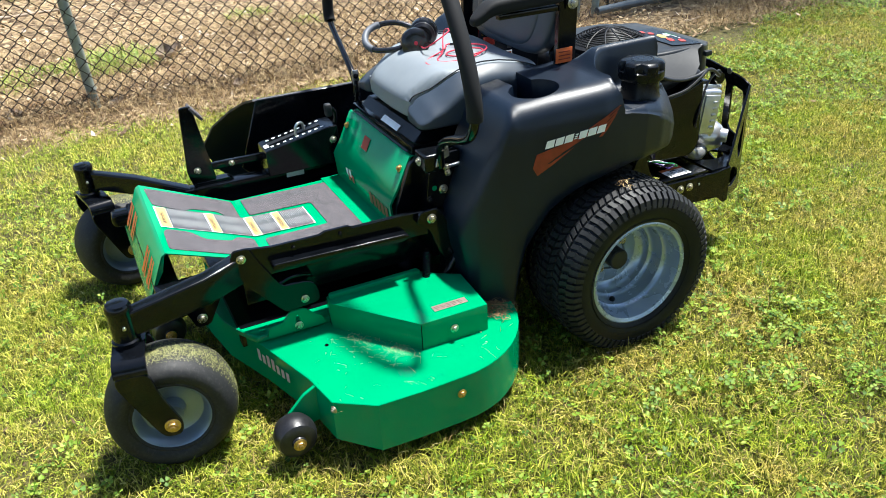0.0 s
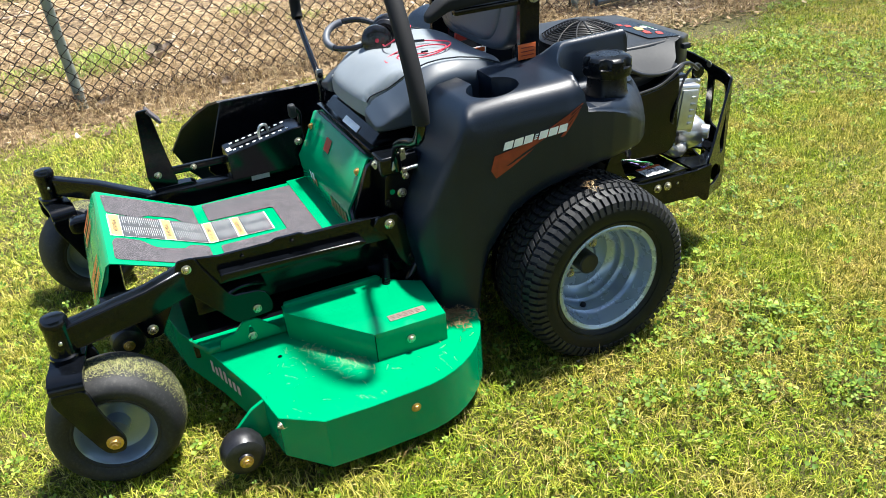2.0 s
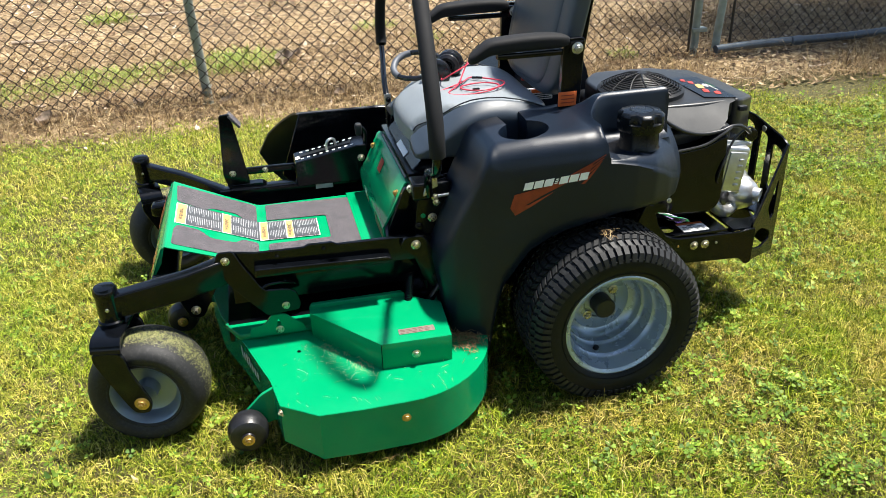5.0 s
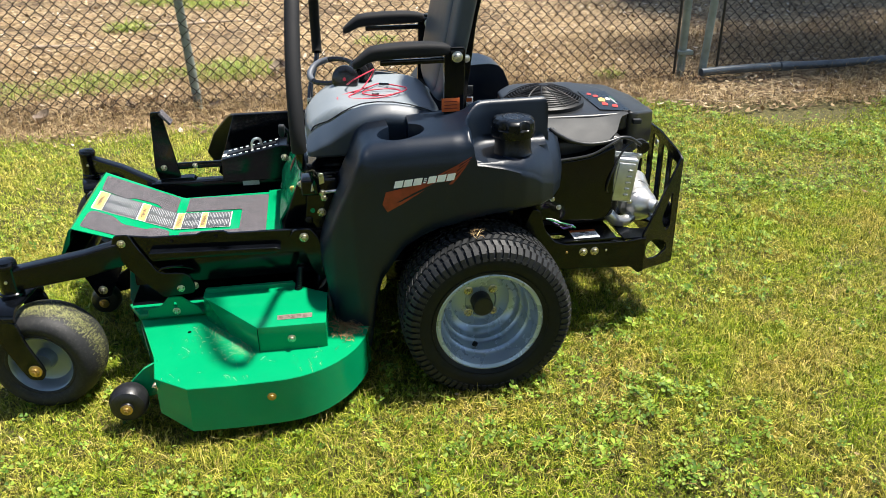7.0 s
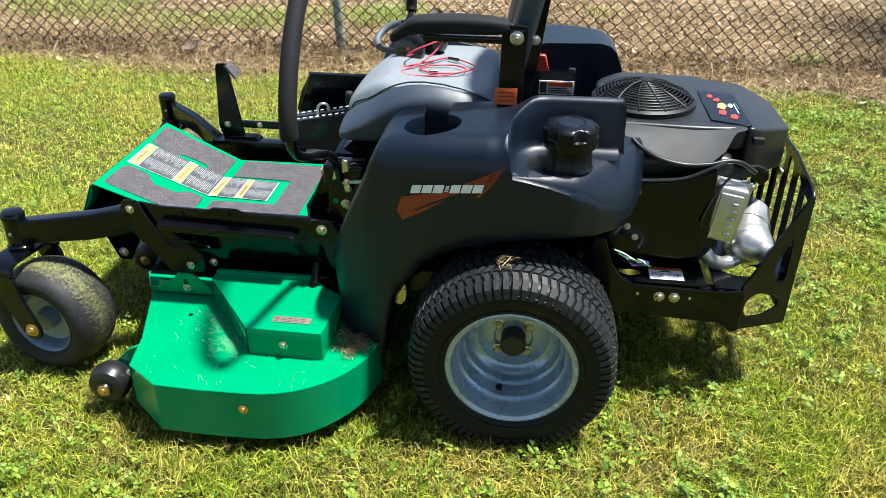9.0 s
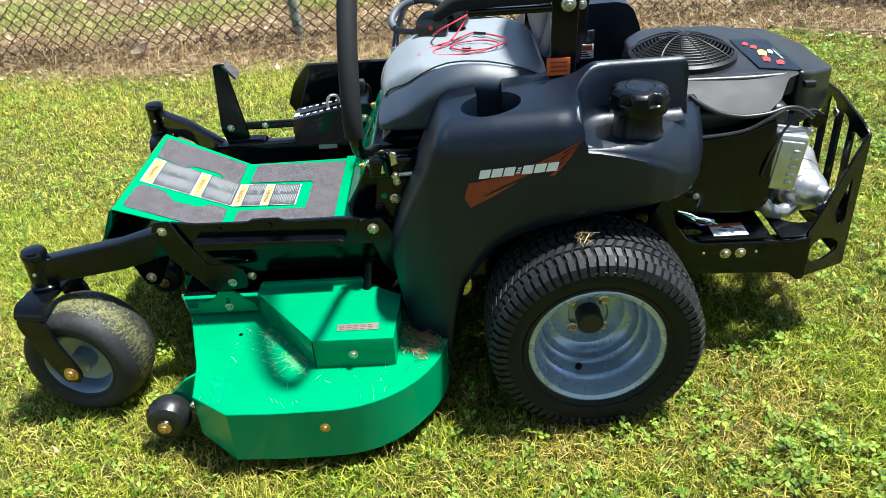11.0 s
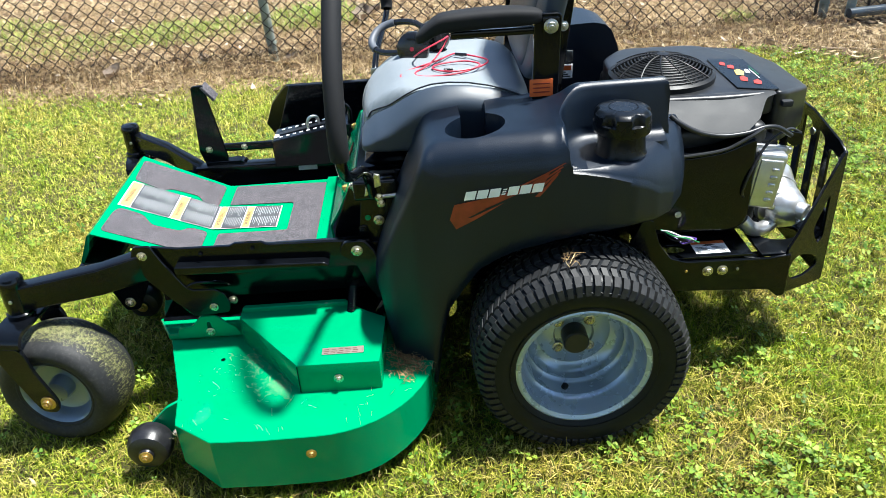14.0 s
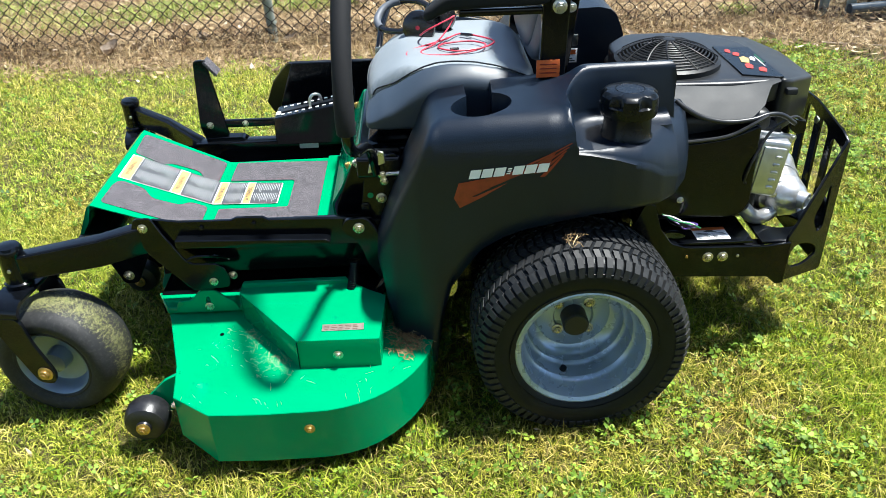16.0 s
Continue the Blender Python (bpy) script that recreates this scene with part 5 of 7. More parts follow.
def deck():
    top, low = 0.192, 0.040
    edge = [(-1.085, 0.60), (-1.045, 0.38), (-0.975, 0.20), (-0.905, -0.02), (-0.884, -0.142), (-0.783, -0.214)]
    arc = []
    for i in range(15):
        a = radians(-90 + 105 * i / 14)
        arc.append((-0.535 + 0.305 * math.cos(a) * (1.0), 0.095 + 0.312 * math.sin(a)))
    edge += [(-0.66, -0.219)] + arc + [(-0.245, 0.40), (-0.30, 0.60)]
    bm = prism(edge, "xy", top - 0.005, top, 0.002)
    d = part("mower_deck", bm, GREEN, mower, "green painted mower deck with dry clippings on top", smooth=30)
    # skirt: a thin wall below the edge
    bm = bmesh.new()
    rows = []
    for i, (x, y) in enumerate(edge):
        a, b = Vector(edge[max(0, i - 1)]), Vector(edge[min(len(edge) - 1, i + 1)])
        t = (b - a).normalized()
        n = Vector((t.y, -t.x))
        lo = low + (0.028 if x < -0.80 else 0.0) + (0.0 if x < -0.4 else (x + 0.4) * 0.10)
        e = 0.006
        q = Vector((x, y))
        i_ = q - n * e
        rows.append([bm.verts.new((q.x, q.y, top - 0.001)), bm.verts.new((q.x, q.y, lo)), bm.verts.new((i_.x, i_.y, lo)), bm.verts.new((i_.x, i_.y, top - 0.001))])
    for p, q in zip(rows, rows[1:]):
        for j in range(4):
            bm.faces.new((p[j], p[(j + 1) % 4], q[(j + 1) % 4], q[j]))
    bm.faces.new(rows[0]), bm.faces.new(rows[-1][::-1])
    part("deck_skirt", bm, GREEN, d, "", smooth=30)
    bolt((-0.545, -0.219, 0.140), NEAR, d, 0.0085, BRASSY)
    # raised back of the deck below the frame
    part("deck_riser", prism([(-1.03, 0.30), (-0.985, 0.215), (-0.76, 0.215), (-0.70, 0.30)], "xy", top, top + 0.022, 0.004), GREEN, d)
    part("deck_back", box(-1.02, -0.36, 0.28, 1.05, 0.150, 0.215, 0.006), BLACK, d)
    # belt cover
    zt = 0.279
    pl = [(-0.764, 0.224), (-0.764, 0.180), (-0.580, -0.052), (-0.371, -0.055), (-0.358, 0.138), (-0.410, 0.172), (-0.467, 0.224)]
    cover = part("belt_cover", prism(pl, "xy", top - 0.004, zt, 0.003, segs=2), GREEN, d, "green folded belt cover")
    part("cover_lip", prism([(-0.760, 0.204), (-0.757, 0.222), (-0.470, 0.222), (-0.462, 0.204)], "xy", zt - 0.004, zt + 0.013, 0.003), GREEN, cover)
    part("cover_seam", box(-0.5815, -0.5795, -0.0545, -0.0515, top, zt - 0.004, 0), BLACK, cover, smooth=0)
    bolt((-0.479, -0.054, 0.232), NEAR, cover, 0.0085)
    m = Matrix.Translation((-0.466, -0.002, zt + 0.0005))
    plate = part("data_plate", box(-0.054, 0.054, -0.014, 0.014, 0, 0.0012, 0.0005, m=m), SILVER_PLATE, cover, "worn silver data plate")
    rng = random.Random(9)
    for r in range(3):
        x = -0.048
        while x < 0.036:
            w = rng.uniform(0.010, 0.015)
            part("print_bar", box(x, x + w, 0.006 - r * 0.0075 - 0.0012, 0.006 - r * 0.0075 + 0.0012, 0.0013, 0.0017, 0, m=m), PRINT_BROWN, plate, smooth=0)
            x += w + 0.006
    # black notch behind the cover and the spindle
    part("cover_notch", box(-0.455, -0.37, 0.180, 0.26, top, 0.262, 0.004), BLACK, d)
    part("spindle", lathe([(0, 0.30), (0.045, 0.30), (0.05, 0.305), (0.05, 0.315), (0.012, 0.32), (0.012, 0.365), (0, 0.365)], (-0.60, 0.42, 0), UP, 28), BLACK, d)
    # slotted green hanger
    hp = [(-0.955, 0.205), (-0.948, 0.240), (-0.905, 0.245), (-0.882, 0.275), (-0.838, 0.275), (-0.808, 0.245), (-0.79, 0.235), (-0.775, 0.205)]
    slot = ring_pts(-0.861, 0.236, 0.006, 0.022, 14)
    part("deck_hanger", prism(rounded(hp, 0.01, 3), "xz", 0.204, 0.211, 0.001, holes=[slot[::-1]]), GREEN, d, "green slotted deck hanger")
    bolt((-0.860, 0.204, 0.222), NEAR, d, 0.0085)
    # printed mark on the front skirt, as bars
    p, q = Vector((-0.985, 0.235, 0)), Vector((-0.934, 0.068, 0))
    t = (q - p).normalized()
    for i in range(7):
        c = p + (q - p) * (i / 7)
        h = 0.040 if i in (0, 2, 3) else 0.030
        bm = bmesh.new()
        o = Vector((-0.002, -0.001, 0)) * 1.6
        w = t * 0.016
        bm.faces.new([bm.verts.new(v) for v in (c + o + Vector((0, 0, 0.128)), c + w + o + Vector((0, 0, 0.128)), c + w + o + Vector((0, 0, 0.128 + h)), c + o + Vector((0, 0, 0.128 + h)))])
        part("print_bar", bm, PALE_PRINT, d, smooth=0)
    # anti-scalp wheels
    def scalp(cx, cy, cz, r, w):
        bm = lathe([(0, -w), (0.018, -w), (0.02, -w * 0.86), (r * 0.62, -w * 0.86), (r * 0.86, -w * 0.70), (r * 0.98, -w * 0.3), (r, 0), (r * 0.98, w * 0.3), (r * 0.86, w * 0.70), (r * 0.62, w * 0.86), (0, w * 0.86)], (cx, cy, cz), (0, 1, 0), 36)
        part("anti_scalp_wheel", bm, HARD_RUBBER, d, "small worn black anti-scalp roller")
        bolt((cx, cy - w - 0.001, cz), NEAR, d, 0.0115, BRASSY)
    scalp(-0.982, -0.090, 0.086, 0.058, 0.044)
    scalp(-1.195, 0.62, 0.075, 0.055, 0.04)
    br = rounded([(-1.00, 0.07), (-0.99, 0.115), (-0.935, 0.170), (-0.885, 0.196), (-0.88, 0.08), (-0.93, 0.07)], 0.008, 3)
    part("roller_bracket", prism(br, "xz", -0.052, -0.040, 0.001), GREEN, d)
    part("roller_bracket", prism(rounded([(-1.215, 0.06), (-1.19, 0.12), (-1.08, 0.19), (-1.05, 0.10)], 0.008, 3), "xz", 0.665, 0.675, 0.001), BLACK, d)
    bolt((-0.882, -0.148, 0.172), (-0.9, -0.4, 0), d, 0.007)
    part("drain_hole", lathe([(0, 0), (0.006, 0), (0.006, 0.001), (0, 0.001)], (-0.812, 0.108, top + 0.0004), UP, 14), BLACK, d)
    # rubber and debris side behind the cover
    part("side_rod", rod((-0.38, 0.19, 0.26), (-0.33, 0.19, 0.34), 0.011, 14), BLACK, d)
    return d


deck()


# ---------------------------------------------------------------- near fender with fuel tank
YO = [(-0.37, 0.115), (-0.33, 0.075), (-0.26, 0.048), (-0.14, 0.026), (0.05, -0.006), (0.13, -0.008), (0.20, -0.006), (0.27, 0.008), (0.33, 0.038), (0.38, 0.080), (0.42, 0.134), (0.445, 0.200), (0.455, 0.250)]
ZB = [(-0.37, 0.44), (-0.355, 0.30), (-0.335, 0.19), (-0.29, 0.11), (-0.25, 0.085), (-0.225, 0.11), (-0.205, 0.26), (-0.183, 0.355), (-0.14, 0.425), (-0.105, 0.475), (-0.05, 0.513), (0.0, 0.537), (0.08, 0.560), (0.166, 0.576), (0.27, 0.580), (0.33, 0.574), (0.38, 0.576), (0.42, 0.592), (0.445, 0.625), (0.455, 0.655)]
ZT = [(-0.37, 0.445), (-0.355, 0.485), (-0.31, 0.595), (-0.262, 0.700), (-0.240, 0.755), (-0.222, 0.786), (-0.198, 0.801), (-0.10, 0.815), (0.09, 0.832), (0.385, 0.835), (0.398, 0.818), (0.42, 0.80), (0.445, 0.77), (0.455, 0.745)]
YI = 0.300


def tank_top(x, y):
    yo = lerp_table(x, YO)
    zt = lerp_table(x, ZT)
    zt += (0.048 - 0.06 * ease(y, 0.205, 0.30)) * ease(x, 0.075, 0.165) * (1 - ease(x, 0.372, 0.396)) - 0.030 * ease(x, 0.375, 0.400)
    d = max(0.0, y - yo)
    r = 0.03 + 0.036 * ease(x, -0.235, -0.195)
    z1 = zt - (r - math.sqrt(max(0.0, r * r - (r - d) ** 2)) if d < r else 0.0)
    # open recess round the filler cap
    cx, cy, cr = 0.110 + 0.085, 0.186 - 0.085, 0.085
    px, py = cx - x, y - cy
    sd = math.hypot(max(px, 0), max(py, 0)) - cr if (px > 0 or py > 0) else max(px, py) - cr
    inside = max(ease(x, 0.335, 0.380), 1 - ease(d, 0.012, 0.055)) if sd < -0.003 else 0.0
    m = max(1 - ease(sd, -0.056, -0.046), ease(x, 0.384, 0.390), inside)
    # level shelf with a crisp rim, falling away to the outside in a broad curve
    e = lerp_table(x, [(0.10, 0.004), (0.14, 0.009), (0.20, 0.022), (0.27, 0.048), (0.30, 0.062), (0.33, 0.085), (0.38, 0.108), (0.42, 0.115), (0.455, 0.12)])
    u = max(0.0, 1 - d / e)
    z2 = 0.748 - e * (0.30 * u + 0.75 * (1 - math.sqrt(max(0.0, 1 - u * u))))
    return z1 * (1 - m) + min(z1, z2) * m


def side_y(x, z, yo_t, zb_t):
    """The outside of the fender: slightly hollowed between its foot and its top."""
    zb = lerp_table(x, zb_t)
    t = max(0.0, min(1.0, (z - zb) / max(0.02, lerp_table(x, ZT) - zb)))
    return lerp_table(x, yo_t) - 0.006 * math.sin(math.pi * t)


def loft_body(xs, ys_n, side_n, yo_t, zb_t, top, yi, mirror=None):
    bm = bmesh.new()
    rows = []
    for x in xs:
        yo, zb = lerp_table(x, yo_t), lerp_table(x, zb_t)
        loop = [(yi, zb)]
        zs = top(x, yo)
        zb = min(zb, zs - 0.004)
        loop = [(yi, zb)]
        for i in range(side_n):
            t = i / (side_n - 1)
            inset = 0.012 * (1 - ease(t, 0, 0.12))
            z = zb + (zs - zb) * t
            loop.append((side_y(x, z, yo_t, zb_t) + inset, z))
        for d in (0.0008, 0.0022, 0.0045, 0.008, 0.013, 0.019, 0.027, 0.036, 0.046):
            loop.append((yo + d, top(x, yo + d)))
        for i, ya in enumerate((0.06, 0.075, 0.09, 0.10, 0.11, 0.12, 0.13, 0.138, 0.146, 0.153, 0.159, 0.164, 0.168, 0.1715, 0.1745, 0.177, 0.179, 0.181, 0.183, 0.185, 0.187, 0.189, 0.192, 0.196, 0.202, 0.210, 0.222, 0.24, 0.265, yi)):
            y = min(yi, max(ya, yo + 0.046 + 0.0006 * (i + 1)))
            loop.append((y, top(x, y)))
        rows.append([bm.verts.new((x, mirror - y if mirror else y, z)) for y, z in loop])
    for a, b in zip(rows, rows[1:]):
        n = len(a)
        for j in range(n):
            bm.faces.new((a[j], a[(j + 1) % n], b[(j + 1) % n], b[j]))
    bm.faces.new(rows[0]), bm.faces.new(rows[-1][::-1])
    bmesh.ops.recalc_face_normals(bm, faces=bm.faces)
    return bm


def cut(ob, cutter_bm):
    """Takes the cutter's shape out of the mesh for good."""
    c = new("cutter", mesh_of("cutter", cutter_bm, PLASTIC))
    mod = ob.modifiers.new("cut", "BOOLEAN")
    mod.operation, mod.object, mod.solver = "DIFFERENCE", c, "EXACT"
    deps = bpy.context.evaluated_depsgraph_get()
    deps.update()
    me = bpy.data.meshes.new_from_object(ob.evaluated_get(deps))
    ob.modifiers.remove(mod)
    me.set_sharp_from_angle(angle=radians(46))
    ob.data = me
    bpy.data.objects.remove(c)


def near_fender():
    xs = sorted([-0.37 + 0.825 * i / 92 for i in range(93)] + [0.096 + 0.002 * i for i in range(52)] + [0.365 + 0.002 * i for i in range(20)])
    bm = loft_body(xs, 46, 12, YO, ZB, tank_top, YI)
    f = part("fuel_tank_fender", bm, PLASTIC, mower, "black moulded plastic fender and fuel tank with a cup holder", smooth=80)
    cut(f, lathe([(0, 0.66), (0.062, 0.66), (0.068, 0.79), (0.073, 0.812), (0.080, 0.90), (0, 0.90)], (-0.098, 0.142, 0), UP, 48))
    # filler recess: level floor hollowed up into an upright wall with a rounded rim
    wall = [(0.106, -0.12), (0.106, -0.06), (0.106, 0.0), (0.106, 0.05), (0.106, 0.097)] + [(0.195 - 0.089 * math.cos(radians(a)), 0.097 + 0.089 * math.sin(radians(a))) for a in range(8, 90, 8)] + [(0.195 + 0.019 * i, 0.186) for i in range(11)] + [(0.390, 0.34), (0.55, 0.34), (0.55, -0.12)]
    wall = [Vector((x, y, 0)) for x, y in wall]
    bm = bmesh.new()
    rings = []
    for k in range(11):
        ring = []
        for i, p in enumerate(wall):
            d = (wall[(i + 1) % len(wall)] - p).normalized() + (p - wall[i - 1]).normalized()
            n = Vector((-d.y, d.x, 0)).normalized()
            x = min(0.38, max(0.09, p.x))
            zt = lerp_table(x, ZT) + 0.048 * ease(x, 0.075, 0.165)
            edge = max(0.0, min(1.0, (p.y - lerp_table(x, YO)) / 0.066))
            zt = max(0.79, zt - 0.066 * (1 - math.sqrt(1 - (1 - edge) ** 2)))
            out, z = ((-0.044, 0.746), (-0.028, 0.7474), (-0.013, 0.752), (-0.004, 0.760), (0, 0.776), (0.001, zt - 0.013), (0.004, zt - 0.0065), (0.0085, zt - 0.0022), (0.014, zt - 0.0003), (0.022, zt + 0.004), (0.022, 1.0))[k]
            ring.append(bm.verts.new((p.x + n.x * out, p.y + n.y * out, z)))
        rings.append(ring)
    for p, q in zip(rings, rings[1:]):
        for i in range(len(p)):
            bm.faces.new((p[i], p[(i + 1) % len(p)], q[(i + 1) % len(p)], q[i]))
    bm.faces.new(rings[0]), bm.faces.new(rings[-1][::-1])
    bmesh.ops.recalc_face_normals(bm, faces=bm.faces)
    cut(f, bm)
    # the holder is open towards the seat for a mug's handle
    cut(f, prism(rounded([(-0.126, 0.14), (-0.068, 0.14), (-0.060, 0.33), (-0.132, 0.33)], 0.01, 3), "xy", 0.70, 0.90, 0.004))
    # filler neck and fluted cap
    neck = lathe([(0.062, 0.745), (0.058, 0.752), (0.055, 0.80), (0.055, 0.815), (0, 0.815)], (0.246, 0.091, 0), UP, 36)
    part("filler_neck", neck, CAP_PLASTIC, f)
    bm = bmesh.new()
    n = 72
    prof = [(0.058, 0.798), (0.066, 0.801), (0.068, 0.808), (0.068, 0.826), (0.068, 0.829), (0.067, 0.846), (0.061, 0.853), (0.053, 0.8555), (0.035, 0.8575), (0.0335, 0.8560), (0.032, 0.8575), (0.0, 0.858)]
    rows = []
    for r, z in prof:
        row = []
        for i in range(n):
            a = 2 * math.pi * i / n
            k = (a / (2 * math.pi) * 6) % 1
            dip = 0.010 * (1 - ease(abs(k - 0.5), 0.13, 0.20)) * (0.55 if z > 0.85 else 1) if 0.828 < z < 0.8545 else 0.0
            row.append(bm.verts.new((0.245 + (r - dip) * math.cos(a + 0.35), 0.089 + (r - dip) * math.sin(a + 0.35), z)) if r > 0 else None)
        rows.append(row)
    rows.pop()
    for a, b in zip(rows, rows[1:]):
        for i in range(n):
            bm.faces.new((a[i], a[(i + 1) % n], b[(i + 1) % n], b[i]))
    bm.faces.new(rows[-1])
    part("fuel_cap", bm, CAP_PLASTIC, f, "black fluted screw-on fuel cap", smooth=35)
    # streak decal and maker's mark as plain slanted blocks, laid on the side

    def patch(name, pts, mat, off, label=""):
        bm = bmesh.new()
        x0 = min(p[0] for p in pts)
        x1 = max(p[0] for p in pts)
        f_ = bm.faces.new([bm.verts.new((x, 0, z)) for x, z in pts])
        cuts = [c for c in (-0.14, 0.05) if x0 < c < x1]
        for c in cuts:
            bmesh.ops.bisect_plane(bm, geom=bm.verts[:] + bm.edges[:] + bm.faces[:], plane_co=(c, 0, 0), plane_no=(1, 0, 0))
        for v in bm.verts:
            x, z = v.co.x, v.co.z
            v.co.y = side_y(x, z, YO, ZB) - off
        part(name, bm, mat, f, label, smooth=0)
    patch("streak_decal", [(-0.158, 0.600), (-0.172, 0.625), (-0.160, 0.665), (-0.10, 0.680), (0.00, 0.712), (0.062, 0.752), (0.050, 0.728), (0.035, 0.715), (-0.02, 0.690), (-0.06, 0.662), (-0.110, 0.628)], ORANGE_RED, 0.0022, "faded dark red streak decal")
    # slivers fanning out to the upper end and dark gaps between the strokes
    for i in range(4):
        dz = -0.009 * i
        patch("streak_line", [(-0.01 + 0.012 * i, 0.716 + dz), (0.002 + 0.012 * i, 0.717 + dz), (0.098 - 0.006 * i, 0.771 + dz), (0.094 - 0.006 * i, 0.772 + dz)], ORANGE_RED, 0.0026)
    for i in range(3):
        dz = 0.012 * i
        patch("streak_gap", [(-0.13 + 0.02 * i, 0.632 + dz), (-0.12 + 0.02 * i, 0.633 + dz), (0.00 + 0.014 * i, 0.697 + dz * 0.7), (-0.002 + 0.014 * i, 0.6985 + dz * 0.7)], PLASTIC, 0.0030)
    # seven slanted white blocks
    x, zc = -0.134, 0.689
    slope = 0.145
    for i, w in enumerate((0.025, 0.025, 0.025, 0.011, 0.024, 0.025, 0.024)):
        h = 0.0112 if i != 3 else 0.009
        z = zc + (x + 0.134) * slope

        def q(u, v):
            return (x + u * w + 0.006 * (v - 0.5), z + u * w * slope + (v - 0.5) * 2 * h)
        if i == 3:
            for k in range(3):
                patch("mark_block", [q(0.1, 0.08 + k * 0.33), q(0.9, 0.08 + k * 0.33), q(0.9, 0.28 + k * 0.33), q(0.1, 0.28 + k * 0.33)], WHITE, 0.0040)
        else:
            patch("mark_block", [q(*p) for p in ((0, 0), (1, 0), (1, 1), (0, 1))], WHITE, 0.0040)
        x += w + 0.0034
    return f


near_fender()


FAR_TOP = [(-0.37, 0.445), (-0.20, 0.58), (0.0, 0.62), (0.06, 0.72), (0.12, 0.795), (0.17, 0.818), (0.36, 0.824), (0.395, 0.816), (0.418, 0.795), (0.435, 0.755), (0.455, 0.690)]


def far_fender():

    def top(x, y):
        yo = lerp_table(x, YO)
        zt = lerp_table(x, FAR_TOP)
        d = max(0.0, y - yo)
        return zt - (0.05 - math.sqrt(max(0.0, 0.0025 - (0.05 - d) ** 2)) if d < 0.05 else 0)
    xs = [-0.33 + 0.785 * i / 40 for i in range(41)]
    f = part("side_fender", loft_body(xs, 14, 8, YO, ZB, top, YI, mirror=1.245), PLASTIC, mower, "black moulded plastic fender", smooth=50)
    return f


far_fender()


# ---------------------------------------------------------------- seat
SEAM_Y = [(-0.372, 0.425), (-0.355, 0.416), (-0.308, 0.390), (-0.26, 0.369), (-0.192, 0.357), (-0.112, 0.347), (0.06, 0.345)]
SEAM_Z = [(-0.385, 0.745), (-0.365, 0.758), (-0.345, 0.772), (-0.308, 0.789), (-0.26, 0.823), (-0.225, 0.840), (-0.192, 0.850), (-0.15, 0.854), (-0.10, 0.852), (-0.04, 0.840), (0.01, 0.822), (0.06, 0.800), (0.10, 0.785)]


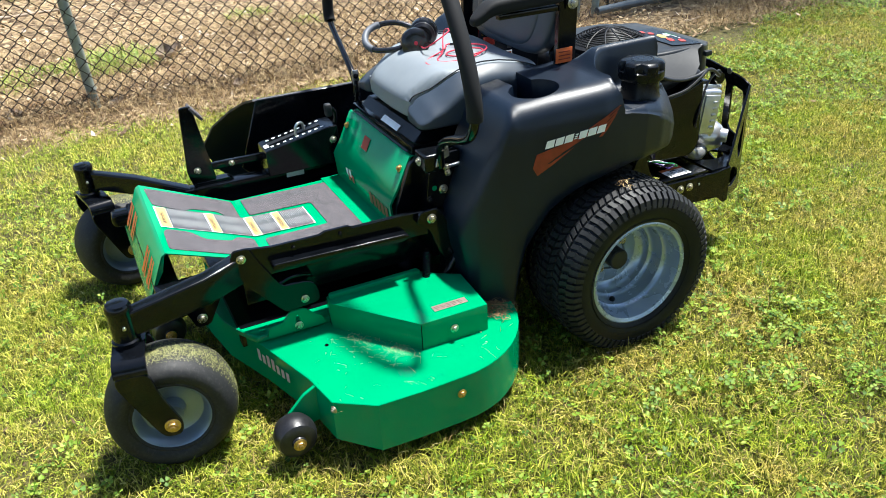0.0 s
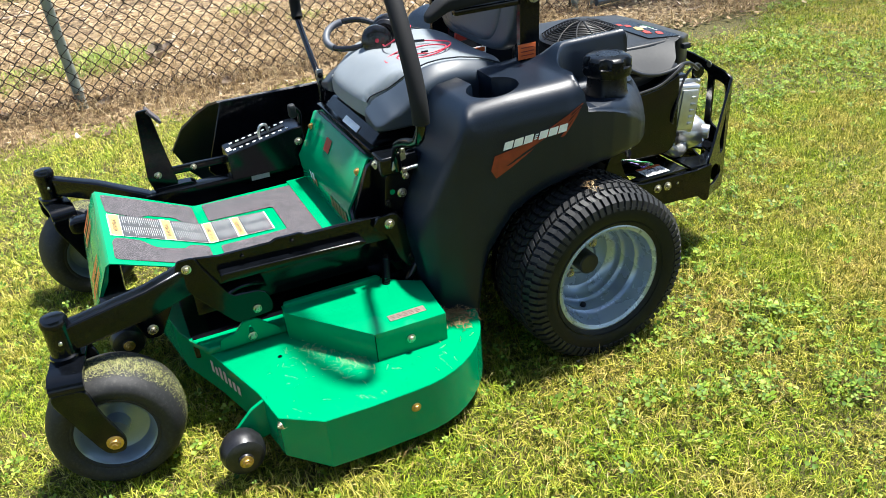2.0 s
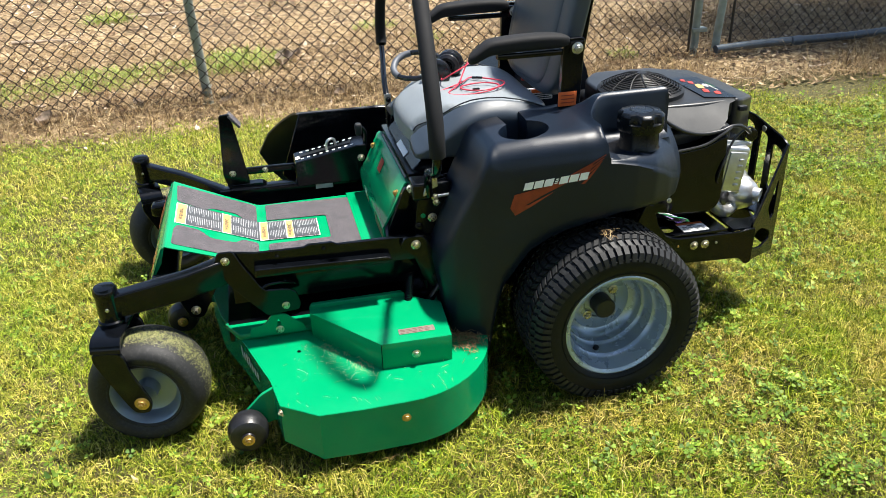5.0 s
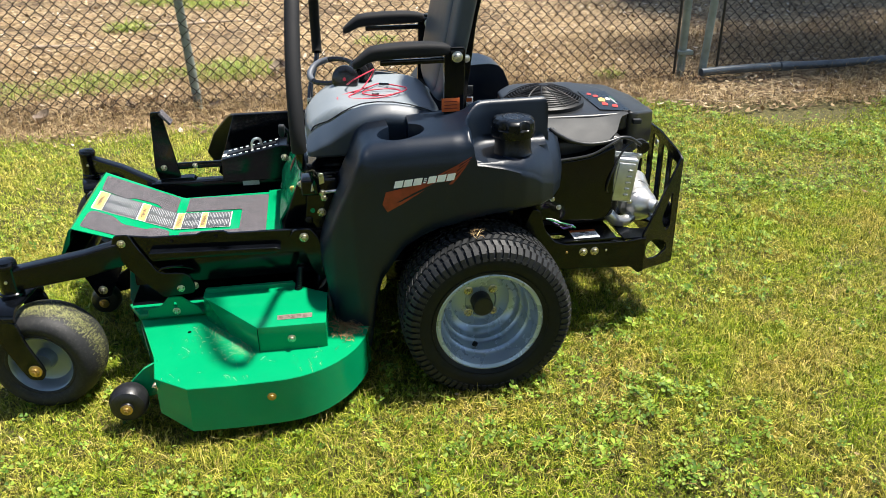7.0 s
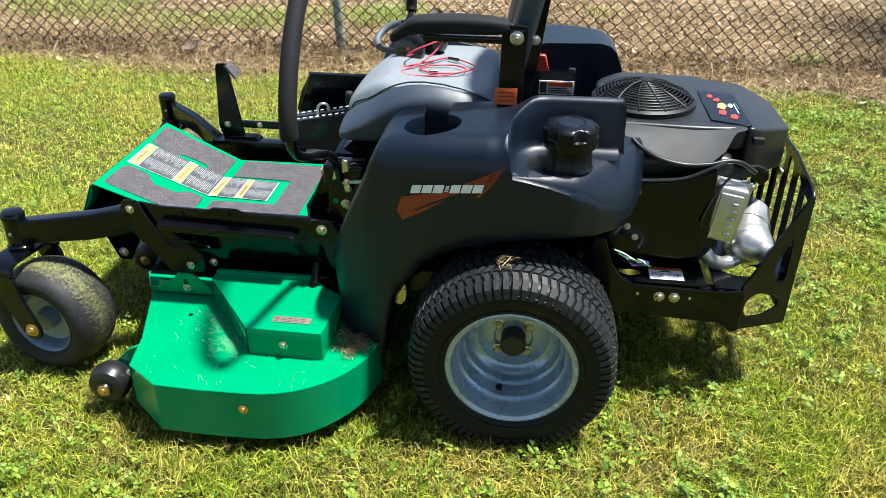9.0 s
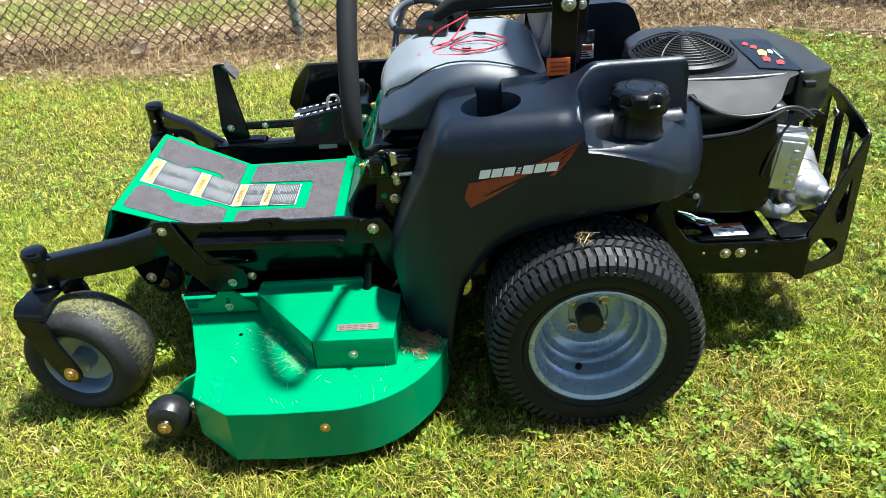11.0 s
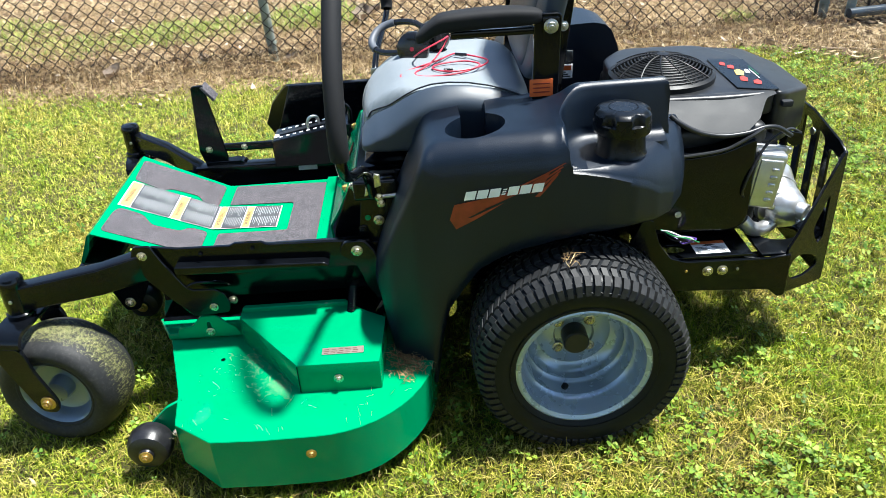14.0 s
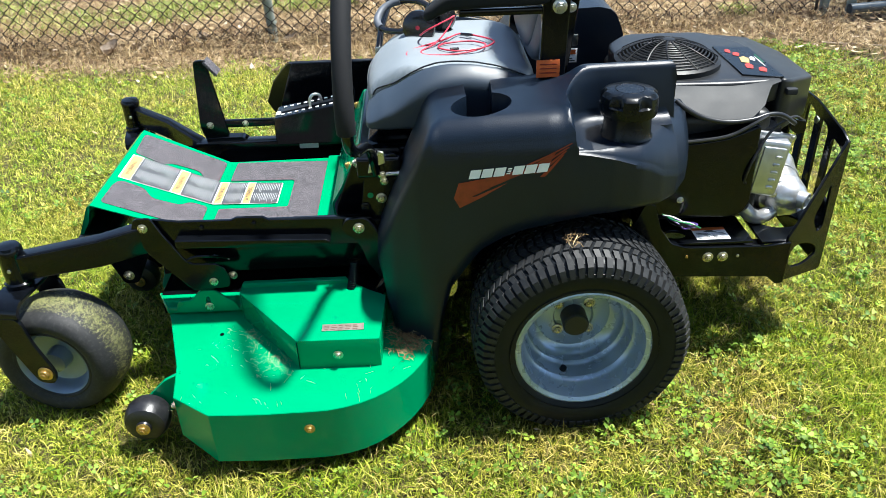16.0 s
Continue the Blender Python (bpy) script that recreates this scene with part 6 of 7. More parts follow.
def seat():
    cy = 0.575

    def top(x, y, z, u, v, w):
        # waterfall front, dished middle, raised sides towards the back
        if w > 0:
            z += 0.018 * (abs(v) ** 2.5) * ease(u, -0.9, 0.4) - 0.014 * (1 - abs(v) ** 2) * ease(u, -0.6, 0.4)
            z -= 0.050 * (1 - ease(u, -1.05, -0.45))
        x -= 0.025 * (1 - abs(v) ** 2) * (1 - ease(u, -1, 0))
        if w > 0:
            edge = lerp_table(x, SEAM_Y) - 0.003
            y = min(max(y, edge), 1.145 - edge)
            inner = min(y - edge, 1.145 - edge - y)
            z = min(z, lerp_table(x, SEAM_Z) - 0.003 + 0.09 * (1 - math.exp(-inner / 0.035)))
        else:
            y = min(max(y, 0.40), 0.745)
        return (x, y, z)
    c = part("seat_cushion", pillow(-0.365, 0.075, 0.300, 0.845, 0.672, 0.842, 4.2, 30, top), VINYL, mower, "grey vinyl seat cushion")
    for s in (-1, 1):
        def side(x, y, z, u, v, w):
            # widening round the front corner, arched along the thigh
            y = 0.292 + (y - 0.292) * (lerp_table(x, SEAM_Y) - 0.292) / 0.07
            t = (z - 0.690) / 0.163
            z = 0.690 + t * (lerp_table(x, SEAM_Z) - 0.690) - 0.040 * t * ((1 - v) / 2) ** 1.6
            return (x, y if s < 0 else 1.145 - y, z)
        # shade on the bolster is painted: same vinyl, darker colour
        part("side_bolster", pillow(-0.388, 0.095, 0.292, 0.362, 0.690, 0.853, 6.0, 24, side), VINYL_SHADED, c, "grey vinyl side bolster, coloured slate for the shade on it")
        pts = [(-0.368, 0.420, 0.700), (-0.372, 0.421, 0.735)]
        for i in range(26):
            x = -0.362 + 0.415 * i / 25
            y = lerp_table(x, SEAM_Y) - 0.004
            pts.append((x, y, lerp_table(x, SEAM_Z) + 0.0015))
        pts = [(x, y if s < 0 else 1.145 - y, z) for x, y, z in pts]
        part("seam", tube(smooth_path(pts, 3), 0.0022, 6), STITCH, c)
    # backrest and its side frame
    m = Matrix.Translation((0.085, 0, 0.80)) @ Matrix.Rotation(radians(12), 4, "Y")
    b = part("backrest", pillow(-0.050, 0.024, 0.312, 0.838, 0.02, 0.62, 5, 16, m=m), VINYL_DARK, mower, "charcoal vinyl backrest with a raised middle panel")
    part("backrest_panel", pillow(-0.062, 0.01, 0.375, 0.775, 0.04, 0.60, 5, 12, m=m), VINYL_DARK, b)
    fr = rounded([(0.050, 0.70), (0.060, 0.90), (0.062, 1.040), (0.128, 1.040), (0.122, 0.83), (0.110, 0.70)], 0.012, 3)
    up = rounded([(0.092, 0.80), (0.110, 0.95), (0.152, 1.10), (0.202, 1.40), (0.246, 1.40), (0.180, 1.10), (0.160, 0.95), (0.142, 0.80)], 0.010, 3)
    for y in (0.338, 0.790):
        part("back_frame", prism(up, "xz", y, y + 0.018, 0.002), BLACK, mower, "black steel backrest frame")
    bolt((0.146, 0.337, 0.985), NEAR, mower, 0.0085, STEEL)
    for y in (0.255, 0.868):
        part("seat_frame", prism(fr, "xz", y, y + 0.022, 0.002), BLACK, mower, "black steel seat frame")
    # armrests
    for y, s in ((0.272, -1), (0.862, 1)):
        def bend(x, yy, z, u, v, w):
            z += 0.012 * math.sin((u + 1) * 1.2) - 0.030 * (1 - ease(u, -1.05, -0.55)) + (0.012 if w < 0 else 0) * 0
            return (x, yy, z)
        arm = part("armrest", pillow(-0.225, 0.085, y - 0.034, y + 0.034, 1.000, 1.046, 3.4, 14, bend), FOAM, mower, "black padded armrest")
        part("armrest_bar", box(-0.14, 0.11, y - 0.012, y + 0.012, 0.990, 1.006, 0.004), BLACK, arm)
        bolt((0.100, y - 0.028 if s < 0 else y - 0.02, 1.012), NEAR, arm, 0.0115, STEEL)
        part("arm_bracket", box(0.080, 0.122, y - 0.022, y + 0.0, 0.994, 1.032, 0.004), BLACK, arm)
    st = part("caution_tag", box(0.050, 0.108, 0.250, 0.2535, 0.836, 0.880, 0.0008), ORANGE, mower, "orange printed caution tag")
    for k in range(3):
        part("print_bar", box(0.058, 0.100, 0.2488, 0.2496, 0.846 + k * 0.011, 0.849 + k * 0.011, 0), ORANGE_RED, st, smooth=0)
    w = part("warning_label", box(0.166, 0.284, 0.905, 0.909, 0.655, 0.702, 0.0008), WHITE, mower, "white and orange warning label")
    part("label_band", box(0.196, 0.279, 0.9035, 0.9045, 0.683, 0.698, 0), ORANGE, w, smooth=0)
    for k in range(3):
        part("print_bar", box(0.197, 0.277 - 0.008 * k, 0.9035, 0.9045, 0.660 + 0.0075 * k, 0.6635 + 0.0075 * k, 0), CHARCOAL, w, smooth=0)
    part("label_picture", box(0.170, 0.192, 0.9035, 0.9045, 0.660, 0.698, 0), CHARCOAL, w, smooth=0)
    part("latch", box(0.262, 0.284, 0.900, 0.908, 0.712, 0.750, 0.004), STEEL, mower, "small bare steel latch")
    part("red_flag", prism([(0.148, 0.742), (0.196, 0.742), (0.182, 0.795), (0.158, 0.795)], "xz", 0.88, 0.90, 0.003), RED, mower, "red plastic lever tab")


seat()


def levers():
    near = smooth_path([(-0.365, 0.225, 0.605), (-0.370, 0.215, 0.655), (-0.378, 0.170, 0.700), (-0.385, 0.090, 0.735), (-0.394, 0.010, 0.762), (-0.401, -0.050, 0.800), (-0.403, -0.072, 0.86), (-0.403, -0.051, 0.95), (-0.401, 0.003, 1.05), (-0.395, 0.085, 1.15), (-0.387, 0.194, 1.25), (-0.38, 0.33, 1.33)], 8)
    l = part("steering_lever", tube(near[:50], 0.013, 14), BLACK, mower, "black steel steering lever")
    part("foam_grip", tube(near[46:], 0.0215, 18), FOAM, l, "thick black foam grip")
    far = smooth_path([(-0.372, 0.900, 0.625), (-0.370, 0.905, 0.70), (-0.362, 1.00, 0.755), (-0.338, 1.16, 0.80), (-0.326, 1.245, 0.833), (-0.325, 1.258, 0.89), (-0.325, 1.235, 0.98), (-0.323, 1.17, 1.08), (-0.32, 1.08, 1.18), (-0.318, 0.97, 1.28)], 8)
    l = part("steering_lever", tube(far[:36], 0.011, 14), BLACK, mower, "black steel steering lever")
    part("foam_grip", tube(far[33:], 0.0205, 18), FOAM, l, "thick black foam grip")
    strap = rounded([(-0.375, 0.665), (-0.355, 0.672), (-0.332, 0.575), (-0.352, 0.570)], 0.006, 2)
    part("lever_plate", prism(strap, "xz", 0.222, 0.230, 0.001), BLACK, l)
    bolt((-0.349, 0.221, 0.600), NEAR, l, 0.007)
    bolt((-0.345, 0.221, 0.582), NEAR, l, 0.007)
    part("lever_strap", box(-0.381, -0.357, 0.892, 0.900, 0.640, 0.735, 0.002), STEEL, l, "bare steel lever strap")
    for z in (0.66, 0.715):
        bolt((-0.369, 0.891, z), NEAR, l, 0.006, BLACK)


levers()


def far_side():
    # upright pedal bracket on the far rail
    pts = rounded([(-0.985, 0.70), (-0.945, 0.702), (-0.905, 0.43), (-0.985, 0.415), (-1.0, 0.47)], 0.01, 3)
    p = part("pedal_arm", prism(pts, "xz", 0.930, 0.942, 0.0015), BLACK, mower, "black upright deck-lift pedal")
    m = Matrix.Translation((-0.934, 0.958, 0.672)) @ Matrix.Rotation(radians(-38), 4, "Y")
    part("pedal_pad", box(-0.004, 0.006, -0.030, 0.030, -0.030, 0.030, 0.003, m=m), GRIP, p, "grip-covered pedal pad")
    part("pedal_foot", prism(rounded([(-0.985, 0.43), (-0.86, 0.43), (-0.84, 0.412), (-0.985, 0.412)], 0.01, 3), "xz", 0.925, 0.965, 0.002), BLACK, p)
    part("lift_rod", box(-0.93, -0.70, 0.935, 0.950, 0.462, 0.488, 0.003), BLACK, p)
    bolt((-0.965, 0.929, 0.475), NEAR, p, 0.008)
    bolt((-0.845, 0.934, 0.476), NEAR, p, 0.007)
    # height selector box
    q = part("height_selector", prism(rounded([(-0.735, 0.515), (-0.500, 0.560), (-0.465, 0.560), (-0.465, 0.420), (-0.735, 0.420)], 0.008, 3), "xz", 0.865, 0.975, 0.003), BLACK, mower, "black deck height selector with printed scale")
    sl = math.atan2(0.045, 0.235)
    m = Matrix.Translation((-0.617, 0.92, 0.5385)) @ Matrix.Rotation(-sl, 4, "Y")
    for row in (-0.034, 0.034):
        for i in range(9):
            x = -0.095 + i * 0.024
            part("scale_mark", box(x, x + 0.011, row - 0.004, row + 0.004, 0.0, 0.0012, 0, m=m), WHITE, q, smooth=0)
    part("scale_slot", box(-0.10, 0.10, -0.012, 0.012, 0.0, 0.0015, 0, m=m), ENGINE, q, smooth=0)
    part("scale_label", box(-0.115, -0.098, -0.03, 0.0, 0.0, 0.0012, 0, m=m), WHITE, q, smooth=0)
    loop = smooth_path([(-0.612, 0.90, 0.540), (-0.610, 0.90, 0.568), (-0.598, 0.905, 0.580), (-0.580, 0.915, 0.574), (-0.575, 0.92, 0.550)], 5)
    part("selector_pin", tube(loop, 0.005, 10), STEEL, q, "bright steel loop pin")
    bolt((-0.488, 0.864, 0.510), NEAR, q, 0.009)
    k = part("park_lever", tube(smooth_path([(-0.47, 0.89, 0.54), (-0.465, 0.885, 0.60), (-0.485, 0.88, 0.628)]), 0.008, 10), BLACK, mower, "small black lever with a dark knob")
    part("knob", pillow(-0.502, -0.476, 0.866, 0.894, 0.592, 0.640, 4, 6), HOUSING_LIT, k)
    part("pale_sticker", box(-0.665, -0.60, 0.9035, 0.9045, 0.388, 0.412, 0), WHITE, mower, "small white sticker on the rail", smooth=0)
    part("rail_label", box(-0.660, -0.600, 0.906, 0.955, 0.4185, 0.4195, 0), WHITE, mower, smooth=0)
    # discharge chute standing up on the far side
    ch = bmesh.new()
    prof = [(1.12, 0.628), (1.20, 0.600), (1.30, 0.545), (1.40, 0.465), (1.47, 0.36), (1.50, 0.25), (1.47, 0.16)]
    rows = []
    for (y, z) in prof:
        f = (0.628 - z) / 0.468
        x0 = lerp_table(f, [(0, -0.70), (0.5, -0.868), (0.72, -0.855), (1, -0.72)])
        rows.append([ch.verts.new((x0, y, z)), ch.verts.new((-0.10, y, z)), ch.verts.new((-0.10, y - 0.006, z - 0.006)), ch.verts.new((x0, y - 0.006, z - 0.006))])
    for a, b in zip(rows, rows[1:]):
        for j in range(4):
            ch.faces.new((a[j], a[(j + 1) % 4], b[(j + 1) % 4], b[j]))
    ch.faces.new(rows[0][::-1]), ch.faces.new(rows[-1])
    part("discharge_chute", ch, PLASTIC, mower, "black curved discharge chute")
    part("chute_wall", prism([(-0.69, 0.625), (-0.12, 0.625), (-0.12, 0.20), (-0.62, 0.20), (-0.78, 0.38)], "xz", 1.105, 1.115, 0.002), BLACK, mower, "black inner chute wall")
    part("far_deck", prism([(-1.05, 0.60), (-0.99, 1.05), (-0.85, 1.22), (-0.40, 1.30), (-0.25, 0.95), (-0.30, 0.60)], "xy", 0.10, 0.19, 0.01), GREEN, mower, "green painted deck top")


far_side()


# ---------------------------------------------------------------- engine and rear guard
def engine():
    e = part("engine_block", box(0.36, 0.70, 0.30, 0.86, 0.375, 0.70, 0.03, 4), ENGINE, mower, "black air-cooled engine")
    # blower housing with scooped sides
    out = [(0.34, 0.42), (0.38, 0.362), (0.60, 0.352), (0.735, 0.362), (0.75, 0.45), (0.75, 0.70), (0.66, 0.83), (0.42, 0.84), (0.34, 0.74)]
    part("blower_housing", prism(rounded(out, 0.04, 4), "xy", 0.700, 0.765, 0.012, segs=3), ENGINE, e, "dark grey blower housing")
    lobe = [(0.37, 0.755), (0.40, 0.745), (0.44, 0.724), (0.49, 0.704), (0.54, 0.692), (0.59, 0.690), (0.63, 0.699), (0.665, 0.722), (0.690, 0.752), (0.70, 0.758)]
    bm = bmesh.new()
    rows = []
    for x, z in [(0.352, 0.762)] + lobe + [(0.728, 0.762)]:
        s_ = (0.764 - z) / 0.074
        yb = 0.372 - 0.110 * min(1, s_ ** 0.55)
        rows.append([bm.verts.new((x, y, zz)) for y, zz in ((0.378, 0.7655), (0.372 + (yb - 0.372) * 0.22, 0.7655 + (z - 0.7655) * 0.16), (0.372 + (yb - 0.372) * 0.60, 0.7655 + (z - 0.7655) * 0.55), (yb, z), (yb + 0.030, z - 0.006), (0.385, z + 0.002))])
    for p, q in zip(rows, rows[1:]):
        for j in range(6):
            bm.faces.new((p[j], p[(j + 1) % 6], q[(j + 1) % 6], q[j]))
    bm.faces.new(rows[0][::-1]), bm.faces.new(rows[-1])
    # lighter than the housing above to paint in the sun it catches
    part("housing_lobe", bm, HOUSING_LIT, e, "curved housing lobe, its sunlit sheen put into a lighter grey", smooth=22)
    part("housing_inner", box(0.37, 0.73, 0.300, 0.37, 0.56, 0.655, 0.01), BLACK, e)
    lower = rounded([(0.36, 0.642), (0.48, 0.645), (0.56, 0.655), (0.61, 0.675), (0.645, 0.69), (0.650, 0.46), (0.635, 0.428), (0.60, 0.415), (0.36, 0.43)], 0.015, 4)
    part("engine_shroud", prism(lower, "xz", 0.240, 0.36, 0.010, segs=3), BLACK, e, "black sheet engine shroud")
    part("shroud_trim", tube(smooth_path([(0.415, 0.262, 0.757), (0.44, 0.250, 0.738), (0.49, 0.245, 0.712), (0.554, 0.245, 0.698), (0.62, 0.250, 0.700), (0.664, 0.260, 0.708), (0.705, 0.268, 0.702), (0.75, 0.28, 0.672)]), 0.0065, 10), ENGINE, e)
    part("shroud_trim", tube(smooth_path([(0.40, 0.238, 0.648), (0.48, 0.234, 0.653), (0.56, 0.234, 0.664), (0.62, 0.238, 0.692), (0.66, 0.25, 0.709)]), 0.005, 8), ENGINE, e)
    for x, z in ((0.405, 0.688), (0.425, 0.640), (0.445, 0.616), (0.43, 0.51), (0.455, 0.478)):
        bolt((x, 0.239, z), NEAR, e, 0.006, STEEL)
    # domed fan guard of wire rings and curved ribs
    c, z0, R = (0.468, 0.540), 0.765, 0.143
    g = part("fan_guard", lathe([(R + 0.006, z0), (R + 0.006, z0 + 0.014), (R - 0.004, z0 + 0.020), (R - 0.012, z0 + 0.016), (R - 0.012, z0)], (c[0], c[1], 0), UP, 56, closed=True), SATIN_BLACK, e, "black domed wire fan guard")
    part("fan_disc", lathe([(0, z0 + 0.002), (R - 0.012, z0 + 0.001), (R - 0.012, z0 - 0.002), (0, z0 - 0.002)], (c[0], c[1], 0), UP, 40), FOAM, g)

    def dome(r):
        return z0 + 0.016 + 0.048 * (1 - (r / R) ** 2)
    for i in range(13):
        bm = bmesh.new()
        r = 0.020 + i * 0.0094
        tube([(c[0] + r * math.cos(a), c[1] + r * math.sin(a), dome(r)) for a in [2 * math.pi * k / 40 for k in range(41)]], 0.0025, 6, bm, ends=False)
        part("guard_ring", bm, SATIN_BLACK, g)
    for i in range(12):
        a0 = 2 * math.pi * i / 12
        pts = [(c[0] + r * math.cos(a0 + 0.35 * r / R), c[1] + r * math.sin(a0 + 0.35 * r / R), dome(r) + 0.002) for r in [0.012 + 0.0160 * k for k in range(9)]]
        part("guard_rib", tube(pts, 0.0026, 6), SATIN_BLACK, g)
    part("guard_hub", lathe([(0, dome(0) + 0.006), (0.016, dome(0) + 0.004), (0.018, dome(0) - 0.004), (0, dome(0) - 0.004)], (c[0], c[1], 0), UP, 20), SATIN_BLACK, g)
    # air filter cover with its decal plate
    af = rounded([(0.66, 0.74), (0.67, 0.80), (0.80, 0.80), (0.872, 0.70), (0.874, 0.478), (0.768, 0.374), (0.736, 0.362), (0.71, 0.42)], 0.014, 3)
    bm = prism(af, "xy", 0.615, 0.764, 0.009, segs=3)
    for v in bm.verts:
        if v.co.z > 0.70:
            v.co.z -= 0.26 * max(0.0, v.co.x - 0.745)
    a = part("air_filter_cover", bm, ENGINE, e, "black angular air filter cover")
    pl = prism([(0.640, 0.660), (0.742, 0.640), (0.742, 0.375), (0.728, 0.372), (0.638, 0.404)], "xy", 0.7645, 0.769, 0.0015)
    p = part("decal_plate", pl, CAP_PLASTIC, a, "glossy black decal plate")
    for (x, y, w, l, mt) in ((0.655, 0.600, 0.026, 0.026, RED), (0.667, 0.568, 0.030, 0.028, RED), (0.668, 0.505, 0.040, 0.052, YELLOW), (0.702, 0.520, 0.020, 0.030, WHITE), (0.664, 0.455, 0.034, 0.040, RED), (0.690, 0.425, 0.034, 0.034, RED), (0.722, 0.47, 0.004, 0.09, WHITE), (0.730, 0.50, 0.003, 0.08, GREENWIRE)):
        part("decal_shape", prism([(x + w * 0.1, y), (x + w * 0.55, y - 0.012), (x + w * 0.85, y + l * 0.4), (x + w * 0.7, y + l * 0.9), (x + w * 0.3, y + l * 0.75)], "xy", 0.7695, 0.7702, 0), mt, p, smooth=0)
    part("clamp_tab", box(0.748, 0.778, 0.352, 0.372, 0.722, 0.740, 0.005), HOUSING_LIT, a)
    # ribbed cylinder head cover
    m = Matrix.Translation((0.692, 0.282, 0.562)) @ Matrix.Rotation(radians(7), 4, "Y") @ Matrix.Rotation(radians(-8), 4, "Z")
    h = part("cylinder_head", box(-0.040, 0.040, -0.040, 0.05, -0.084, 0.076, 0.012, 3, m=m), CAST, e, "cast aluminium cylinder head cover")
    part("head_rim", box(-0.050, 0.050, -0.006, 0.010, -0.094, 0.086, 0.006, 2, m=m), CAST, h)
    part("head_boss", box(-0.030, 0.030, -0.047, -0.036, -0.074, 0.060, 0.006, 2, m=m), CAST, h)
    for i in range(5):
        part("head_rib", box(0.004, 0.022, -0.051, -0.045, -0.058 + i * 0.022, -0.049 + i * 0.022, 0.002, 1, m=m), CAST, h)
    for dx, dz in ((-0.046, -0.09), (0.046, 0.08), (-0.046, 0.08), (0.046, -0.09)):
        bolt(m @ Vector((dx, -0.008, dz)), m.to_3x3() @ Vector((0, -1, 0)), h, 0.006, STEEL)
    part("spark_plug_boot", rod((0.640, 0.250, 0.510), (0.685, 0.275, 0.518), 0.010, 14), HARD_RUBBER, e)
    part("spark_lead", tube(smooth_path([(0.640, 0.250, 0.510), (0.622, 0.236, 0.535), (0.64, 0.238, 0.60), (0.68, 0.26, 0.66), (0.74, 0.28, 0.69), (0.79, 0.31, 0.665)]), 0.004, 8), HARD_RUBBER, e)
    # choke cable bracket
    part("cable_bracket", prism(rounded([(0.745, 0.680), (0.785, 0.672), (0.79, 0.648), (0.77, 0.632), (0.745, 0.65)], 0.008, 3), "xz", 0.290, 0.298, 0.001), BLACK, e)
    bolt((0.815, 0.300, 0.672), BACK, e, 0.007, STEEL)
    # muffler with its outlet and manifold pipe
    mu = part("muffler", rod((0.785, 0.345, 0.408), (0.815, 0.50, 0.448), 0.064, 40, 0.12), MUFFLER, e, "silver cylindrical muffler")
    part("muffler_cone", lathe([(0.062, 0), (0.062, 0.03), (0.045, 0.060), (0.030, 0.075), (0.027, 0.075), (0.024, 0.07), (0.024, 0.03), (0, 0.03)], (0.792, 0.372, 0.418), (0.55, -0.78, -0.05), 32), MUFFLER, mu)
    part("muffler_band", lathe([(0.0645, 0), (0.0670, 0.002), (0.0670, 0.012), (0.0645, 0.014)], (0.800, 0.42, 0.427), (0.030, 0.155, 0.040), 40), MUFFLER, mu)
    part("outlet", lathe([(0.026, -0.060), (0.025, 0.010), (0.0225, 0.012), (0.0215, 0.009), (0.0215, -0.058)], (0.834, 0.305, 0.425), (0.66, -0.74, -0.08), 28), MUFFLER, mu, "short silver exhaust outlet")
    part("outlet_bore", lathe([(0, -0.004), (0.0214, -0.004), (0.0214, -0.008), (0, -0.008)], (0.834, 0.305, 0.425), (0.66, -0.74, -0.08), 24), TYRE_WALL, mu, "dark disc closing the exhaust bore")
    part("manifold_pipe", tube(smooth_path([(0.66, 0.30, 0.415), (0.69, 0.30, 0.385), (0.73, 0.315, 0.372), (0.775, 0.345, 0.385), (0.79, 0.37, 0.41)]), 0.021, 16), MUFFLER, mu)
    # wiring by the tank
    rng = random.Random(12)
    for mt in (PURPLE, HARD_RUBBER, GREENWIRE, HARD_RUBBER, WHITE, PURPLE, HARD_RUBBER):
        def j(k=0.012):
            return rng.uniform(-k, k)
        part("wire", tube(smooth_path([(0.40, 0.20 + j(0.006), 0.455), (0.43 + j(), 0.165 + j(), 0.452 + j()), (0.46 + j(), 0.160 + j(), 0.440 + j()), (0.485 + j(), 0.18 + j(), 0.428 + j(0.008)), (0.47 + j(0.006), 0.22, 0.42)]), 0.0022, 6), mt, e)


engine()


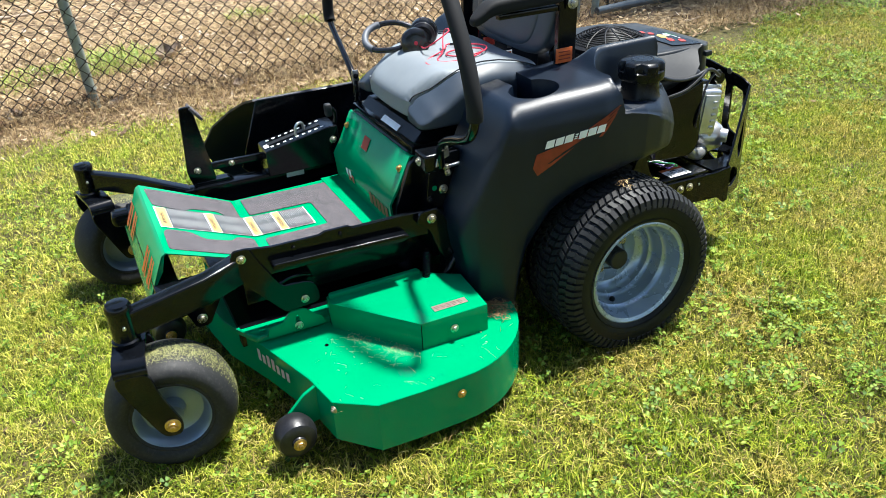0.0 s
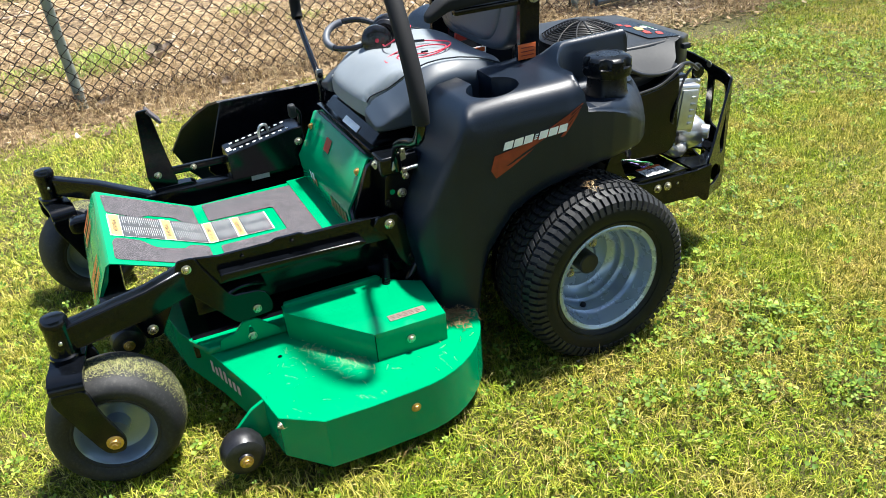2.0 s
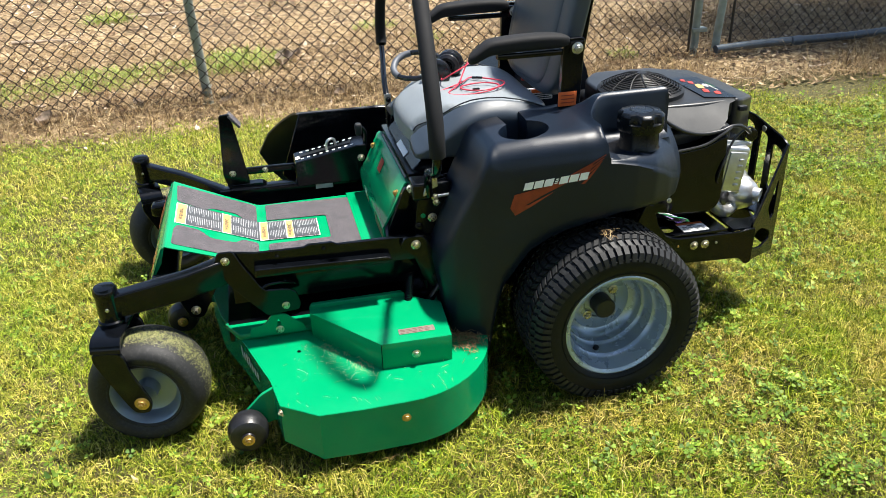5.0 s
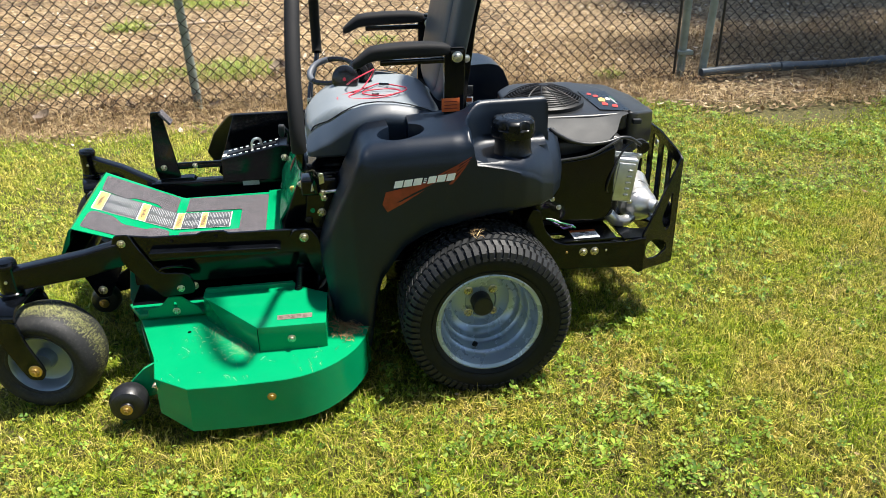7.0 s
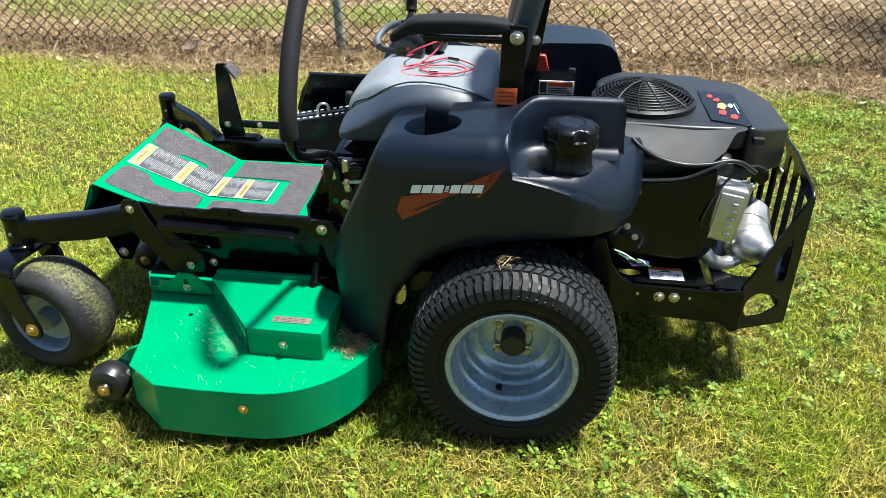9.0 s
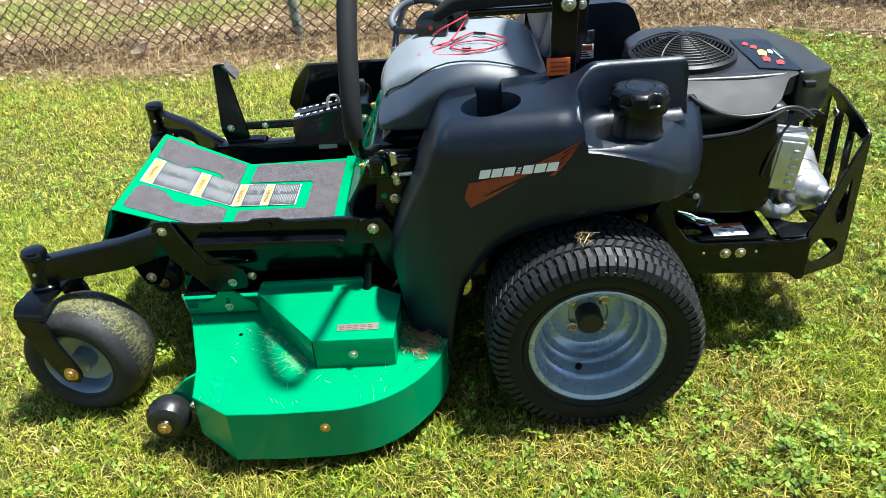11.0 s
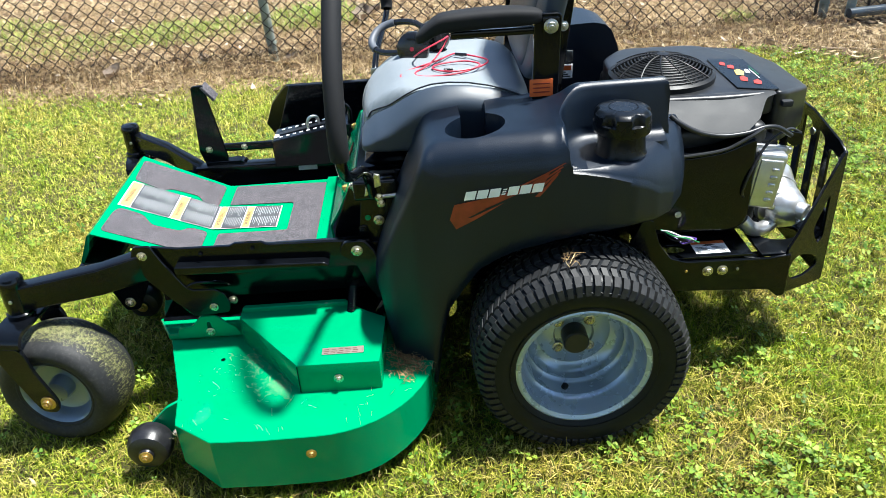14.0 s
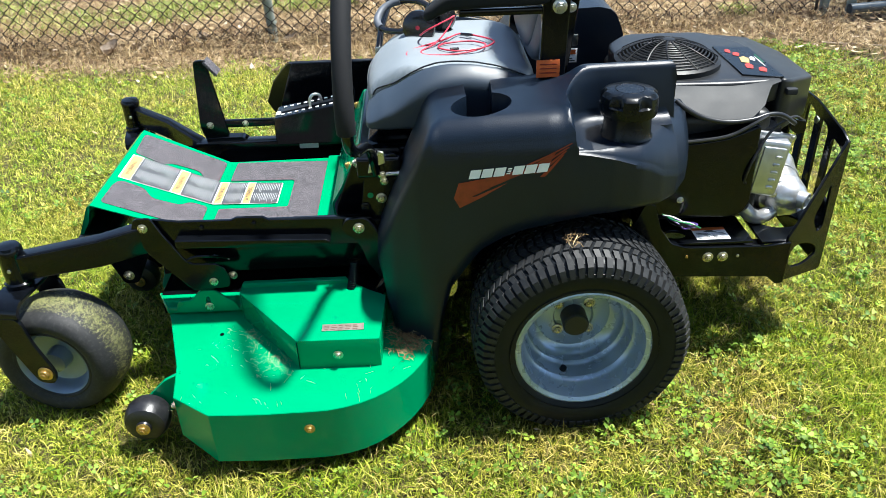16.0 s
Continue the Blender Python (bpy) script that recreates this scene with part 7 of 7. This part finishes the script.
def rear_guard():
    # near rail plate, swept up at the front
    rail = rounded([(0.30, 0.40), (0.345, 0.50), (0.372, 0.495), (0.395, 0.42), (0.430, 0.372), (0.475, 0.357), (0.70, 0.352), (0.765, 0.360), (0.765, 0.228), (0.745, 0.222), (0.715, 0.250), (0.48, 0.262), (0.30, 0.268)], 0.008, 3)
    r = part("rear_rail", prism(rail, "xz", 0.184, 0.194, 0.0015), BLACK, mower, "black steel rear frame plate")
    bolt((0.535, 0.184, 0.325), NEAR, r, 0.0098, ZINC)
    bolt((0.576, 0.184, 0.325), NEAR, r, 0.0098, ZINC)
    bolt((0.475, 0.184, 0.330), NEAR, r, 0.004, BRASSY, False)
    bolt((0.618, 0.184, 0.326), NEAR, r, 0.004, STEEL, False)
    # engine deck with round openings
    outer = [(0.36, 0.194), (0.66, 0.194), (0.66, 0.42), (0.66, 1.00), (0.36, 1.00)]
    part("engine_deck", prism(outer, "xy", 0.358, 0.366, 0.001, holes=[ring_pts(0.455, 0.245, 0.032, 0.022, 20)[::-1]]), BLACK, r, "black engine mounting deck")
    part("rear_shelf", prism([(0.685, 0.194), (0.765, 0.194), (0.915, 0.30), (0.915, 0.92), (0.685, 0.92)], "xy", 0.352, 0.360, 0.001, holes=[ring_pts(0.775, 0.31, 0.060, 0.042, 24)[::-1], ring_pts(0.79, 0.55, 0.07, 0.08, 24)[::-1]]), BLACK, r)
    lab = part("safety_label", box(0.508, 0.602, 0.208, 0.272, 0.3665, 0.3675, 0.0003), WHITE, r, "white printed safety label")
    part("label_band", box(0.508, 0.602, 0.258, 0.272, 0.3677, 0.3683, 0), ORANGE, lab, smooth=0)
    for k, (x0, x1) in enumerate(((0.515, 0.553), (0.558, 0.596))):
        for j in range(5):
            part("print_bar", box(x0, x1 - 0.004 * (j % 3), 0.213 + j * 0.0065, 0.2155 + j * 0.0065, 0.3677, 0.3681, 0), CHARCOAL, lab, smooth=0)
    part("label_picture", prism([(0.535, 0.247), (0.575, 0.247), (0.562, 0.257), (0.548, 0.256)], "xy", 0.3677, 0.3681, 0), CHARCOAL, lab, smooth=0)

    # wing: an angled plate from the rail's end to the guard's corner
    p0, p1 = Vector((0.757, 0.190, 0)), Vector((0.918, 0.286, 0))
    L = (p1 - p0).length
    m = Matrix(((*(p1 - p0).normalized(), 0), (0, 0, 1, 0), (0, 0, 0, 1), (0, 0, 0, 1)))
    ux = (p1 - p0).normalized()
    nrm = Vector((-ux.y, ux.x, 0))
    m = Matrix((( ux.x, nrm.x, 0, p0.x), (ux.y, nrm.y, 0, p0.y), (0, 0, 1, 0), (0, 0, 0, 1)))

    def wing_plate():
        o = rounded([(0.0, 0.228), (0.0, 0.372), (L * 0.16, 0.405), (L * 0.96, 0.612), (L, 0.606), (L, 0.204), (L * 0.9, 0.205)], 0.006, 2)
        h1 = rounded([(L * 0.10, 0.285), (L * 0.13, 0.325), (L * 0.36, 0.335), (L * 0.76, 0.300), (L * 0.80, 0.268), (L * 0.5, 0.252), (L * 0.20, 0.262)], 0.022, 4)
        h2 = rounded([(L * 0.52, 0.400), (L * 0.80, 0.500), (L * 0.82, 0.36), (L * 0.70, 0.345)], 0.02, 4)
        bm = prism(o, "xz", 0, 0.008, 0.001, holes=[h1[::-1], h2[::-1]])
        bmesh.ops.transform(bm, matrix=m, verts=bm.verts)
        return bm
    part("guard_wing", wing_plate(), BLACK, r, "black cut-out side wing of the rear guard")
    # rear face with tall slots
    o = [(0.290, 0.206), (0.290, 0.606), (0.330, 0.622), (0.50, 0.650), (0.80, 0.650), (0.97, 0.622), (1.0, 0.606), (1.0, 0.206)]
    holes = []
    for y0, y1, lo, hi in ((0.315, 0.375, 0.40, 0.575), (0.405, 0.455, 0.27, 0.60), (0.490, 0.545, 0.30, 0.615), (0.58, 0.64, 0.30, 0.62), (0.68, 0.74, 0.30, 0.615), (0.78, 0.84, 0.28, 0.60), (0.88, 0.95, 0.30, 0.58)):
        holes.append(rounded([(y0, lo), (y1, lo + 0.02), (y1, hi + 0.012), (y0, hi)], 0.02, 4)[::-1])
    part("guard_face", prism(o, "yz", 0.914, 0.922, 0.001, holes=holes), BLACK, r, "black slotted rear guard plate")
    part("guard_wing", prism(rounded([(0.757, 0.228), (0.757, 0.372), (0.915, 0.606), (0.915, 0.205)], 0.006, 2), "xz", 1.0, 1.008, 0.001), BLACK, r)
    part("hitch_rail", box(0.30, 0.91, 1.02, 1.03, 0.23, 0.36, 0.002), BLACK, r)


rear_guard()


def underbody():
    part("axle_housing", box(0.02, 0.26, 0.17, 1.06, 0.18, 0.34, 0.02), BLACK, mower, "dark transmission housing")
    part("axle_shaft", rod((0.14, 0.05, 0.247), (0.14, 1.20, 0.247), 0.028, 18), BLACK, mower)
    part("frame_bar", box(-0.38, 0.70, 0.198, 0.24, 0.270, 0.345, 0.006), BLACK, mower)
    part("frame_bar", box(-0.38, 0.70, 0.98, 1.02, 0.270, 0.345, 0.006), BLACK, mower)
    part("body_core", box(-0.28, 0.36, 0.34, 0.90, 0.30, 0.60, 0.02), BLACK, mower)
    bm = prism(ring_pts(-0.185, 0.33, 0.022, 0.04, 18), "xz", 0.10, 0.105, 0.001, holes=[ring_pts(-0.185, 0.345, 0.008, 0.008, 12)[::-1]])
    part("brake_bracket", bm, ZINC, mower, "plated steel bracket by the wheel")


underbody()


# ---------------------------------------------------------------- loose things
def headphones():
    h = thing("headphones", "black headphones with grey band and red cord on the seat", "headphones")
    z = 0.838

    def cup(c, axis, name):
        a = Vector(axis).normalized()
        o = Vector(c)
        b = part(name, lathe([(0, -0.022), (0.040, -0.022), (0.047, -0.016), (0.049, 0.0), (0.047, 0.010), (0.038, 0.016), (0.023, 0.018), (0, 0.018)], o, a, 32), GLOSS_BLACK, h, "glossy black ear cup")
        part("ear_pad", lathe([(0.016, -0.020), (0.020, -0.034), (0.032, -0.038), (0.041, -0.030), (0.041, -0.020)], o, a, 32), HARD_RUBBER, b)
        part("cup_badge", lathe([(0.0, 0.0184), (0.0065, 0.0184), (0.0065, 0.0190), (0.0, 0.0190)], o, a, 20), RED_CORD, b)
        return b
    cup((-0.235, 0.652, 0.862), (-0.25, -0.95, 0.15), "ear_cup")
    cup((-0.170, 0.724, 0.874), (0.5, 0.80, 0.1), "ear_cup")
    band = smooth_path([(-0.225, 0.690, 0.862), (-0.27, 0.70, 0.848), (-0.325, 0.735, 0.846), (-0.345, 0.775, 0.862), (-0.325, 0.815, 0.888), (-0.28, 0.825, 0.905), (-0.22, 0.80, 0.910), (-0.175, 0.765, 0.895)], 8)
    band = [p + Vector((-0.016, 0, -0.010)) for p in band]
    n = len(band)
    part("headband", tube(band[: n // 3], 0.009, 10), GLOSS_BLACK, h)
    part("headband_pad", tube(band[n // 3 - 1: n * 3 // 4], 0.0115, 12), GREY_PAD, h, "grey padded headband")
    part("headband", tube(band[n * 3 // 4 - 1:], 0.009, 10), GLOSS_BLACK, h)
    cz = 0.838
    cord = [(-0.205, 0.66, 0.85), (-0.215, 0.63, 0.86), (-0.190, 0.60, 0.885), (-0.135, 0.62, 0.905), (-0.115, 0.66, 0.895), (-0.13, 0.655, 0.87), (-0.17, 0.60, 0.848), (-0.215, 0.545, cz + 0.002), (-0.19, 0.515, cz), (-0.11, 0.52, cz), (-0.05, 0.555, cz + 0.001), (-0.035, 0.60, cz),
            (-0.08, 0.63, cz), (-0.15, 0.605, cz + 0.003), (-0.165, 0.565, cz + 0.004), (-0.12, 0.535, cz + 0.003), (-0.06, 0.545, cz + 0.004), (-0.02, 0.58, cz + 0.003), (-0.01, 0.625, cz + 0.002), (-0.06, 0.66, cz), (-0.10, 0.67, cz), (-0.15, 0.63, cz + 0.006), (-0.235, 0.575, cz), (-0.255, 0.53, cz - 0.002), (-0.22, 0.495, cz)]
    cord = [(x - 0.018, y - 0.055 * ease(0.70 - y, 0, 0.08), z) for x, y, z in cord]
    part("cord", tube(smooth_path(cord, 8), 0.0024, 8), RED_CORD, h, "thin red cord")
    part("cord_remote", rod((-0.115, 0.640, cz + 0.003), (-0.082, 0.625, cz + 0.003), 0.0042, 10), GLOSS_BLACK, h)
    part("plug", rod((-0.153, 0.487, cz + 0.006), (-0.130, 0.495, cz + 0.004), 0.0042, 10), GLOSS_BLACK, h)


headphones()


def clippings():
    """Dry clippings lying on the deck, the tyres and the cover."""
    rng = np.random.default_rng(77)

    def lay(name, pts, ang, length, width, label, nrm=None, mat=CLIPPING):
        n = len(pts)
        d = np.stack([np.cos(ang), np.sin(ang), np.zeros(n)], 1)
        u = np.stack([-np.sin(ang), np.cos(ang), np.zeros(n)], 1)
        if nrm is not None:
            d = d - nrm * np.sum(d * nrm, 1)[:, None]
            u = np.cross(nrm, d)
        l, w = length[:, None] / 2, width[:, None] / 2
        up = np.array([[0, 0, 1.0]]) if nrm is None else nrm
        V = np.empty((n, 6, 3))
        bend = rng.normal(0, 0.12, n)[:, None] * l
        V[:, 0], V[:, 1] = pts - d * l - u * w, pts - d * l + u * w
        V[:, 2], V[:, 3] = pts + u * (w + bend) + up * 0.002, pts + u * (bend - w) + up * 0.002
        V[:, 4], V[:, 5] = pts + d * l + u * w, pts + d * l - u * w
        k = np.arange(n)[:, None] * 6
        F = np.concatenate([k + np.array([[0, 1, 2, 3]]), k + np.array([[3, 2, 4, 5]])], 1).reshape(-1, 4)
        ob = new(name, raw_mesh(name, V.reshape(-1, 3), F, mat))
        tagged(ob, label, "clippings", kind="stuff")
    n = 95
    c = np.stack([rng.uniform(-0.88, -0.28, n), rng.uniform(-0.20, 0.18, n), np.full(n, 0.1945)], 1)
    ring = (c[:, 0] + 0.535) ** 2 + (c[:, 1] - 0.095) ** 2
    ok = ((ring < 0.295 ** 2) | (c[:, 0] < -0.6)) & ~((c[:, 0] > -0.60) & (c[:, 0] < -0.36) & (c[:, 1] > -0.05)) & (c[:, 1] > -0.2)
    extra = np.stack([np.concatenate([rng.normal(-0.71, 0.035, 130), rng.normal(-0.64, 0.03, 110)]), np.concatenate([rng.normal(0.07, 0.05, 130), rng.normal(-0.03, 0.03, 110)]), 0.1955 + np.abs(rng.normal(0, 0.003, 240))], 1)
    line = extra[(extra[:, 0] < -0.765 + 0.79 * (0.19 - extra[:, 1])) ]
    pts = np.concatenate([c[ok], line])
    m = len(pts)
    lay("deck_clippings", pts, rng.uniform(0, 6.28, m), rng.gamma(3, 0.0055, m), rng.uniform(0.0003, 0.0006, m), "dry grass clippings scattered on the green deck")
    # brown tuft behind the cover
    m = 800
    pts = np.stack([rng.normal(-0.300, 0.026, m), rng.normal(0.075, 0.045, m), 0.195 + np.abs(rng.normal(0, 0.006, m))], 1)
    lay("dry_tuft", pts, rng.uniform(0, 6.28, m), rng.uniform(0.01, 0.035, m), rng.uniform(0.0008, 0.0018, m), "brown tuft of dry thatch on the deck", mat=DRY)
    # on the caster tyres
    for k, (cw, yaw) in enumerate(((CASTER_NEAR, -9), (CASTER_FAR, 12))):
        m = 2600
        a, f = rng.uniform(-0.5, 1.95, m), np.where(rng.uniform(0, 1, m) < 0.55, rng.normal(-0.15, 0.32, m), rng.uniform(-1.1, 1.1, m)).clip(-1.15, 1.15)
        r = 0.1725 - 0.012 * np.abs(f) ** 2.8
        loc = np.stack([r * np.sin(a), f * 0.056, r * np.cos(a)], 1)
        nr = np.stack([np.sin(a), f * 0.5, np.cos(a)], 1)
        nr /= np.linalg.norm(nr, axis=1)[:, None]
        rot = np.array(Matrix.Rotation(radians(yaw), 3, "Z"))
        lay("tyre_clippings", loc @ rot.T + np.array(cw)[None], rng.uniform(0, 6.28, m), rng.gamma(3, 0.003, m) + 0.002, rng.uniform(0.00035, 0.0008, m), "fine grass clippings stuck on the caster tyre", nr @ rot.T, TYRE_CLIP)
    # a wisp of straw on the rear tyre
    m = 26
    a = rng.normal(-0.10, 0.035, m)
    pts = np.stack([0.14 + 0.285 * np.sin(a), rng.normal(-0.035, 0.016, m), 0.247 + 0.285 * np.cos(a) + rng.uniform(0, 0.012, m)], 1)
    lay("straw_wisp", pts, rng.normal(1.3, 0.9, m), rng.uniform(0.015, 0.05, m), rng.uniform(0.0008, 0.0015, m), "wisp of dry straw on the rear tyre", mat=DRY)


clippings()
